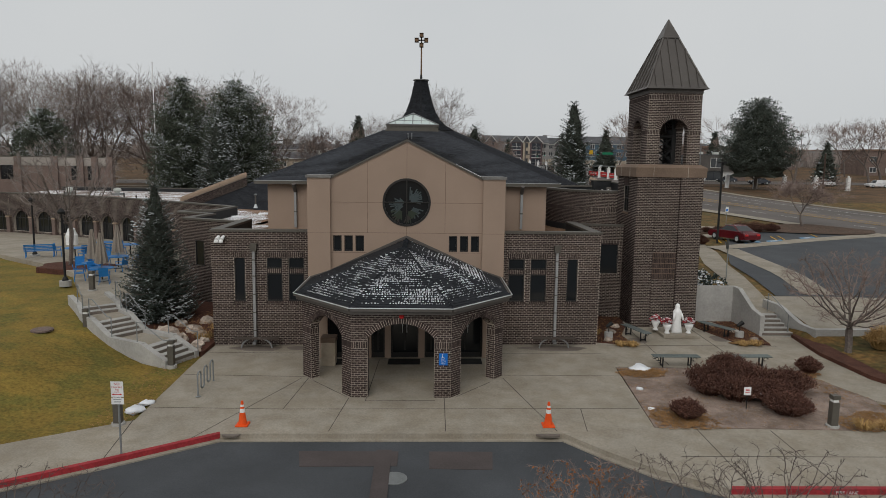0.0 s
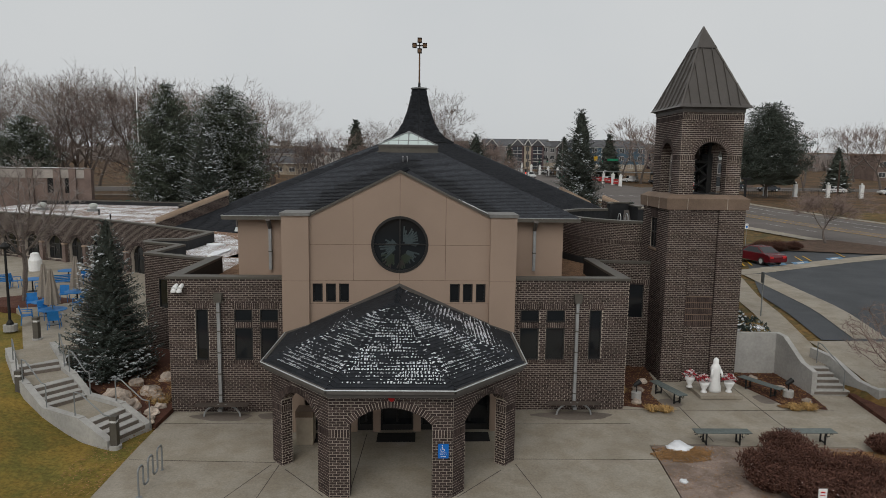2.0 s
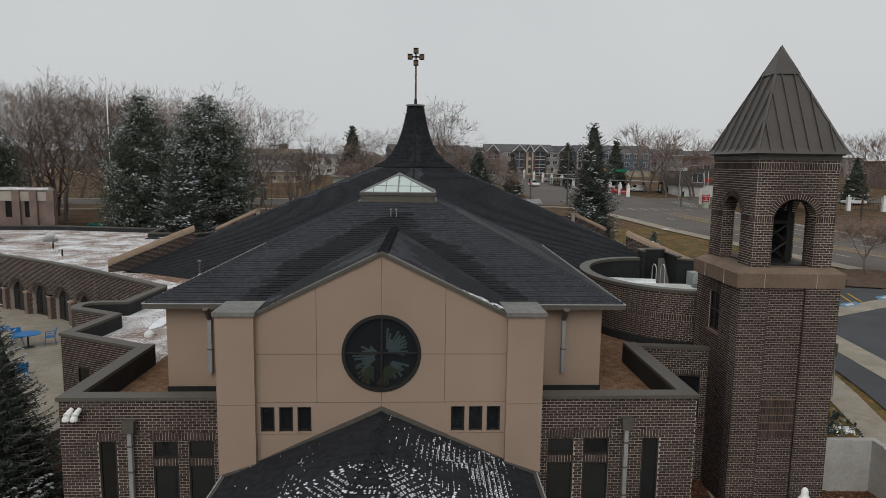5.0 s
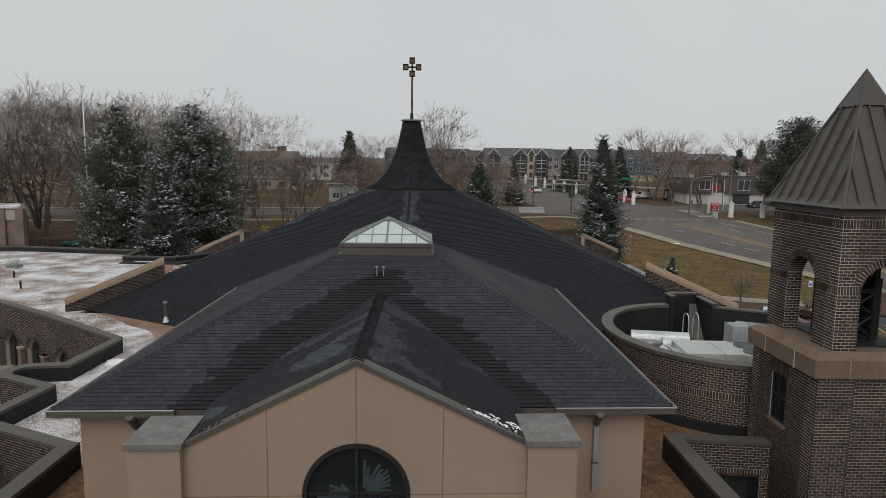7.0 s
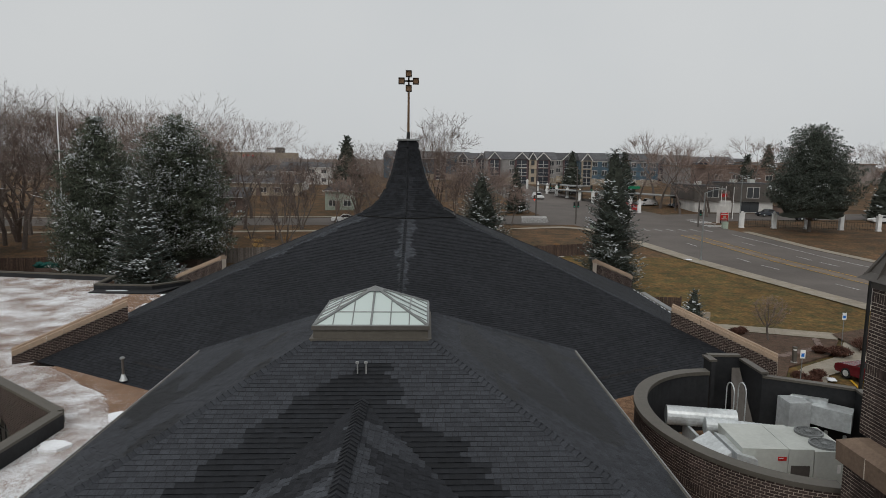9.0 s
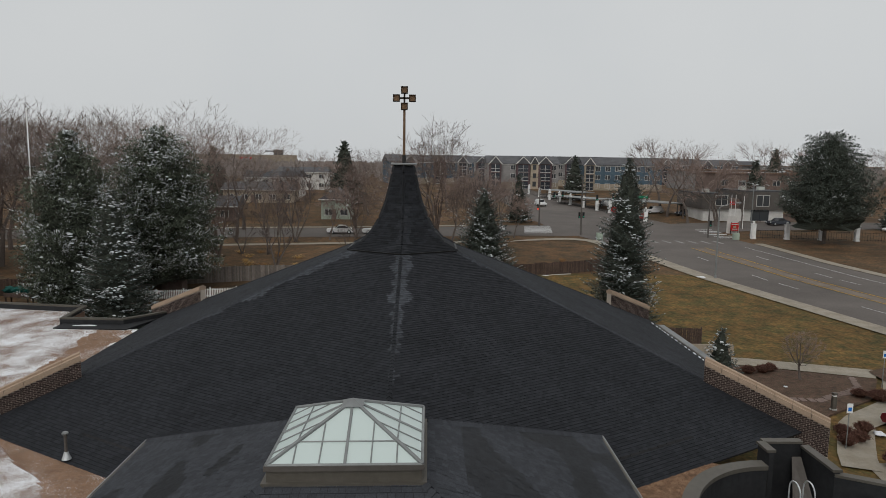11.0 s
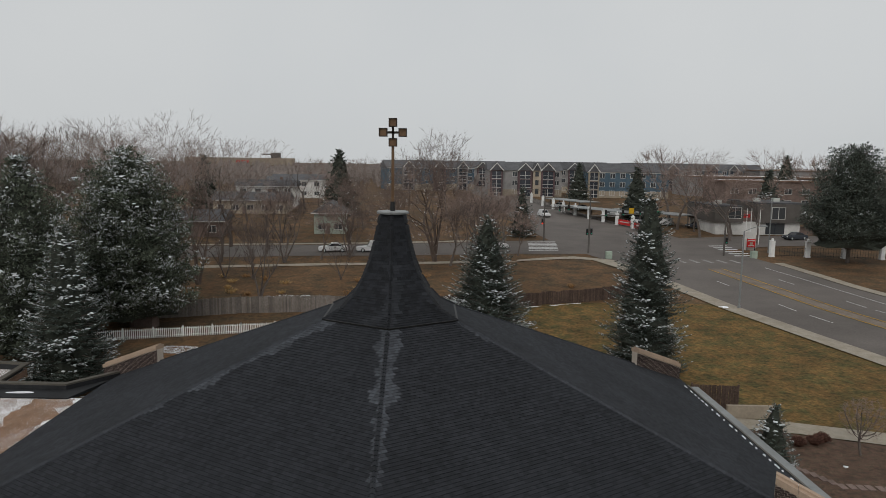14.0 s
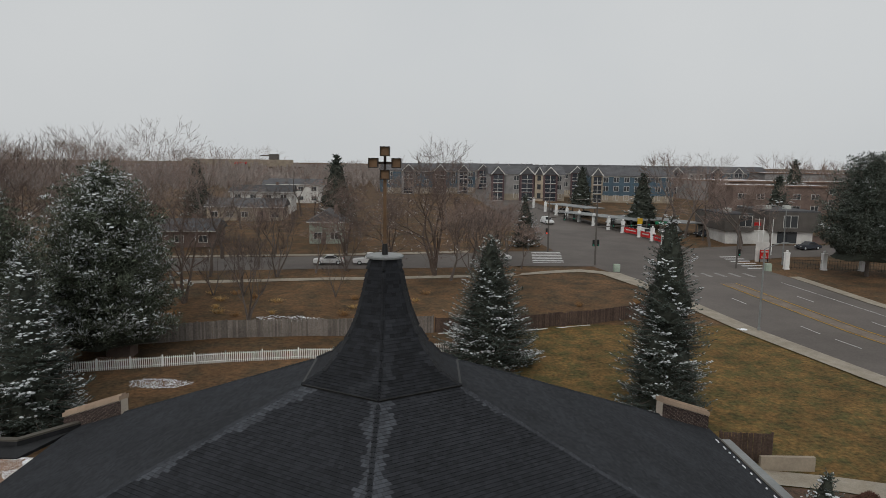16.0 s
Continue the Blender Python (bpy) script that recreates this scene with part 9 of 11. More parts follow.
def car(name, mat, label, L=4.6, W=1.8, H=1.42, suv=False, truck=False):
    t = thing(name, (0, 0, 0), label, "car", "cars")
    h = L / 2
    low = [(-h, .45), (-h + .05, .72), (-h + .25, .82), (-h * .45, .9), (h * .48, .93), (h - .2, .88), (h, .7), (h, .42), (h - .15, .28), (-h + .15, .28)]
    cab = [(-h * .42, .88), (-h * .1, H), (h * .32, H), (h * .72, .92)] if not suv else [(-h * .4, .9), (-h * .15, H + .22), (h * .78, H + .2), (h * .92, .92)]
    if truck:
        cab = [(-h * .35, .95), (-h * .15, H + .3), (h * .2, H + .3), (h * .28, .95)]

    def loft(poly, w0, w1, zs_, ze):
        g = Geo()
        n = len(poly)
        f = lambda z: lerp(w0, w1, min(1, max(0, (z - zs_) / (ze - zs_))))
        for s in (-1, 1):
            g.v += [(x, s * f(z), z) for x, z in poly]
        g.f = [tuple(range(n)), tuple(range(n, 2 * n))[::-1]] + [(i, n + i, n + (i + 1) % n, (i + 1) % n) for i in range(n)]
        g.m = [0] * len(g.f)
        return g
    body = part("body", loft(low, W / 2, W / 2 - .04, .3, .9), mat, t)
    part("cabin", loft(cab, W / 2 - .06, W / 2 - .26, .9, H), mat, t)
    g = Geo()
    hh = max(z for _, z in cab)
    f = lambda z: lerp(W / 2 - .06, W / 2 - .26, (z - .9) / (H - .9)) + .008
    xa, xb, xc, xd = [p[0] for p in cab]
    zt, zb = hh - .07, .96
    for s in (-1, 1):
        g.add([(xa + .22, s * f(zb), zb), (xd - .22, s * f(zb), zb), (xc - .02, s * f(zt), zt), (xb + .04, s * f(zt), zt)], [(0, 1, 2, 3) if s < 0 else (3, 2, 1, 0)])
    part("side_glass", g, M["glass"], t)
    for (x0, z0), (x1, z1), nm, o in ((cab[0], cab[1], "windscreen", -.012), (cab[3], cab[2], "rear_window", .012)):
        p0, p1 = (lerp(x0, x1, .12) + o, lerp(z0, z1, .12)), (lerp(x0, x1, .9) + o, lerp(z0, z1, .9))
        w0, w1 = W / 2 - .16, W / 2 - .3
        part(nm, Geo().add([(p0[0], -w0, p0[1] + .012), (p0[0], w0, p0[1] + .012), (p1[0], w1, p1[1] + .012), (p1[0], -w1, p1[1] + .012)], [(0, 1, 2, 3)]), M["glass"], t)
    for sx in (-h * .62, h * .62):
        for sy in (-1, 1):
            wh = part("tyre", Geo().cyl((sx, sy * (W / 2 - .2), .32), (sx, sy * (W / 2 + .01), .32), .32, None, 18), M["tyre"], t)
            part("rim", Geo().cyl((sx, sy * (W / 2 - .05), .32), (sx, sy * (W / 2 + .02), .32), .2, None, 12), M["galv"], wh)
    for sy in (-1, 1):
        part("tail_light", Geo().box(h - .07, h + .012, sy * .62 - .16, sy * .62 + .16, .62, .78), M["red"], t)
        part("head_light", Geo().box(-h - .008, -h + .15, sy * .6 - .17, sy * .6 + .17, .58, .7), M["white"], t)
    part("bumper", Geo().box(h - .1, h + .05, -W / 2 + .1, W / 2 - .1, .32, .5), mat, t)
    return t
red_car = put(car("parked_saloon", M["carred"], "dark red saloon parked in a marked bay"), 27.4, 58.7, land(27.4, 58.7) + .07, -74)
lpx = thing("car_park_lamp", (25.2, 57.0, 1.2), "tall dark lamp post at the edge of the car park", "street lamp")
part("pole", Geo().box(25.13, 25.27, 56.93, 57.07, 1.1, 8.2), M["black"], lpx)
part("lamp_head", Geo().box(24.9, 25.5, 56.8, 57.2, 8.2, 8.35), M["black"], lpx)
lp2 = thing("utility_pole", (70, 117, 2.6), "weathered wooden utility pole beyond the street", "utility pole")
part("pole", Geo().cyl((70, 117, 2.4), (70, 117, 10.4), .17, .13, 8), M["fencedark"], lp2)
part("cap", Geo().cyl((70, 117, 10.4), (70, 117, 10.5), .15, .1, 8), M["greymetal"], lp2)
for x, y in ((22.0, 57.5), (30.4, 67.0)):
    z = land(x, y)
    s_ = thing("parking_sign", (x, y, z), "small blue and white parking sign on a post", "sign", "parking signs")
    part("post", Geo().cyl((x, y, z - .1), (x, y, z + 2.5), .025, None, 6), M["greymetal"], s_)
    part("sign_plate", Geo().box(x - .15, x + .15, y - .04, y - .028, z + 2.0, z + 2.5), M["white"], s_)
    part("bar", Geo().box(x - .09, x + .09, y - .045, y - .041, z + 2.1, z + 2.3), M["signblue"], s_)
ps = thing("parking_sign", (18.2, 39.6, land(18.2, 39.6)), "grey sign seen edge-on on a thin post beside the walk", "sign", "parking signs")
part("post", Geo().cyl((18.2, 39.6, .9), (18.2, 39.6, 3.6), .03, None, 6), M["greymetal"], ps)
part("sign_plate", Geo().box(18.15, 18.165, 39.42, 39.78, 3.0, 3.6), M["greymetal"], ps)
for i, (x, y, r, h_) in enumerate(((31.4, 65.6, 1.2, 1.0), (33.0, 66.0, 1.2, 1.0), (34.8, 66.4, .9, .8), (28.6, 64.4, .9, .6), (23.2, 55.5, .6, .7))):
    shrub(x, y, r, h_, 640 + i, "shrub", "low dark shrub with a little snow", 500, land(x, y) + .1)
# memorial garden by the right parapet
single("memorial_garden", Geo().prism([(17.6, 54), (21.0, 57.5), (23.8, 61.9), (28.45, 64.8), (31.1, 68.5), (23.4, 71.3), (17.8, 72.6)], .6, 1.44), M["mulch_dark"], "memorial garden of bark and brick paths", "planting bed", kind="structure")
gp = thing("garden_path", (22, 58, 1.4), "narrow brick garden path", "path", kind="structure")
pb = Geo()
rn = random.Random(12)
for (ax, ay), (bx, by) in (((20.3, 69.5), (20.9, 67.0)), ((20.9, 67.0), (22.3, 64.6)), ((22.3, 64.6), (24.6, 64.2)), ((24.6, 64.2), (28.6, 66.6)), ((28.6, 66.6), (29.6, 69.0)), ((26.4, 65.4), (29.2, 66.0)), ((20.9, 67.0), (19.0, 66.2))):
    n = int(math.hypot(bx - ax, by - ay) / .4)
    for i in range(n):
        x, y = lerp(ax, bx, i / n) + rn.uniform(-.04, .04), lerp(ay, by, i / n) + rn.uniform(-.04, .04)
        part("paving_stone", Geo().box(x - .18, x + .18, y - .28, y + .28, 1.4, 1.47 + rn.uniform(0, .02)), M["rustbrick"], gp)
ribbon("garden_walk_upper", [(17.8, 72.7), (23.4, 71.4), (31.1, 68.6)], [(17.8, 74.4), (24.2, 73.1), (32.4, 70.4)], M["concrete"], "concrete walk above the garden", "path", lift=.09, step=1.5)
ribbon("garden_walk", [(20.6, 55.6), (21.4, 57.3), (24.1, 61.5), (28.7, 64.5), (31.4, 68.3)], [(22.2, 55.0), (23.0, 56.6), (25.3, 60.2), (30, 63.0), (33, 67.6)], M["concrete"], "concrete walk round the garden", "path", lift=.09, step=1.5)
SM = put(bare("garden_tree", 3.6, .75, 66, "twigred", "small bare garden tree with red-brown twigs", first=.25, base=.16, points=700, twig=.07, twigs=3, fine_r=.0022, grain=0.022), 25.7, 68.3)
bollard(24.6, 62.8, 1.42)
for i, (x, y, r) in enumerate(((19.0, 63.0, .45), (19.5, 62.2, .35), (20.6, 60.6, .35), (21.4, 60.0, .4), (23.9, 66.8, .15), (25.0, 59.3, .3))):
    single("snow_lump", lump(Geo(), (x, y, 1.45), r, 700 + i, .25, rough=.35), M["snow"], "leftover lump of white snow", "snow", "snow lumps", smooth=True)
for i, (x, y) in enumerate(((23.9, 69.8), (24.6, 70.2), (22.8, 69.6), (27.6, 65.0), (22.3, 57.9), (22.9, 59.2), (23.3, 58.4), (24.3, 59.6))):
    shrub(x, y, .5, .5, 720 + i, "shrub", "low garden shrub with a little snow", 260, 1.42)
# saplings along the drive in front
SP1 = put(bare("young_tree", 2.95, 1.3, 81, "twigdark", first=.22, base=.13, points=520, rise=.4, twig=.04, twigs=1, fine_r=.0017, flat=False, grain=0.022, label="young bare street tree beside the drive"), 5.3, 12.3, -.3)
plant(SP1, 7.5, 12.4, -.3, 130, 1.0)
SP2 = put(bare("young_tree", 2.9, 1.0, 82, "twigred", "young tree with clinging rust-brown leaves", first=.25, base=.1, points=520, rise=.55, twig=.05, twigs=2, fine_r=.0015, flat=False, grain=0.022, leaves=900), 3.1, 12.2, -.3)
plant(SP1, -7.3, 11.7, -.3, 220, .95)
plant(SP1, -9.9, 11.7, -.3, 40, 1.0)
BR = put(bare("bed_tree", 4.6, 1.25, 83, "twigred", "low spreading bare tree on red mulch", first=.2, base=.26, points=1000, rise=.3, twig=.055, twigs=4, fine_r=.0018, grain=0.02), 18.2, 27.5, .12)

# ---- on the roofs ----
pu = thing("rooftop_unit", (11.5, 39.8, 4.35), "pale grey packaged air handler with two fans", "air handler")
def tilted(x, y):
    """Plan of the plant: turned a little against the church."""
    a = radians(-3)
    return (11.0 + x * math.cos(a) - y * math.sin(a), 40.45 + x * math.sin(a) + y * math.cos(a))
def tbox(g, x0, x1, y0, y1, z0, z1):
    return g.prism([tilted(x0, y0), tilted(x1, y0), tilted(x1, y1), tilted(x0, y1)], z0, z1)
part("cabinet", tbox(tbox(Geo(), -1.1, .25, -.95, .95, 4.75, 5.85), .27, 1.0, -.95, .95, 4.75, 5.85), M["hvac"], pu)
part("fan_section", tbox(Geo(), 1.02, 2.05, -.95, .95, 4.75, 5.8), M["hvac"], pu)
part("base_rail", tbox(Geo(), -1.1, 2.05, -.9, .9, 4.3, 4.75), M["fascia"], pu)
for y in (-.45, .45):
    c = tilted(1.53, y)
    fn_ = part("fan_ring", Geo().lathe([(.42, 5.8), (.42, 5.87), (.37, 5.87), (.37, 5.82)], (c[0], c[1], 0), 20), M["greymetal"], pu)
    g = Geo()
    for i in range(12):
        a = 2 * math.pi * i / 12
        g.cyl((c[0], c[1], 5.86), (c[0] + .37 * math.cos(a), c[1] + .37 * math.sin(a), 5.86), .008, None, 4)
    for r in (.12, .22, .32):
        g.tube([(c[0] + r * math.cos(a), c[1] + r * math.sin(a), 5.86) for a in [2 * math.pi * i / 16 for i in range(17)]], .007, 4)
    g.lathe([(.08, 5.845), (.08, 5.87), (.02, 5.875)], (c[0], c[1], 0), 10)
    part("grille", g, M["greymetal"], fn_)
    part("fan_well", Geo().lathe([(.36, 5.805), (.36, 5.815), (.02, 5.815)], (c[0], c[1], 0), 16), M["black"], fn_)
part("maker_plate", Geo().prism([tilted(-.05, -.965), tilted(.2, -.965), tilted(.2, -.953), tilted(-.05, -.953)], 5.5, 5.62), M["red"], pu)
part("plate_bar", Geo().prism([tilted(-.03, -.97), tilted(.1, -.97), tilted(.1, -.966), tilted(-.03, -.966)], 5.55, 5.58), M["white"], pu)
part("access_panel", tbox(Geo(), .35, .9, -.965, -.952, 4.95, 5.35), M["fascia"], pu)
part("data_label", tbox(Geo(), 1.7, 1.8, -.965, -.952, 5.15, 5.4), M["white"], pu)
duct1 = thing("spiral_duct", (9.6, 42, 4.4), "long spiral-wound galvanised duct", "duct", "spiral ducts")
def spiral(a, b, r, parent):
    a, b = Vector(a), Vector(b)
    part("pipe", Geo().cyl(a, b, r, None, 20), M["galv"], parent, smooth=False)
    n = int((b - a).length / .12)
    g = Geo()
    d = (b - a).normalized()
    for i in range(n):
        p = a + d * (i * .12)
        g.cyl(p, p + d * .03, r + .01, None, 20)
    part("ribs", g, M["galv"], parent, kind="stuff")
spiral((8.85, 43.1, 5.5), (11.1, 42.65, 5.5), .33, duct1)
duct2 = thing("spiral_duct", (10, 42.6, 4.4), "long spiral-wound galvanised duct", "duct", "spiral ducts")
spiral((9.9, 42.35, 5.42), (12.2, 41.95, 5.3), .27, duct2)
sup = Geo().box(9.5, 9.6, 42.0, 43.2, 4.3, 5.2).box(11.0, 11.1, 41.7, 42.7, 4.3, 5.15)
part("support", sup, M["galv"], duct1)
td = thing("transition_duct", (9.4, 40.3, 4.4), "bent sheet-metal transition duct", "duct")
part("duct_body", Geo().add([(8.7, 39.6, 4.9), (9.6, 39.4, 4.9), (9.6, 41.2, 4.9), (8.7, 41.1, 4.9), (8.8, 39.8, 5.35), (9.5, 39.5, 5.75), (9.5, 41.1, 5.75), (8.8, 40.9, 5.45)], [(3, 2, 1, 0), (4, 5, 6, 7), (0, 1, 5, 4), (1, 2, 6, 5), (2, 3, 7, 6), (3, 0, 4, 7)]), M["galv"], td)
part("duct_end", Geo().add([(9.62, 39.35, 4.8), (10.25, 39.2, 4.8), (10.3, 40.9, 4.8), (9.62, 41.1, 4.8), (9.62, 39.4, 5.75), (10.2, 39.3, 5.6), (10.2, 40.8, 5.6), (9.62, 41.0, 5.75)], [(3, 2, 1, 0), (4, 5, 6, 7), (0, 1, 5, 4), (1, 2, 6, 5), (2, 3, 7, 6), (3, 0, 4, 7)]), M["galv"], td)
part("leg", Geo().box(9.0, 9.1, 39.8, 39.9, 4.3, 5.0).box(9.0, 9.1, 40.8, 40.9, 4.3, 5.0), M["galv"], td)
bd = thing("box_duct", (13.6, 43, 4.4), "square galvanised duct with an upturned end", "duct")
part("riser", Geo().box(12.85, 13.6, 42.5, 43.3, 4.9, 6.15), M["galv"], bd)
part("lower_box", Geo().box(12.9, 13.55, 42.55, 43.25, 4.4, 4.88), M["greymetal"], bd)
part("run", Geo().prism([(13.6, 42.7), (14.2, 43.0), (14.95, 42.3), (14.5, 41.7), (13.9, 42.3)], 5.4, 6.05), M["galv"], bd)
part("cross_piece", Geo().prism([(13.3, 43.3), (13.9, 43.6), (14.5, 43.0), (14.2, 42.6)], 5.5, 6.18), M["galv"], bd)
part("leg", Geo().box(14.5, 14.58, 42.0, 42.08, 4.3, 5.2).box(14.1, 14.18, 42.4, 42.48, 4.3, 5.2), M["galv"], bd)
b2 = thing("small_condenser", (13.9, 40.6, 4.35), "small grey condenser box", "condenser")
part("cabinet", Geo().box(13.5, 14.3, 40.2, 41.0, 4.4, 5.3), M["hvac"], b2)
part("top_panel", Geo().box(13.55, 14.25, 40.25, 40.95, 5.3, 5.33), M["greymetal"], b2)
lad = thing("roof_ladder", (11.9, 45.0, 4.4), "pair of hooped steel ladder rails over the screen", "ladder")
for x in (11.5, 11.93):
    p2 = [(x, 43.7, 4.4), (x, 43.7, 6.05)] + [(x, 43.7 + .3 * (1 - math.cos(a)), 6.05 + .3 * math.sin(a)) for a in [math.pi * i / 8 for i in range(1, 9)]] + [(x, 44.3, 5.2)]
    part("rail", Geo().tube(p2, .022, 6), M["galv"], lad)
fs = Geo().plate([(11.7, 44.2, 4.5), (12.5, 43.95, 4.5), (12.5, 45.5, 6.45), (12.2, 45.5, 6.45)], .02)
single("metal_valley", fs, M["fascia"], "leaning dull metal sheet behind the screen", "flashing")
vt = thing("vent_pipe", (-12.8, 49.5, 4.5), "dark vent pipe with a cap on the shingles", "vent pipe")
part("boot", Geo().lathe([(.17, 4.42), (.1, 4.6), (.075, 4.7)], (-12.8, 49.5, 0), 12), M["galv"], vt)
part("pipe", Geo().cyl((-12.8, 49.5, 4.6), (-12.8, 49.5, 5.4), .055, None, 12), M["fascia"], vt)
part("cap", Geo().lathe([(.1, 5.38), (.12, 5.43), (.08, 5.48)], (-12.8, 49.5, 0), 14), M["greymetal"], vt)
vt2 = thing("roof_vent_stack", (-.55, 42.04, 8.6), "short bright metal vent stack with a cup-shaped cap", "vent")
part("pipe", Geo().cyl((-.55, 42.04, 8.3), (-.55, 42.04, 9.3), .075, None, 12), M["galv"], vt2)
part("cap", Geo().lathe([(.07, 9.22), (.1, 9.26), (.135, 9.36), (.14, 9.41), (.11, 9.44), (.02, 9.45)], (-.55, 42.04, 0), 16), M["galv"], vt2)
for i, (x, y, s) in enumerate(((-30.9, 66.8, 1.15), (-35.9, 67.4, 1.15))):
    v = thing("roof_fan", (x, y, 4.3), "white mushroom roof fan on a square kerb", "roof fan", "roof fans")
    part("kerb", Geo().box(x - .35 * s, x + .35 * s, y - .35 * s, y + .35 * s, 4.28, 4.5), M["greymetal"], v)
    part("hood", Geo().lathe([(.2 * s, 4.5), (.24 * s, 4.6), (.33 * s, 4.75), (.3 * s, 4.95), (.1 * s, 5.02)], (x, y, 0), 16), M["hvac"], v)
for i, (x, y) in enumerate(((-28.3, 62.5), (-25.5, 58.6))):
    v = thing("roof_pipe", (x, y, 4.3), "thin black plumbing vent on the flat roof", "vent pipe", "roof pipes")
    part("pipe", Geo().cyl((x, y, 4.25), (x, y, 4.75), .06, None, 8), M["black"], v)
# raised membrane kerb at the back of the flat roof, and its rim
fr_rim = thing("flat_roof_rim", (-30, 70, 4.2), "dark metal rim round the flat roof", "roof rim", kind="structure")
coping("rim_cap", fr_rim, [(-18.2, 73.0), (-20.2, 70.6), (-24.2, 70.8), (-24.6, 74.4), (-36, 76.2), (-41, 75.6)], 4.62, w=.35, lining=.38, mat="cap")
part("well_floor", Geo().prism([(-18.3, 72.6), (-20.3, 70.3), (-24.2, 70.4), (-24.2, 69.2), (-19.3, 69.0)], 4.2, 4.36), M["membrane"], fr_rim)
single("snow_strip", Geo().prism(blob_poly(-22.4, 69.85, .8, .14, 5), 4.3, 4.38), M["snow"], "strip of snow against the roof rim", "snow")
for i, (cx, cy, a, b) in enumerate(((-10.9, 39.6, .3, 1.6), (-12.2, 42.9, .5, .45), (-11.2, 45.6, .4, .5))):
    single("roof_snow", Geo().prism(blob_poly(cx, cy, a, b, 20 + i), 4.25, 4.37), M["snow"], "patch of white snow on the ballast", "snow", "roof snow")
dome = thing("roof_drain", (-10.6, 38.3, 4.3), "white dome over a roof drain", "roof drain")
part("dome", Geo().lathe([(.2, 4.3), (.19, 4.42), (.1, 4.52), (.02, 4.54)], (-10.6, 37.2, 0), 14), M["white"], dome)
gs, rq = Geo(), random.Random(12)
for _ in range(150):
    u_ = rq.random()
    x, y = 1.2 + 1.05 * u_, 28.52 + 0.05 * round(rq.uniform(0, 7)) * (0.5 + u_)
    if noise.noise(Vector((x * 5, y * 6, 1))) < -0.05:
        continue
    z = GAZ + 0.075 - (x - AXIS) * (GAZ + 0.03 - SPZ) / (2.45 - AXIS)
    w_ = rq.uniform(.02, .06)
    gs.add([kk(x + w_ * a, y + w_ * b, z + c - w_ * a * .47) for a, b, c in ((-1, -.4, 0), (.2, -.7, 0), (1, .3, 0), (-.3, .7, 0), (0, 0, .018))], [(0, 1, 4), (1, 2, 4), (2, 3, 4), (3, 0, 4)])
single("gable_snow", gs, M["snow"], "broken scraps of snow on the gable roof", "snow", kind="stuff")
# long gutter along the right eave of the nave
eg_ = thing("nave_gutter", (15.5, 63, 4.3), "flat grey metal gutter along the nave eave", "gutter")
part("trough", Geo().obox((NX + 17.72, 54.2), (0, 1), (1, 0), 17.4, .55, 3.9, 4.32), M["greymetal"], eg_)
part("inner_edge", Geo().obox((NX + 17.6, 54.2), (0, 1), (1, 0), 17.4, .1, 4.1, 4.42), M["fascia"], eg_)
rn = random.Random(31)
g = Geo()
y = 55.0
while y < 71:
    l = rn.uniform(.08, .4)
    g.obox((NX + 17.1, y), (0, 1), (1, 0), l, .05, 4.62, 4.67)
    y += l + rn.uniform(.2, .6)
single("eave_snow", g, M["snow"], "broken line of snow along the eave", "snow", kind="stuff")
for s in (-1, 1):
    a_, b_ = (hexpt(RE, 0), hexpt(RE, s))
    g = Geo()
    p0, p1 = Vector((NX + s * 7, 0, 0)), None
    m0 = a_.lerp(b_, .32)
    m1 = a_.lerp(b_, .72)
    up_ = (hexpt(RB, 0).lerp(hexpt(RB, s), .5) - a_.lerp(b_, .5)).normalized()
    ridge_caps(g, m0 + up_ * 1.3 + Vector((0, 0, .0)), m1 + up_ * 1.3, w=.05, step=.5)
    part("course_batten", g, M["under"], nave)

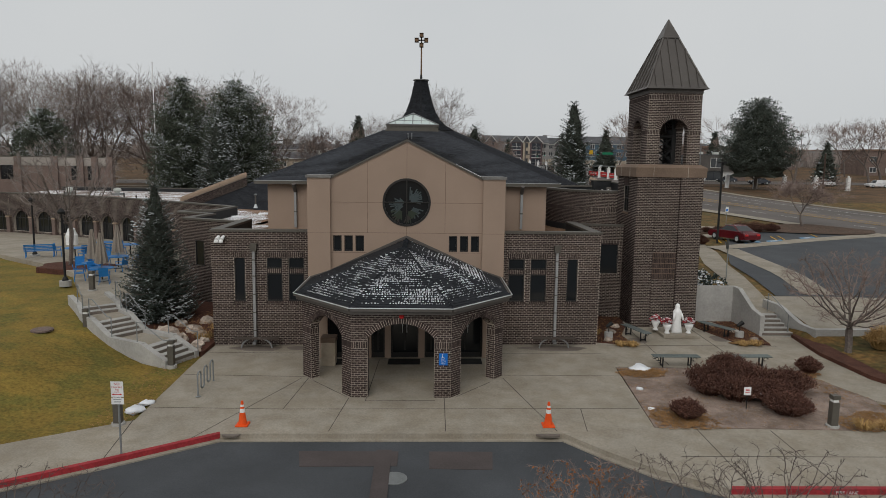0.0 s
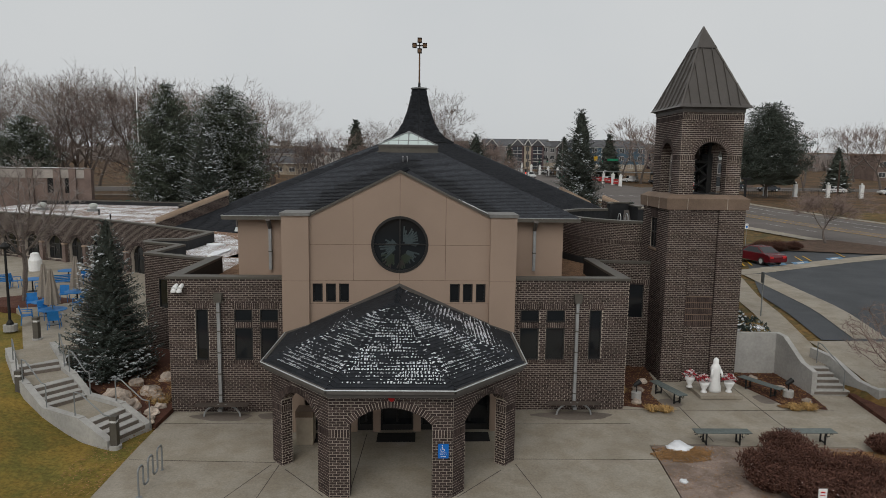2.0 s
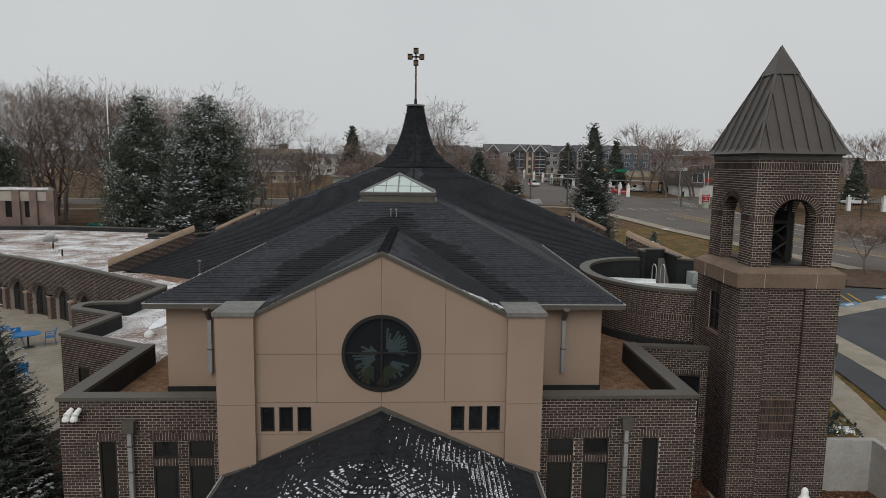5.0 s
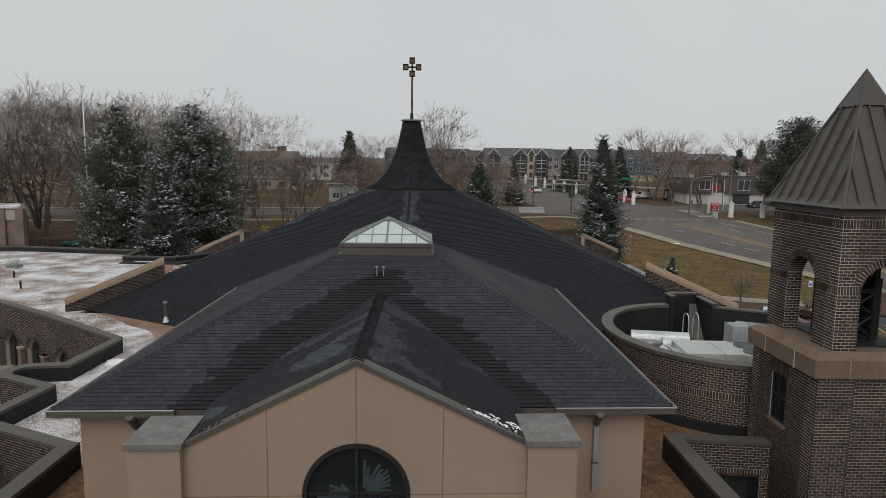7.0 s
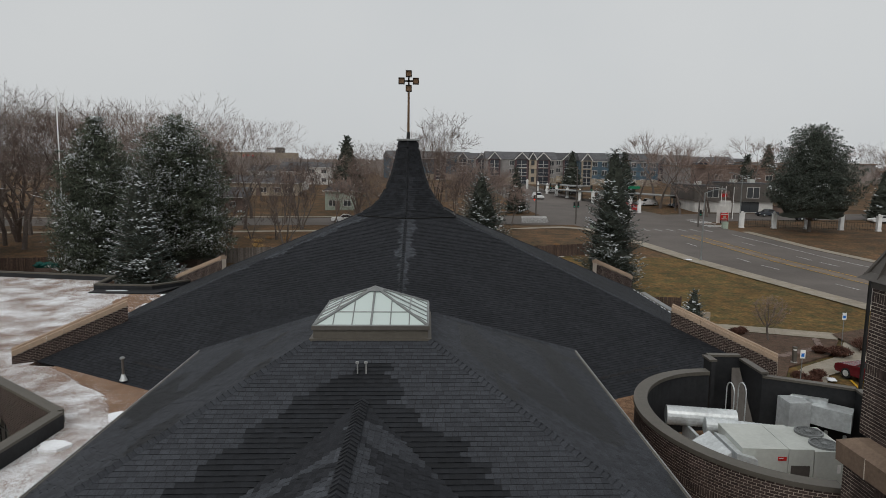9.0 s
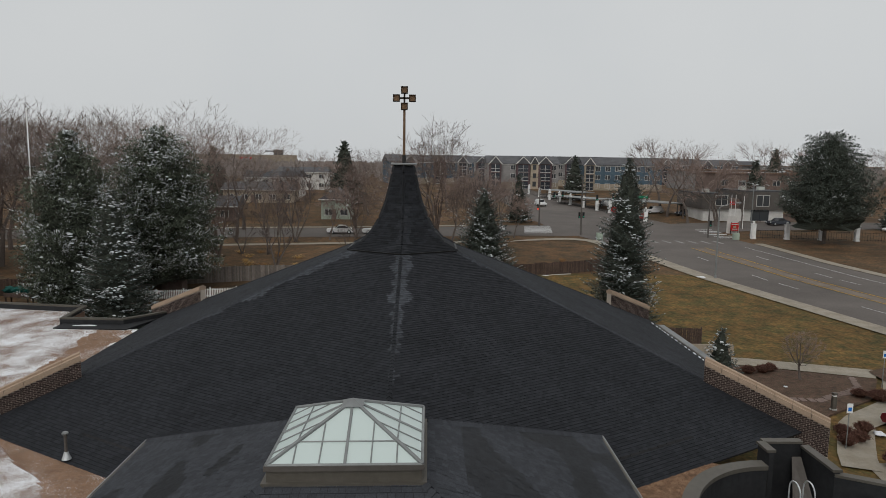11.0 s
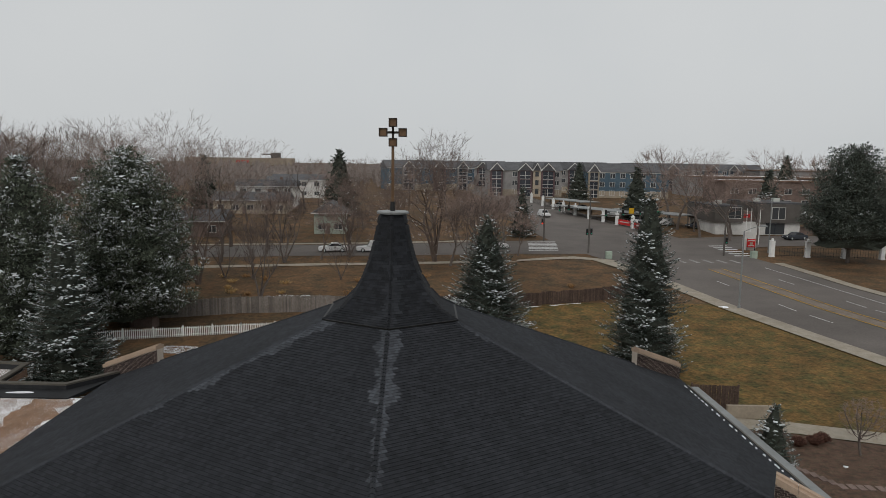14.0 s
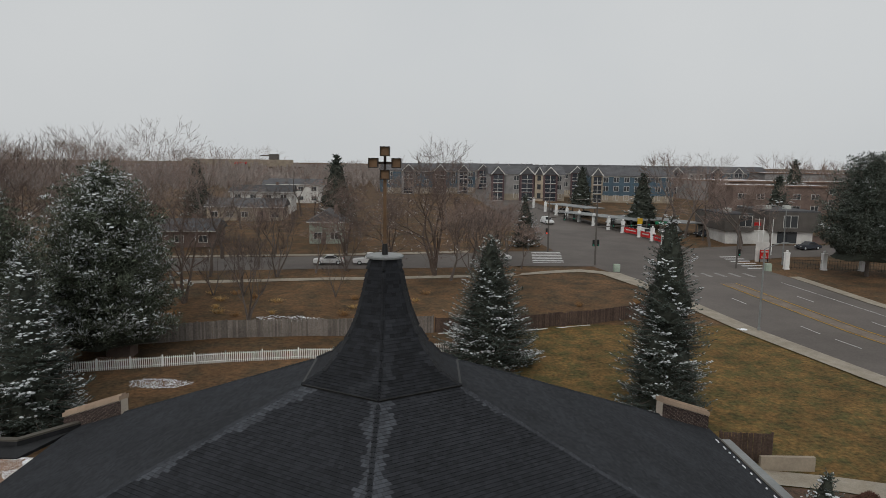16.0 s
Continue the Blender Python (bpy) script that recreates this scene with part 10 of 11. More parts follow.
# ---- fences, shed, and the far street ----
def fence(name, pts, h, board, gap, mat, label, cap=None, thick=.03, picket=False):
    t = thing(name, (pts[0][0], pts[0][1], land(*pts[0])), label, "fence")
    me = None
    for (ax, ay), (bx, by) in zip(pts[:-1], pts[1:]):
        L = math.hypot(bx - ax, by - ay)
        u = Vector(((bx - ax) / L, (by - ay) / L, 0))
        ang = math.atan2(u.y, u.x)
        n = int(L / (board + gap))
        if me is None:
            g = Geo()
            if picket:
                g.slab([(0, 0), (board, 0), (board, h * .9), (board / 2, h), (0, h * .9)], (0, 0), (1, 0), (0, 1), 0, thick)
            else:
                g.box(0, board, 0, thick, 0, h)
            me = g.mesh("board", M[mat])
        rn = random.Random(int(ax * 7))
        for i in range(n):
            s = L * i / n
            x, y = ax + u.x * s, ay + u.y * s
            ob = new("picket" if picket else "board", me)
            ob.parent = t
            ob.matrix_parent_inverse = Matrix.Translation(-t.location)
            ob.matrix_basis = Matrix.Translation((x, y, land(x, y) - .03 + rn.uniform(-.02, .02))) @ Matrix.Rotation(ang, 4, "Z") @ Matrix.Rotation(rn.uniform(-.012, .012), 4, "Y")
        m = max(1, int(L / 2.4))
        for i in range(m + 1):
            s = L * i / m
            x, y = ax + u.x * s, ay + u.y * s
            part("post", Geo().box(x - .05, x + .05, y + .03, y + .13, land(x, y) - .2, land(x, y) + h + .06), M[mat], t)
        for zf in (.2, .8):
            g = Geo()
            for i in range(m):
                p = Vector((lerp(ax, bx, i / m), lerp(ay, by, i / m), 0))
                q2 = Vector((lerp(ax, bx, (i + 1) / m), lerp(ay, by, (i + 1) / m), 0))
                p.z, q2.z = land(p.x, p.y) + h * zf, land(q2.x, q2.y) + h * zf
                g.cyl(p + Vector((0, .05, 0)), q2 + Vector((0, .05, 0)), .035, None, 4)
            part("rail", g, M[mat], t)
    return t
fence("board_fence", [(-32, 95.5), (-28.2, 96.8), (-18.3, 99.8), (-7.7, 100.9), (1.5, 102.2)], 1.75, .15, .005, "fencewood", "weathered grey board fence across the yard")
fence("dark_fence", [(1.7, 102.3), (11.0, 103.7), (18.5, 105.6), (23.5, 108.0), (27.5, 111.5)], 1.5, .14, .012, "fencedark", "dark brown board fence round the lawn")
fence("picket_fence", [(-28.5, 89.9), (-16.3, 92.8), (-7.3, 94.4), (3.5, 96.3)], .95, .075, .085, "white", "white picket fence round the yard", picket=True)
fence("screen_fence", [(18.6, 75.1), (21.6, 74.8)], 1.9, .14, .012, "fencedark", "short dark board screen beside the church")
fence("yard_fence", [(-62, 88.5), (-46, 90.5), (-36, 92.5)], 1.7, .15, .005, "fencedark", "dark board fence behind the annex")
single("low_garden_wall", Geo().obox((20.5, 73.9), (1, -.03), (0, 1), 3.2, .25, 1.0, 2.25), M["siding_tan"], "low tan concrete wall beside the lawn", "wall", kind="structure")
sh = thing("garden_shed", (-25.6, 94.2, 2.0), "small brown garden shed", "shed")
part("shed_wall", Geo().box(-26.7, -24.7, 93.6, 95.2, 1.8, 4.0), M["rustbrick"], sh)
part("shed_roof", Geo().add([(-26.9, 93.4, 3.95), (-24.5, 93.4, 3.95), (-24.5, 95.4, 3.95), (-26.9, 95.4, 3.95), (-26.9, 94.4, 4.6), (-24.5, 94.4, 4.6)], [(0, 1, 5, 4), (2, 3, 4, 5), (3, 0, 4), (1, 2, 5), (3, 2, 1, 0)]), M["roofgrey"], sh)
for i in range(2):
    x = -27.2 + i * 1.9
    rb_ = thing("raised_bed", (x, 92.3, 1.9), "timber raised bed with a little snow", "planting bed", "raised beds")
    part("frame", Geo().box(x, x + 1.5, 91.6, 93.0, 1.8, 2.25), M["rustbrick"], rb_)
    part("soil", Geo().box(x + .08, x + 1.42, 91.68, 92.92, 2.25, 2.28), M["gravelroof"], rb_)
scatter_chips(blob_poly(-20.0, 87.6, 2.4, 1.2, 3), 800, .09, M["snow"], "snow_scraps", "scraps of melting snow on the grass", "snow", land(-20, 87.6) + .03, 50)
scatter_chips(blob_poly(-14, 106.5, 3.4, 1.5, 4), 500, .12, M["snow"], "snow_scraps", "scraps of melting snow on the grass", "snow", land(-14, 106.5) + .05, 51)
single("snow_lump", lump(Geo(), (33.5, 103.6, land(33.5, 103.6) + .05), .5, 760, .2), M["snow"], "leftover lump of white snow", "snow", "snow lumps")
single("snow_edge", Geo().prism([(2, 101.9), (11, 103.2), (18, 105.0), (18, 105.05), (11, 103.27), (2, 101.97)], 2.0, [land(2, 102) + .06, land(11, 103) + .06, land(18, 105) + .05, land(18, 105) + .05, land(11, 103) + .06, land(2, 102) + .06]), M["snow"], "thin line of snow below the dark fence", "snow")
rn = random.Random(14)
for i in range(26):
    x, y = rn.uniform(-40, 27), rn.uniform(104.5, 121)
    if x > 5 and y > 118:
        continue
    tuft(x, y, rn.uniform(.6, 1.2), rn.uniform(.4, .8), 800 + i, "straw" if i % 2 else "leafmulch", "tall dead grass in the ditch", land(x, y), 120)


def pole_lamp(x, y, h, ax, ay, label):
    z = land(x, y)
    t = thing("street_lamp", (x, y, z), label, "street lamp", "street lamps")
    part("base", Geo().cyl((x, y, z - .2), (x, y, z + .4), .18, .15, 10), M["greymetal"], t)
    part("pole", Geo().cyl((x, y, z + .3), (x, y, z + h - .5), .11, .07, 10), M["greymetal"], t)
    pts_ = [(x + ax * s, y + ay * s, z + h - .5 + .5 * math.sin(s * math.pi / 2)) for s in (0, .2, .4, .6, .8, 1)]
    part("arm", Geo().tube(pts_, .045, 6), M["greymetal"], t)
    part("lamp_head", Geo().box(x + ax - .15, x + ax + .55, y + ay - .14, y + ay + .14, z + h - .06, z + h + .08), M["greymetal"], t)
pole_lamp(35.0, 103.3, 9.0, 2.4, 1.0, "grey street lamp with a curved arm")
pole_lamp(57.5, 141, 9.5, -2.6, -.6, "grey street lamp with a curved arm")


def signal_pole(x, y, h, arm, heads, dirx, diry, label):
    z = land(x, y)
    t = thing("traffic_signal", (x, y, z), label, "traffic signal", "traffic signals")
    part("pole", Geo().cyl((x, y, z - .2), (x, y, z + h), .16, .1, 10), M["fascia"], t)
    part("mast_arm", Geo().cyl((x, y, z + 6.0), (x + dirx * arm, y + diry * arm, z + 6.4), .1, .06, 8), M["fascia"], t)
    part("lamp_arm", Geo().cyl((x, y, z + h - .1), (x - dirx * 2.8, y - diry * 2.8, z + h), .05, None, 6).box(x - dirx * 3.4, x - dirx * 2.6, y - .15, y + .15, z + h - .05, z + h + .08), M["fascia"], t)
    for s, dz in heads:
        cx, cy, cz = x + dirx * s, y + diry * s, z + 6.1 + .4 * s / max(arm, .1) + dz
        hd = part("signal_head", Geo().box(cx - .15, cx + .15, cy - .18, cy + .1, cz - .5, cz + .5), M["black"], t)
        for i, mt in enumerate(("black", "black", "greenlamp")):
            part("lens", Geo().cyl((cx, cy - .185, cz + .32 - i * .32), (cx, cy - .21, cz + .32 - i * .32), .085, None, 10), M[mt], hd)
    return t
signal_pole(27.0, 139.3, 10.2, 9.0, [(2.6, .3), (5.4, .3), (8.2, .3), (-.35, -2.6), (.35, -2.6)], 1, .02, "dark signal pole with a mast arm over the street")
sA = signal_pole(21.7, 151, 9.3, 5.2, [(2.8, -.3), (4.5, -.3), (-.35, -2.4)], .98, .1, "dark signal pole at the far corner")
zA = land(21.7, 151)
part("red_lens", Geo().cyl((21.35, 150.8, zA + 3.3), (21.35, 150.74, zA + 3.3), .14, None, 10), M["redlamp"], sA)
signal_pole(48.5, 137.6, 6.6, .1, [(-.3, -2.4)], -1, 0, "short signal post at the corner")
part("street_name_sign", Geo().box(36.2, 38.4, 139.45, 139.5, land(27, 139) + 6.5, land(27, 139) + 6.95), material("green_sign", (.01, .16, .08), .5), bpy.data.objects["traffic_signal"], "green street name sign")
part("lane_sign", Geo().box(33.4, 34.2, 139.45, 139.5, land(27, 139) + 6.5, land(27, 139) + 7.4), M["yellow"], bpy.data.objects["traffic_signal"])

wp = thing("white_gate_post", (0, 0, 0), "white square gate post with a ball top", "gate post", "white posts")
part("post", Geo().box(-.32, .32, -.32, .32, -.2, 2.5), M["white"], wp)
part("plinth", Geo().box(-.37, .37, -.37, .37, -.2, .2), M["white"], wp)
part("post_cap", Geo().box(-.38, .38, -.38, .38, 2.5, 2.6), M["white"], wp)
part("globe", Geo().lathe([(.02, 2.6), (.15, 2.64), (.2, 2.8), (.15, 2.96), (.02, 3.0)], n=12), M["white"], wp, smooth=True)
row_a = [(56.2, 137.4), (61.8, 137), (67.4, 136.4), (73, 135.6), (79, 134.6), (85, 133.5)]
row_b = [(45.0, 160), (44.6, 165), (43.6, 170), (42.0, 176), (40.3, 181), (38.5, 187), (36.8, 194), (35.3, 201), (34, 208), (32.6, 216), (31, 226)]
put(wp, *row_a[0])
for x, y in row_a[1:] + row_b:
    plant(wp, x, y)
for row in (row_a, row_b):
    for (ax, ay), (bx, by) in zip(row[:-1], row[1:]):
        t = thing("rail_fence", (ax, ay, land(ax, ay)), "thin black metal fence between white posts", "fence", "rail fences")
        g = Geo()
        for zf in (.25, 1.45):
            g.cyl((ax, ay, land(ax, ay) + zf), (bx, by, land(bx, by) + zf), .03, None, 4)
        part("rail", g, M["black"], t)
        g = Geo()
        n = 14
        for i in range(1, n):
            x, y = lerp(ax, bx, i / n), lerp(ay, by, i / n)
            g.cyl((x, y, land(x, y)), (x, y, land(x, y) + 1.55), .018, None, 4, False)
        part("bars", g, M["black"], t, kind="stuff")
for (ax, ay), (bx, by) in ((row_b[0], row_b[1]), (row_b[1], row_b[2]), (row_b[2], row_b[3])):
    L = math.hypot(bx - ax, by - ay)
    u = ((bx - ax) / L, (by - ay) / L)
    n = (-u[1], u[0])
    bn = thing("banner", (ax, ay, land(ax, ay)), "pinkish red banner tied to the fence", "banner", "banners")
    z = land((ax + bx) / 2, (ay + by) / 2)
    part("cloth", Geo().slab([(.7, z + .4), (L - .7, z + .4), (L - .7, z + 1.5), (.7, z + 1.5)], (ax, ay), u, n, .05, .07), M["red"], bn)
    part("bar", Geo().slab([(1.2, z + .9), (L - 1.4, z + .9), (L - 1.4, z + 1.1), (1.2, z + 1.1)], (ax, ay), u, n, .075, .085), M["roadwhite"], bn)
def carport(x, y, L, turn, label):
    t = thing("carport", (0, 0, 0), label, "carport", "carports")
    part("roof", Geo().box(0, L, -2.8, 2.8, 2.62, 2.78), M["greymetal"], t)
    n = int(L / 5)
    for i in range(n + 1):
        part("post", Geo().box(L * i / n - .08, L * i / n + .08, -.1, .1, -.5, 2.6), M["fascia"], t)
    return put(t, x, y, None, turn)
carport(47, 176, 26, 118, "long flat grey carport roof on posts")
carport(56, 172, 22, 112, "long flat grey carport roof on posts")
carport(42, 200, 20, 110, "long flat grey carport roof on posts")
rs_ = thing("red_entry_sign", (55.6, 143.2, land(55.6, 143.2)), "red entrance sign on two posts", "sign")
zz = land(55.6, 143.2)
part("sign_board", Geo().box(54.9, 56.3, 143.1, 143.25, zz + .6, zz + 2.0), M["red"], rs_)
part("emblem", Geo().box(55.35, 55.85, 143.06, 143.1, zz + 1.05, zz + 1.45), M["siding_tan"], rs_)
part("bar", Geo().box(55.0, 56.2, 143.06, 143.1, zz + 1.65, zz + 1.82).box(55.1, 56.1, 143.06, 143.1, zz + .8, zz + .95), M["roadwhite"], rs_)
for x in (54.9, 56.2):
    part("post", Geo().box(x, x + .1, 143.12, 143.22, zz - .2, zz + 2.1), M["black"], rs_)
part("name_panel", Geo().box(54.5, 56.7, 143.8, 143.95, zz - .2, zz + 3.2), M["siding_white"], rs_)
for i, (x, h_) in enumerate(((57.9, 5.6), (58.7, 5.6), (60.3, 5.4))):
    fp = thing("flag_pole", (x, 150, land(x, 150)), "bare white flag pole by the entrance", "flag pole", "flag poles")
    part("pole", Geo().cyl((x, 150, land(x, 150)), (x, 150, land(x, 150) + h_ + .8), .07, .05, 8), M["white"], fp)
    part("finial", Geo().lathe([(.02, 0), (.08, .05), (.02, .12)], (x, 150, land(x, 150) + h_ + .8), 8), M["white"], fp)
fp = thing("flag_pole", (-34.3, 85, land(-34.3, 85)), "tall white flag pole behind the flat roof", "flag pole")
part("pole", Geo().cyl((-34.3, 85, 1.4), (-34.3, 85, 19.6), .09, .05, 10), M["white"], fp)
part("finial", Geo().lathe([(.02, 0), (.1, .08), (.02, .18)], (-34.3, 85, 19.6), 8), M["white"], fp)
pg = thing("covered_slide", (-35.6, 84.3, 1.5), "dark teal tarpaulin draped over play equipment", "play equipment")
tg = Geo()
for i, (dx, r_) in enumerate(((-.75, .5), (.1, .6), (.85, .45))):
    lump(tg, (-35.6 + dx, 84.3, 3.9), r_, 900 + i, .55, 12)
part("tarpaulin", tg, M["teal"], pg)
part("deck", Geo().box(-36.6, -34.5, 83.8, 84.8, 3.3, 3.65), M["rustbrick"], pg)
for x in (-36.5, -34.6):
    for y in (83.9, 84.7):
        part("post", Geo().cyl((x, y, 1.3), (x, y, 3.4), .07, None, 8), M["fencedark"], pg)
for x, y in ((28.9, 134), (52.5, 135.8)):
    cb = thing("utility_cabinet", (x, y, land(x, y)), "grey-green utility cabinet at the kerb", "utility cabinet", "utility cabinets")
    part("cabinet", Geo().box(x - .45, x + .45, y - .35, y + .35, land(x, y) - .1, land(x, y) + 1.15), M["palegreen"], cb)
    part("door_leaf", Geo().box(x - .38, x + .38, y - .37, y - .35, land(x, y) + .1, land(x, y) + 1.05), M["palegreen"], cb)

# cars on the far streets
car_w = put(car("white_saloon", M["carwhite"], "white saloon on the side street"), -14.2, 138.0, land(-14.2, 138) + .05, 8)
pk = put(car("white_pickup", M["carwhite"], "white pickup on the side street", truck=True, L=5.2), -8.0, 138.8, land(-8, 138.8) + .05, 8)
dk = put(car("dark_saloon", M["cardark"], "dark saloon at the entrance drive"), 70.5, 156.5, land(70.5, 156.5) + .06, 15)
sv = put(car("white_suv", M["carwhite"], "white sports utility car behind the fence", suv=True), 45.5, 172, land(45.5, 172), 110)
for x, y, a, o in ((47.0, 180, 20, dk), (49, 185, 25, car_w), (44.5, 190, 20, sv), (41, 206, 20, dk), (52, 176, 15, sv), (58, 172, 12, dk), (36.5, 212, 20, car_w), (28.5, 190, 100, sv), (12, 143, 185, car_w), (75, 150, 5, dk), (88, 147, 5, car_w), (98, 144, 5, sv), (62, 172, 12, car_w)):
    plant(o, x, y, land(x, y) + .06, a)


# ---- far buildings ----
def gable_roof(g, x0, x1, y0, y1, z, rise, over=.4, along="x"):
    x0, x1, y0, y1 = x0 - over, x1 + over, y0 - over, y1 + over
    if along == "x":
        ym = (y0 + y1) / 2
        g.add([(x0, y0, z), (x1, y0, z), (x1, y1, z), (x0, y1, z), (x0, ym, z + rise), (x1, ym, z + rise)], [(0, 1, 5, 4), (2, 3, 4, 5), (3, 0, 4), (1, 2, 5), (3, 2, 1, 0)])
    else:
        xm = (x0 + x1) / 2
        g.add([(x0, y0, z), (x1, y0, z), (x1, y1, z), (x0, y1, z), (xm, y0, z + rise), (xm, y1, z + rise)], [(1, 2, 5, 4), (3, 0, 4, 5), (0, 1, 4), (2, 3, 5), (3, 2, 1, 0)])
    return g


def far_window(parent, x, y, z, w, h, mat="white", two=False):
    """A window on a wall facing the viewer (its plane at y)."""
    g = Geo()
    f = .09
    for p in ((x - w / 2 - f, x - w / 2, z - f, z + h + f), (x + w / 2, x + w / 2 + f, z - f, z + h + f), (x - w / 2, x + w / 2, z - f, z), (x - w / 2, x + w / 2, z + h, z + h + f)):
        g.box(p[0], p[1], y - .08, y + .02, p[2], p[3])
    if two:
        g.box(x - .05, x + .05, y - .07, y + .02, z, z + h)
    wf = part("window_frame", g, M[mat], parent)
    part("pane", Geo().box(x - w / 2, x + w / 2, y - .03, y + .01, z, z + h), M["glass_dim"], wf)


def apartment(x, y, w, d, floors, body, accent, turn, label, gables, z=None):
    t = thing("apartment_block", (0, 0, 0), label, "apartment building", "apartment blocks")
    H = 2.8 * floors
    part("wall", Geo().box(-w / 2, w / 2, 0, d, -2, H), M[body], t)
    part("roof", gable_roof(Geo(), -w / 2, w / 2, 0, d, H, 2.7), M["roofgrey"], t)
    part("ground_band", Geo().box(-w / 2 - .04, w / 2 + .04, -.06, 0, -2, 2.2), M["siding_tan"], t)
    part("string_course", Geo().box(-w / 2 - .05, w / 2 + .05, -.09, 0, H - .35, H - .1), M["siding_white"], t)
    for gx, gw, mt, brick_ in gables:
        b_ = part("bay", Geo().box(gx - gw / 2, gx + gw / 2, -1.4, .1, -2, H), M[mt], t)
        part("bay_roof", gable_roof(Geo(), gx - gw / 2, gx + gw / 2, -1.4, d * .5, H, 2.5, .35, "y"), M["roofgrey"], b_)
        g = Geo()
        for s in (-1, 1):
            g.add([(gx + s * (gw / 2 + .35), -1.8, H - .02), (gx, -1.8, H + 2.5), (gx, -1.8, H + 2.15), (gx + s * (gw / 2 + .05), -1.8, H - .25)], [(0, 1, 2, 3) if s < 0 else (3, 2, 1, 0)])
        part("barge_board", g, M["siding_white"], b_)
        part("pediment", Geo().add([(gx - gw / 2, -1.41, H), (gx + gw / 2, -1.41, H), (gx, -1.41, H + 2.1)], [(0, 1, 2)]), M[mt], b_)
        for f in range(floors):
            zf = 2.8 * f
            if brick_:
                far_window(t, gx, -1.4, zf + .9, 1.1, 1.6, "siding_tan")
            else:
                bal = part("balcony", Geo().box(gx - gw * .36, gx + gw * .36, -1.45, -1.39, zf + .1, zf + 2.5), M["cardark"], t)
                part("guard", Geo().box(gx - gw * .38, gx + gw * .38, -1.6, -1.5, zf + 1.1, zf + 1.2).box(gx - gw * .38, gx + gw * .38, -1.6, -1.5, zf, zf + .15), M["siding_white"], bal)
                part("post", Geo().box(gx - .06, gx + .06, -1.5, -1.42, zf + .1, zf + 2.5), M["siding_white"], bal)
    n = int(w / 3.2)
    for i in range(n):
        xx = -w / 2 + (i + .5) * w / n
        if any(abs(xx - gx) < gw / 2 + .7 for gx, gw, *_ in gables):
            continue
        for f in range(floors):
            far_window(t, xx, 0, 2.8 * f + .85, 1.5, 1.45, "siding_white", True)
    put(t, x, y, z, turn)
    return t
AP1 = apartment(32.5, 250, 24, 13, 3, "siding_grey", "siding_plum", 0, "three-storey grey and plum apartments with gabled bays", [(-9.5, 4, "siding_plum", False), (-.2, 4.6, "siding_plum", False), (3.6, 2.6, "siding_tan", True), (7.2, 4.6, "siding_plum", False)], 7.2)
AP2 = apartment(65, 246, 26, 12, 3, "siding_blue", "siding_grey", -4, "three-storey slate blue apartments", [(-11, 3.4, "siding_tan", False)], 7.1)
AP3 = apartment(50, 275, 30, 13, 3, "siding_grey", "siding_plum", -12, "three-storey grey apartments with gabled bays", [(-8, 4.5, "siding_plum", False), (4, 4.5, "siding_plum", False)], 7.5)
AP4 = apartment(2, 285, 34, 13, 3, "siding_blue", "siding_grey", 14, "three-storey blue and grey apartments", [(-9, 4.5, "siding_grey", False), (3, 4.5, "siding_plum", False), (12, 4, "siding_grey", False)], 7.5)
for x, y, a, o in ((95, 300, -10, AP3), (20, 320, 5, AP3), (70, 330, 0, AP1), (125, 330, -6, AP4), (160, 380, -8, AP3), (40, 390, 3, AP4), (105, 400, 0, AP3)):
    plant(o, x, y, 7.6, a)


def house(x, y, w, d, h, wallm, label, turn=0, rise=1.8, two=False, snow=False, along="x"):
    t = thing("house", (0, 0, 0), label, "house", "houses")
    part("wall", Geo().box(-w / 2, w / 2, 0, d, -1, h), M[wallm], t)
    rf_ = part("roof", gable_roof(Geo(), -w / 2, w / 2, 0, d, h, rise, .5, along), M["gravelroof"] if snow else M["roofgrey"], t)
    if along == "y":
        part("gable_end", Geo().add([(-w / 2, -.01, h), (w / 2, -.01, h), (0, -.01, h + rise * .86)], [(0, 1, 2)]), M[wallm], t)
    part("fascia", Geo().box(-w / 2 - .5, w / 2 + .5, -.56, -.5, h - .16, h + .04), M["siding_white"], t)
    part("chimney", Geo().box(w * .2, w * .2 + .7, d * .5, d * .5 + .7, h, h + rise + .7), M["rustbrick"], rf_)
    n = max(2, int(w / 3.4))
    for i in range(n):
        xx = -w / 2 + (i + .5) * w / n
        for zf in ((.9, 3.6) if two else (.9,)):
            if zf + 1.2 < h:
                far_window(t, xx, 0, zf, 1.4, 1.1, "siding_white", True)
    part("door", Geo().box(-w * .08 - .45, -w * .08 + .45, -.05, .02, 0, 2.0), M["rustbrick"], t)
    return put(t, x, y, None, turn)
H1 = house(-17.6, 158, 6.0, 9, 4.0, "siding_green", "pale green split-level house with shutters", 4, 2.0, True, along="y")
H2 = house(-41, 190, 17, 9, 3.2, "siding_tan", "low tan ranch house", 3)
H3 = house(-41, 205, 15, 9, 5.4, "siding_white", "two-storey white house with a dark roof", 3, 1.6, True)
H4 = house(-44, 152, 16, 9, 2.9, "rustbrick", "low brown brick ranch house", 6)
for x, y, a, o in ((-38, 232, 3, H3), (-46, 262, 3, H2)):
    plant(o, x, y, None, a)
mn = thing("office_building", (68, 163, 4.3), "two-storey building with a dark shingled mansard and white base", "building")
mz = 4.25
part("base_wall", Geo().box(58, 75, 163, 176, mz - 1, mz + 2.6), M["siding_white"], mn)
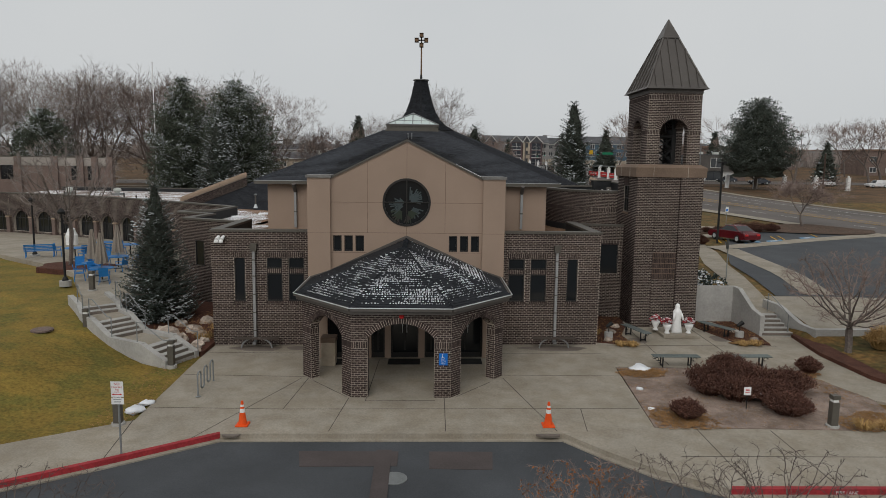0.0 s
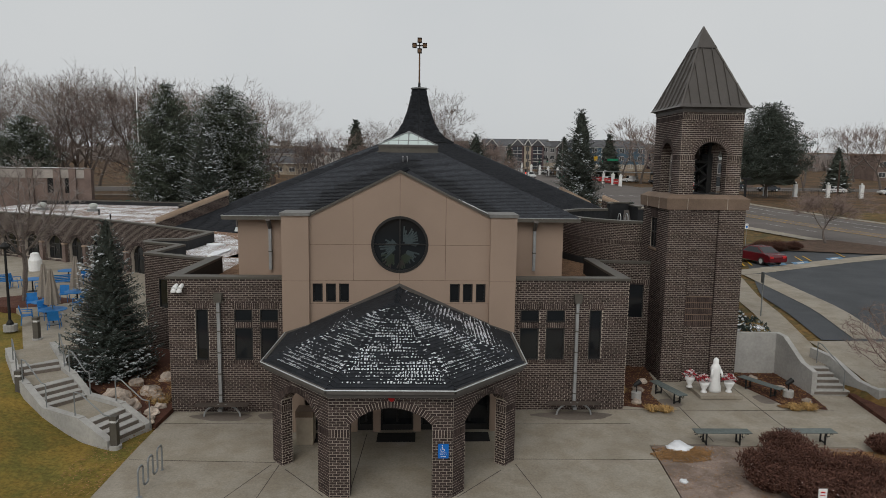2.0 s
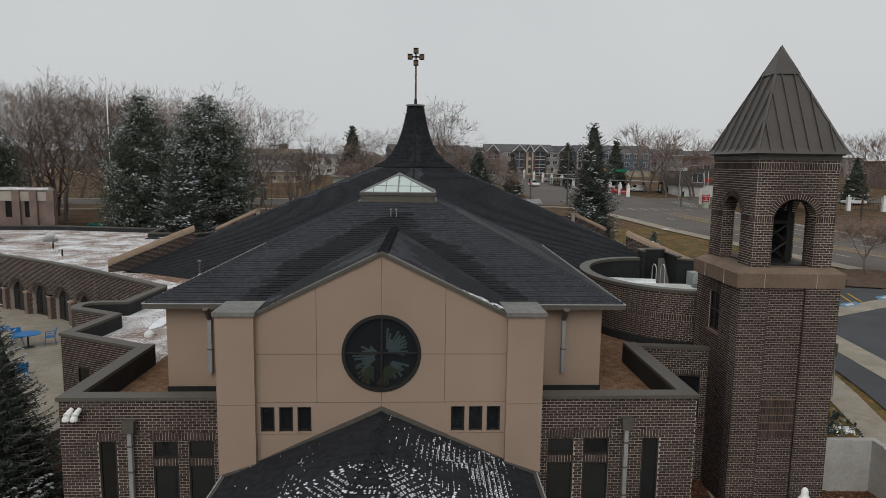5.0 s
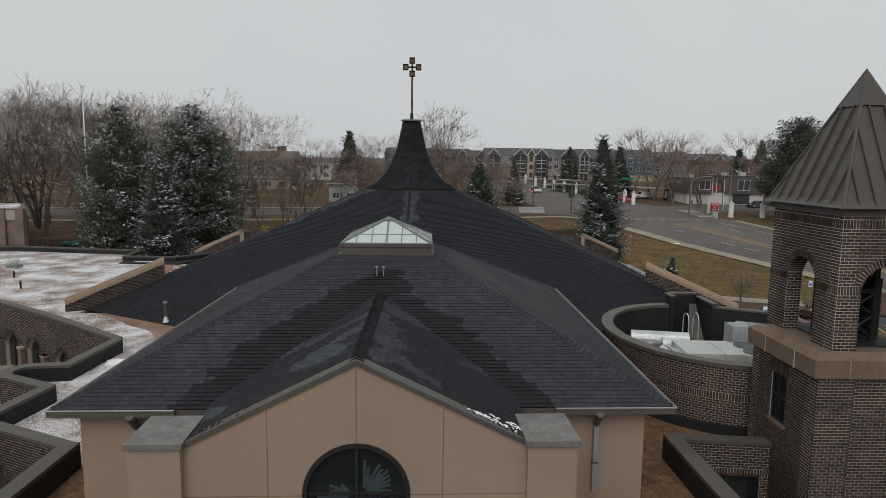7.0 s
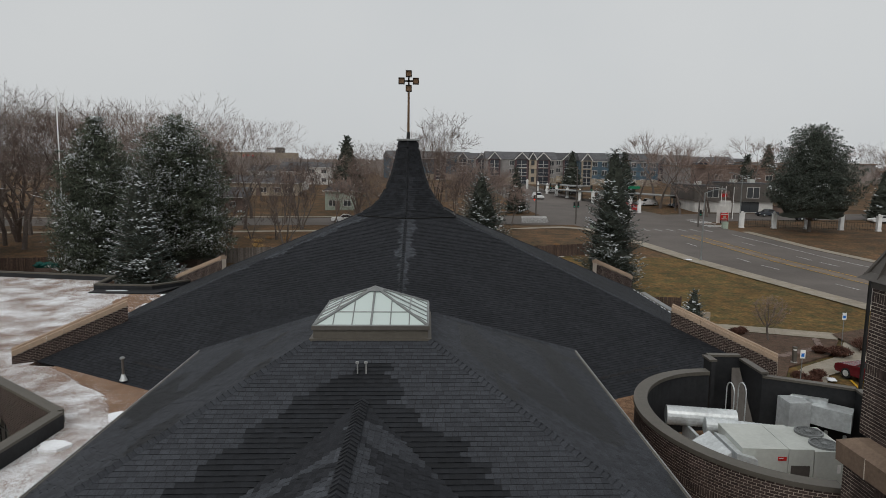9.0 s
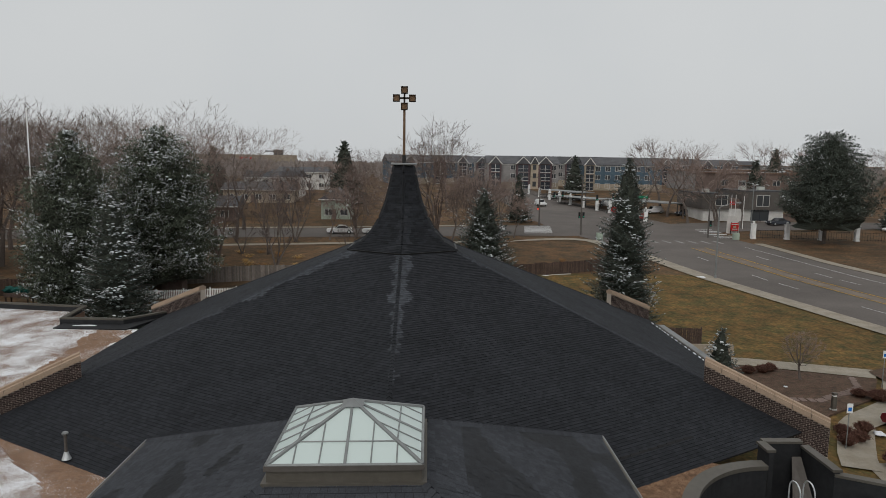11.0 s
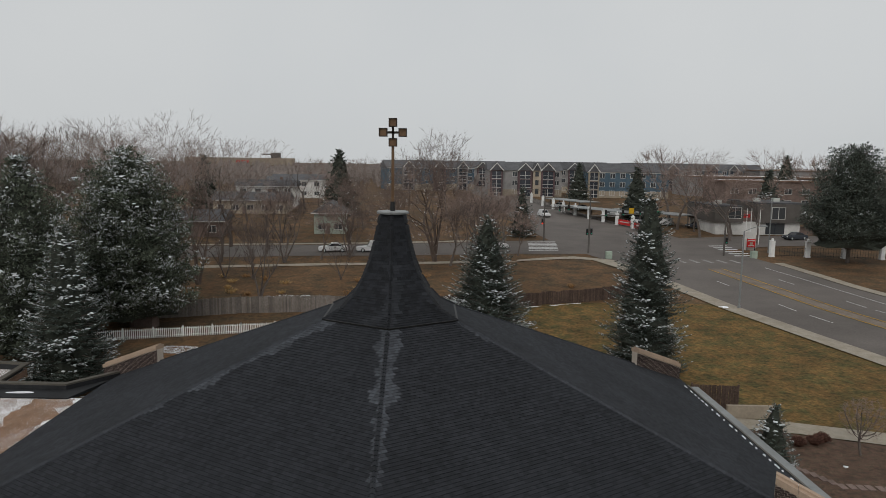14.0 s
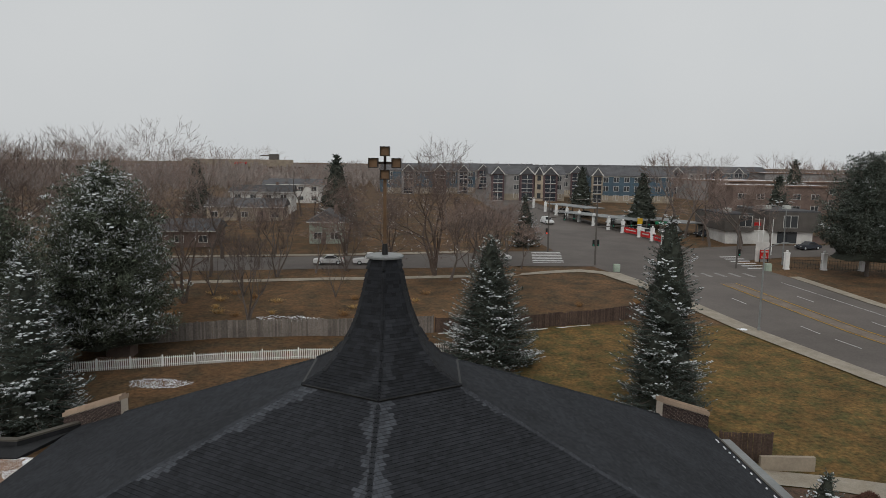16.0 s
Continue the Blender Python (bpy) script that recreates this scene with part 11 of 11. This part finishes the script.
for a, b, top in ((57.5, 63.2, 5.6), (66.0, 76.2, 6.2)):
    part("mansard", Geo().prism([(a, 162.4), (b, 162.4), (b, 176.5), (a, 176.5)], mz + 2.5, mz + top), M["fascia"], mn)
    part("roof", Geo().box(a + .2, b - .2, 162.6, 176.3, mz + top, mz + top + .25), M["roofgrey"], mn)
part("link", Geo().box(63.2, 66.0, 164.0, 176, mz - 1, mz + 4.6), M["rustbrick"], mn)
for x, z, w, h in ((61.5, 3.4, 2.4, 2.0), (70.2, 3.3, 2.6, 2.2)):
    far_window(mn, x, 162.4, mz + z, w, h, "siding_white", True)
far_window(mn, 70, 163, mz + .3, 3.6, 2.0, "cardark", True)
# flat black sheet stands for the shade in an entry, no recess is cut
part("entry_recess", Geo().box(63.4, 65.8, 163.9, 163.99, mz, mz + 2.6), M["black"], mn)
part("sign_panel", Geo().box(64.0, 65.3, 163.9, 163.99, mz + 3.4, mz + 4.1), M["red"], mn)
part("fence_screen", Geo().box(75.3, 78.5, 164, 164.2, mz - .2, mz + 1.6), M["rustbrick"], mn)
for x, top in ((60, 5.85), (68, 6.45), (72, 6.45)):
    part("roof_unit", Geo().box(x, x + 1.2, 168, 169.2, mz + top, mz + top + .7), M["hvac"], mn)
for i, (x, y, w) in enumerate(((110, 235, 40), (150, 200, 36), (96, 215, 26))):
    t = thing("brick_apartments", (x, y, land(x, y)), "long low brown brick apartment block", "building", "brick blocks")
    z = land(x, y)
    part("wall", Geo().box(x - w / 2, x + w / 2, y, y + 12, z - 1, z + 7.5), M["rustbrick"], t)
    part("roof", Geo().box(x - w / 2 - .4, x + w / 2 + .4, y - .4, y + 12.4, z + 7.5, z + 7.9), M["gravelsnow"], t)
    for j in range(int(w / 5)):
        for f in (0, 1):
            far_window(t, x - w / 2 + 2.5 + j * 5, y, z + 1.0 + f * 3.2, 2.0, 1.4, "siding_white", True)
stt = thing("store", (-110, 480, 9), "distant flat brown and tan store", "building")
part("wall", Geo().box(-160, -88, 480, 520, 5, 14.5), M["rustbrick"], stt)
part("parapet", Geo().box(-160, -88, 479, 481, 14.5, 19.3), M["siding_tan"], stt)
part("sign_panel", Geo().box(-126, -118, 478.5, 479, 16.2, 17.6), M["red"], stt)
part("roof_plant", Geo().box(-106, -100, 490, 494, 19.3, 23).box(-112, -106, 491, 492, 21.5, 22.3), M["fascia"], stt)
for x, y, w, h in ((104, 262, 26, 6), (180, 330, 60, 8), (-190, 420, 80, 7), (250, 300, 60, 7)):
    t = thing("far_building", (x, y, 8), "distant low flat-roofed building", "building", "far buildings")
    part("wall", Geo().box(x - w / 2, x + w / 2, y, y + 15, 5, 8 + h), M["siding_grey"], t)
    part("roof", Geo().box(x - w / 2 - .5, x + w / 2 + .5, y - .5, y + 15.5, 8 + h, 8.4 + h), M["gravelsnow"], t)

# far woods: a band of fine upright twigs over the land to the horizon
fw = Geo()
rn = random.Random(99)
for i in range(9000):
    d = rn.uniform(300, 900)
    a = rn.uniform(-48, 52)
    x, y = d * math.sin(radians(a)), d * math.cos(radians(a))
    z = land(x, y)
    cl_ = noise.noise(Vector((x * .012, y * .012, 3)))
    h_ = rn.uniform(3, 7) + 5 * max(0, cl_)
    r_ = rn.uniform(1.2, 3.0)
    k = len(fw.v)
    c = Vector((x + rn.uniform(-3, 3), y + rn.uniform(-3, 3), z))
    for q in range(5):
        b_ = rn.uniform(0, 6.28)
        e1 = c + Vector((math.cos(b_) * r_, math.sin(b_) * r_ * .5, h_ * rn.uniform(.55, 1.0)))
        s = Vector((rn.uniform(.25, .7), rn.uniform(-.2, .2), 0))
        fw.add([c - s * .2, c + s * .2, e1 + s, e1 + Vector((0, 0, 1.0)), e1 - s], [(0, 1, 2, 3, 4)])
single("far_woods", fw, M["twig"], "hazy distant band of bare trees", "woods", kind="stuff")

# ---- lettering on the kerb, and the pieces of the porch laid one by one ----
lt_ = thing("kerb_lettering", (10.2, 15.9, 0), "faded white fire lane lettering on the red kerb", "lettering")
text_part("FIRE LANE", .13, 10.9, 15.985, -.065, M["roadwhite"], lt_)


def unit_block(name, mat, corners, faces):
    me = bpy.data.meshes.new(name)
    me.from_pydata(corners, [], faces)
    me.materials.append(mat)
    me.update()
    return me


def lay(name, me, parent, o, ex, ey, ez):
    """One piece: the unit mesh stretched along three edge vectors from o."""
    ob = new(name, me)
    ob.parent = parent
    ob.matrix_basis = Matrix(((ex[0], ey[0], ez[0], o[0]), (ex[1], ey[1], ez[1], o[1]), (ex[2], ey[2], ez[2], o[2]), (0, 0, 0, 1)))
    return ob


cube_c = [(x, y, z) for z in (0, 1) for y in (0, 1) for x in (0, 1)]
cube_f = [(0, 2, 3, 1), (4, 5, 7, 6), (0, 1, 5, 4), (2, 6, 7, 3), (0, 4, 6, 2), (1, 3, 7, 5)]
brick_me = unit_block("brick", M["brick_obj"], cube_c, cube_f)
for w, o, u, n, L, holes in loose_bricks:
    tmp = Geo()
    brick_skin(tmp, o, u, n, L, -0.29, 2.95, holes, (1.62,))
    rest = Geo()
    for i in range(len(tmp.v) // 8):
        c = [Vector(q) for q in tmp.v[8 * i: 8 * i + 8]]
        if i < 300:
            lay("brick", brick_me, w, c[1], c[0] - c[1], c[4] - c[0], c[3] - c[0])
        else:
            rest.add(c, [(4, 5, 6, 7), (0, 1, 5, 4), (1, 2, 6, 5), (2, 3, 7, 6), (3, 0, 4, 7)])
    if rest.v:
        part("brickwork", rest, M["brick"], w, kind="stuff")
tab_me = unit_block("shingle", M["shingle_obj"], [(0, 0, 0), (1, 0, 0), (1, 1, 0), (0, 1, 0), (0, 0, 1), (1, 0, 1), (1, 1, .15), (0, 1, .15)], [(4, 5, 6, 7), (0, 1, 5, 4), (1, 2, 6, 5), (3, 0, 4, 7), (3, 2, 1, 0)])
for poly in loose_tabs:
    tmp = Geo()
    shingle(tmp, poly, width=0.18, expo=0.14, seed=71)
    for i in range(len(tmp.v) // 6):
        c = [Vector(q) for q in tmp.v[6 * i: 6 * i + 6]]
        ez = c[2] - c[0]
        ey = c[4] - c[3]
        ey -= ez * (ey.dot(ez) / ez.dot(ez))
        lay("shingle", tab_me, can, c[0], c[1] - c[0], ey, ez).matrix_parent_inverse = Matrix.Translation(-can.location)

# the forecourt falls towards the drive: its slabs follow the slope, and what stands on it stands that much lower
SHEARED = {"forecourt", "drive", "kerb_red_left", "kerb_plain", "kerb_red_right", "asphalt_patch", "asphalt_strip", "gravel_bed", "mulch_bed_statue", "mulch_bed_corner", "mulch_bed_right", "gravel_stones", "strewn_leaves", "leaf_drift", "leaf_litter", "bark_chips"}
LOWERED = {"shrub", "grass_clump", "snow_lump", "plain_bench", "statue_plinth", "white_statue", "flower_urn", "spot_light", "traffic_cone", "no_parking_sign", "bed_sign", "bollard_light", "bike_rack", "manhole", "kerb_lettering", "doormat", "litter_cabinet", "young_tree"}
for ob in [o for o in bpy.data.objects if o.parent is None]:
    kind_ = ob.name.split(".")[0]
    if kind_ in SHEARED:
        for piece in [ob] + [c for c in ob.children]:
            if piece.data is not None:
                for v in piece.data.vertices:
                    v.co.z += fall(v.co.y)
    elif kind_ in LOWERED:
        at = ob.matrix_basis.translation
        if at.length < 1e-6 and ob.data is not None:
            at = sum((v.co for v in ob.data.vertices), Vector()) / len(ob.data.vertices)
        if -11 < at.x < 17 and at.y < 33:
            ob.location.z += fall(at.y)
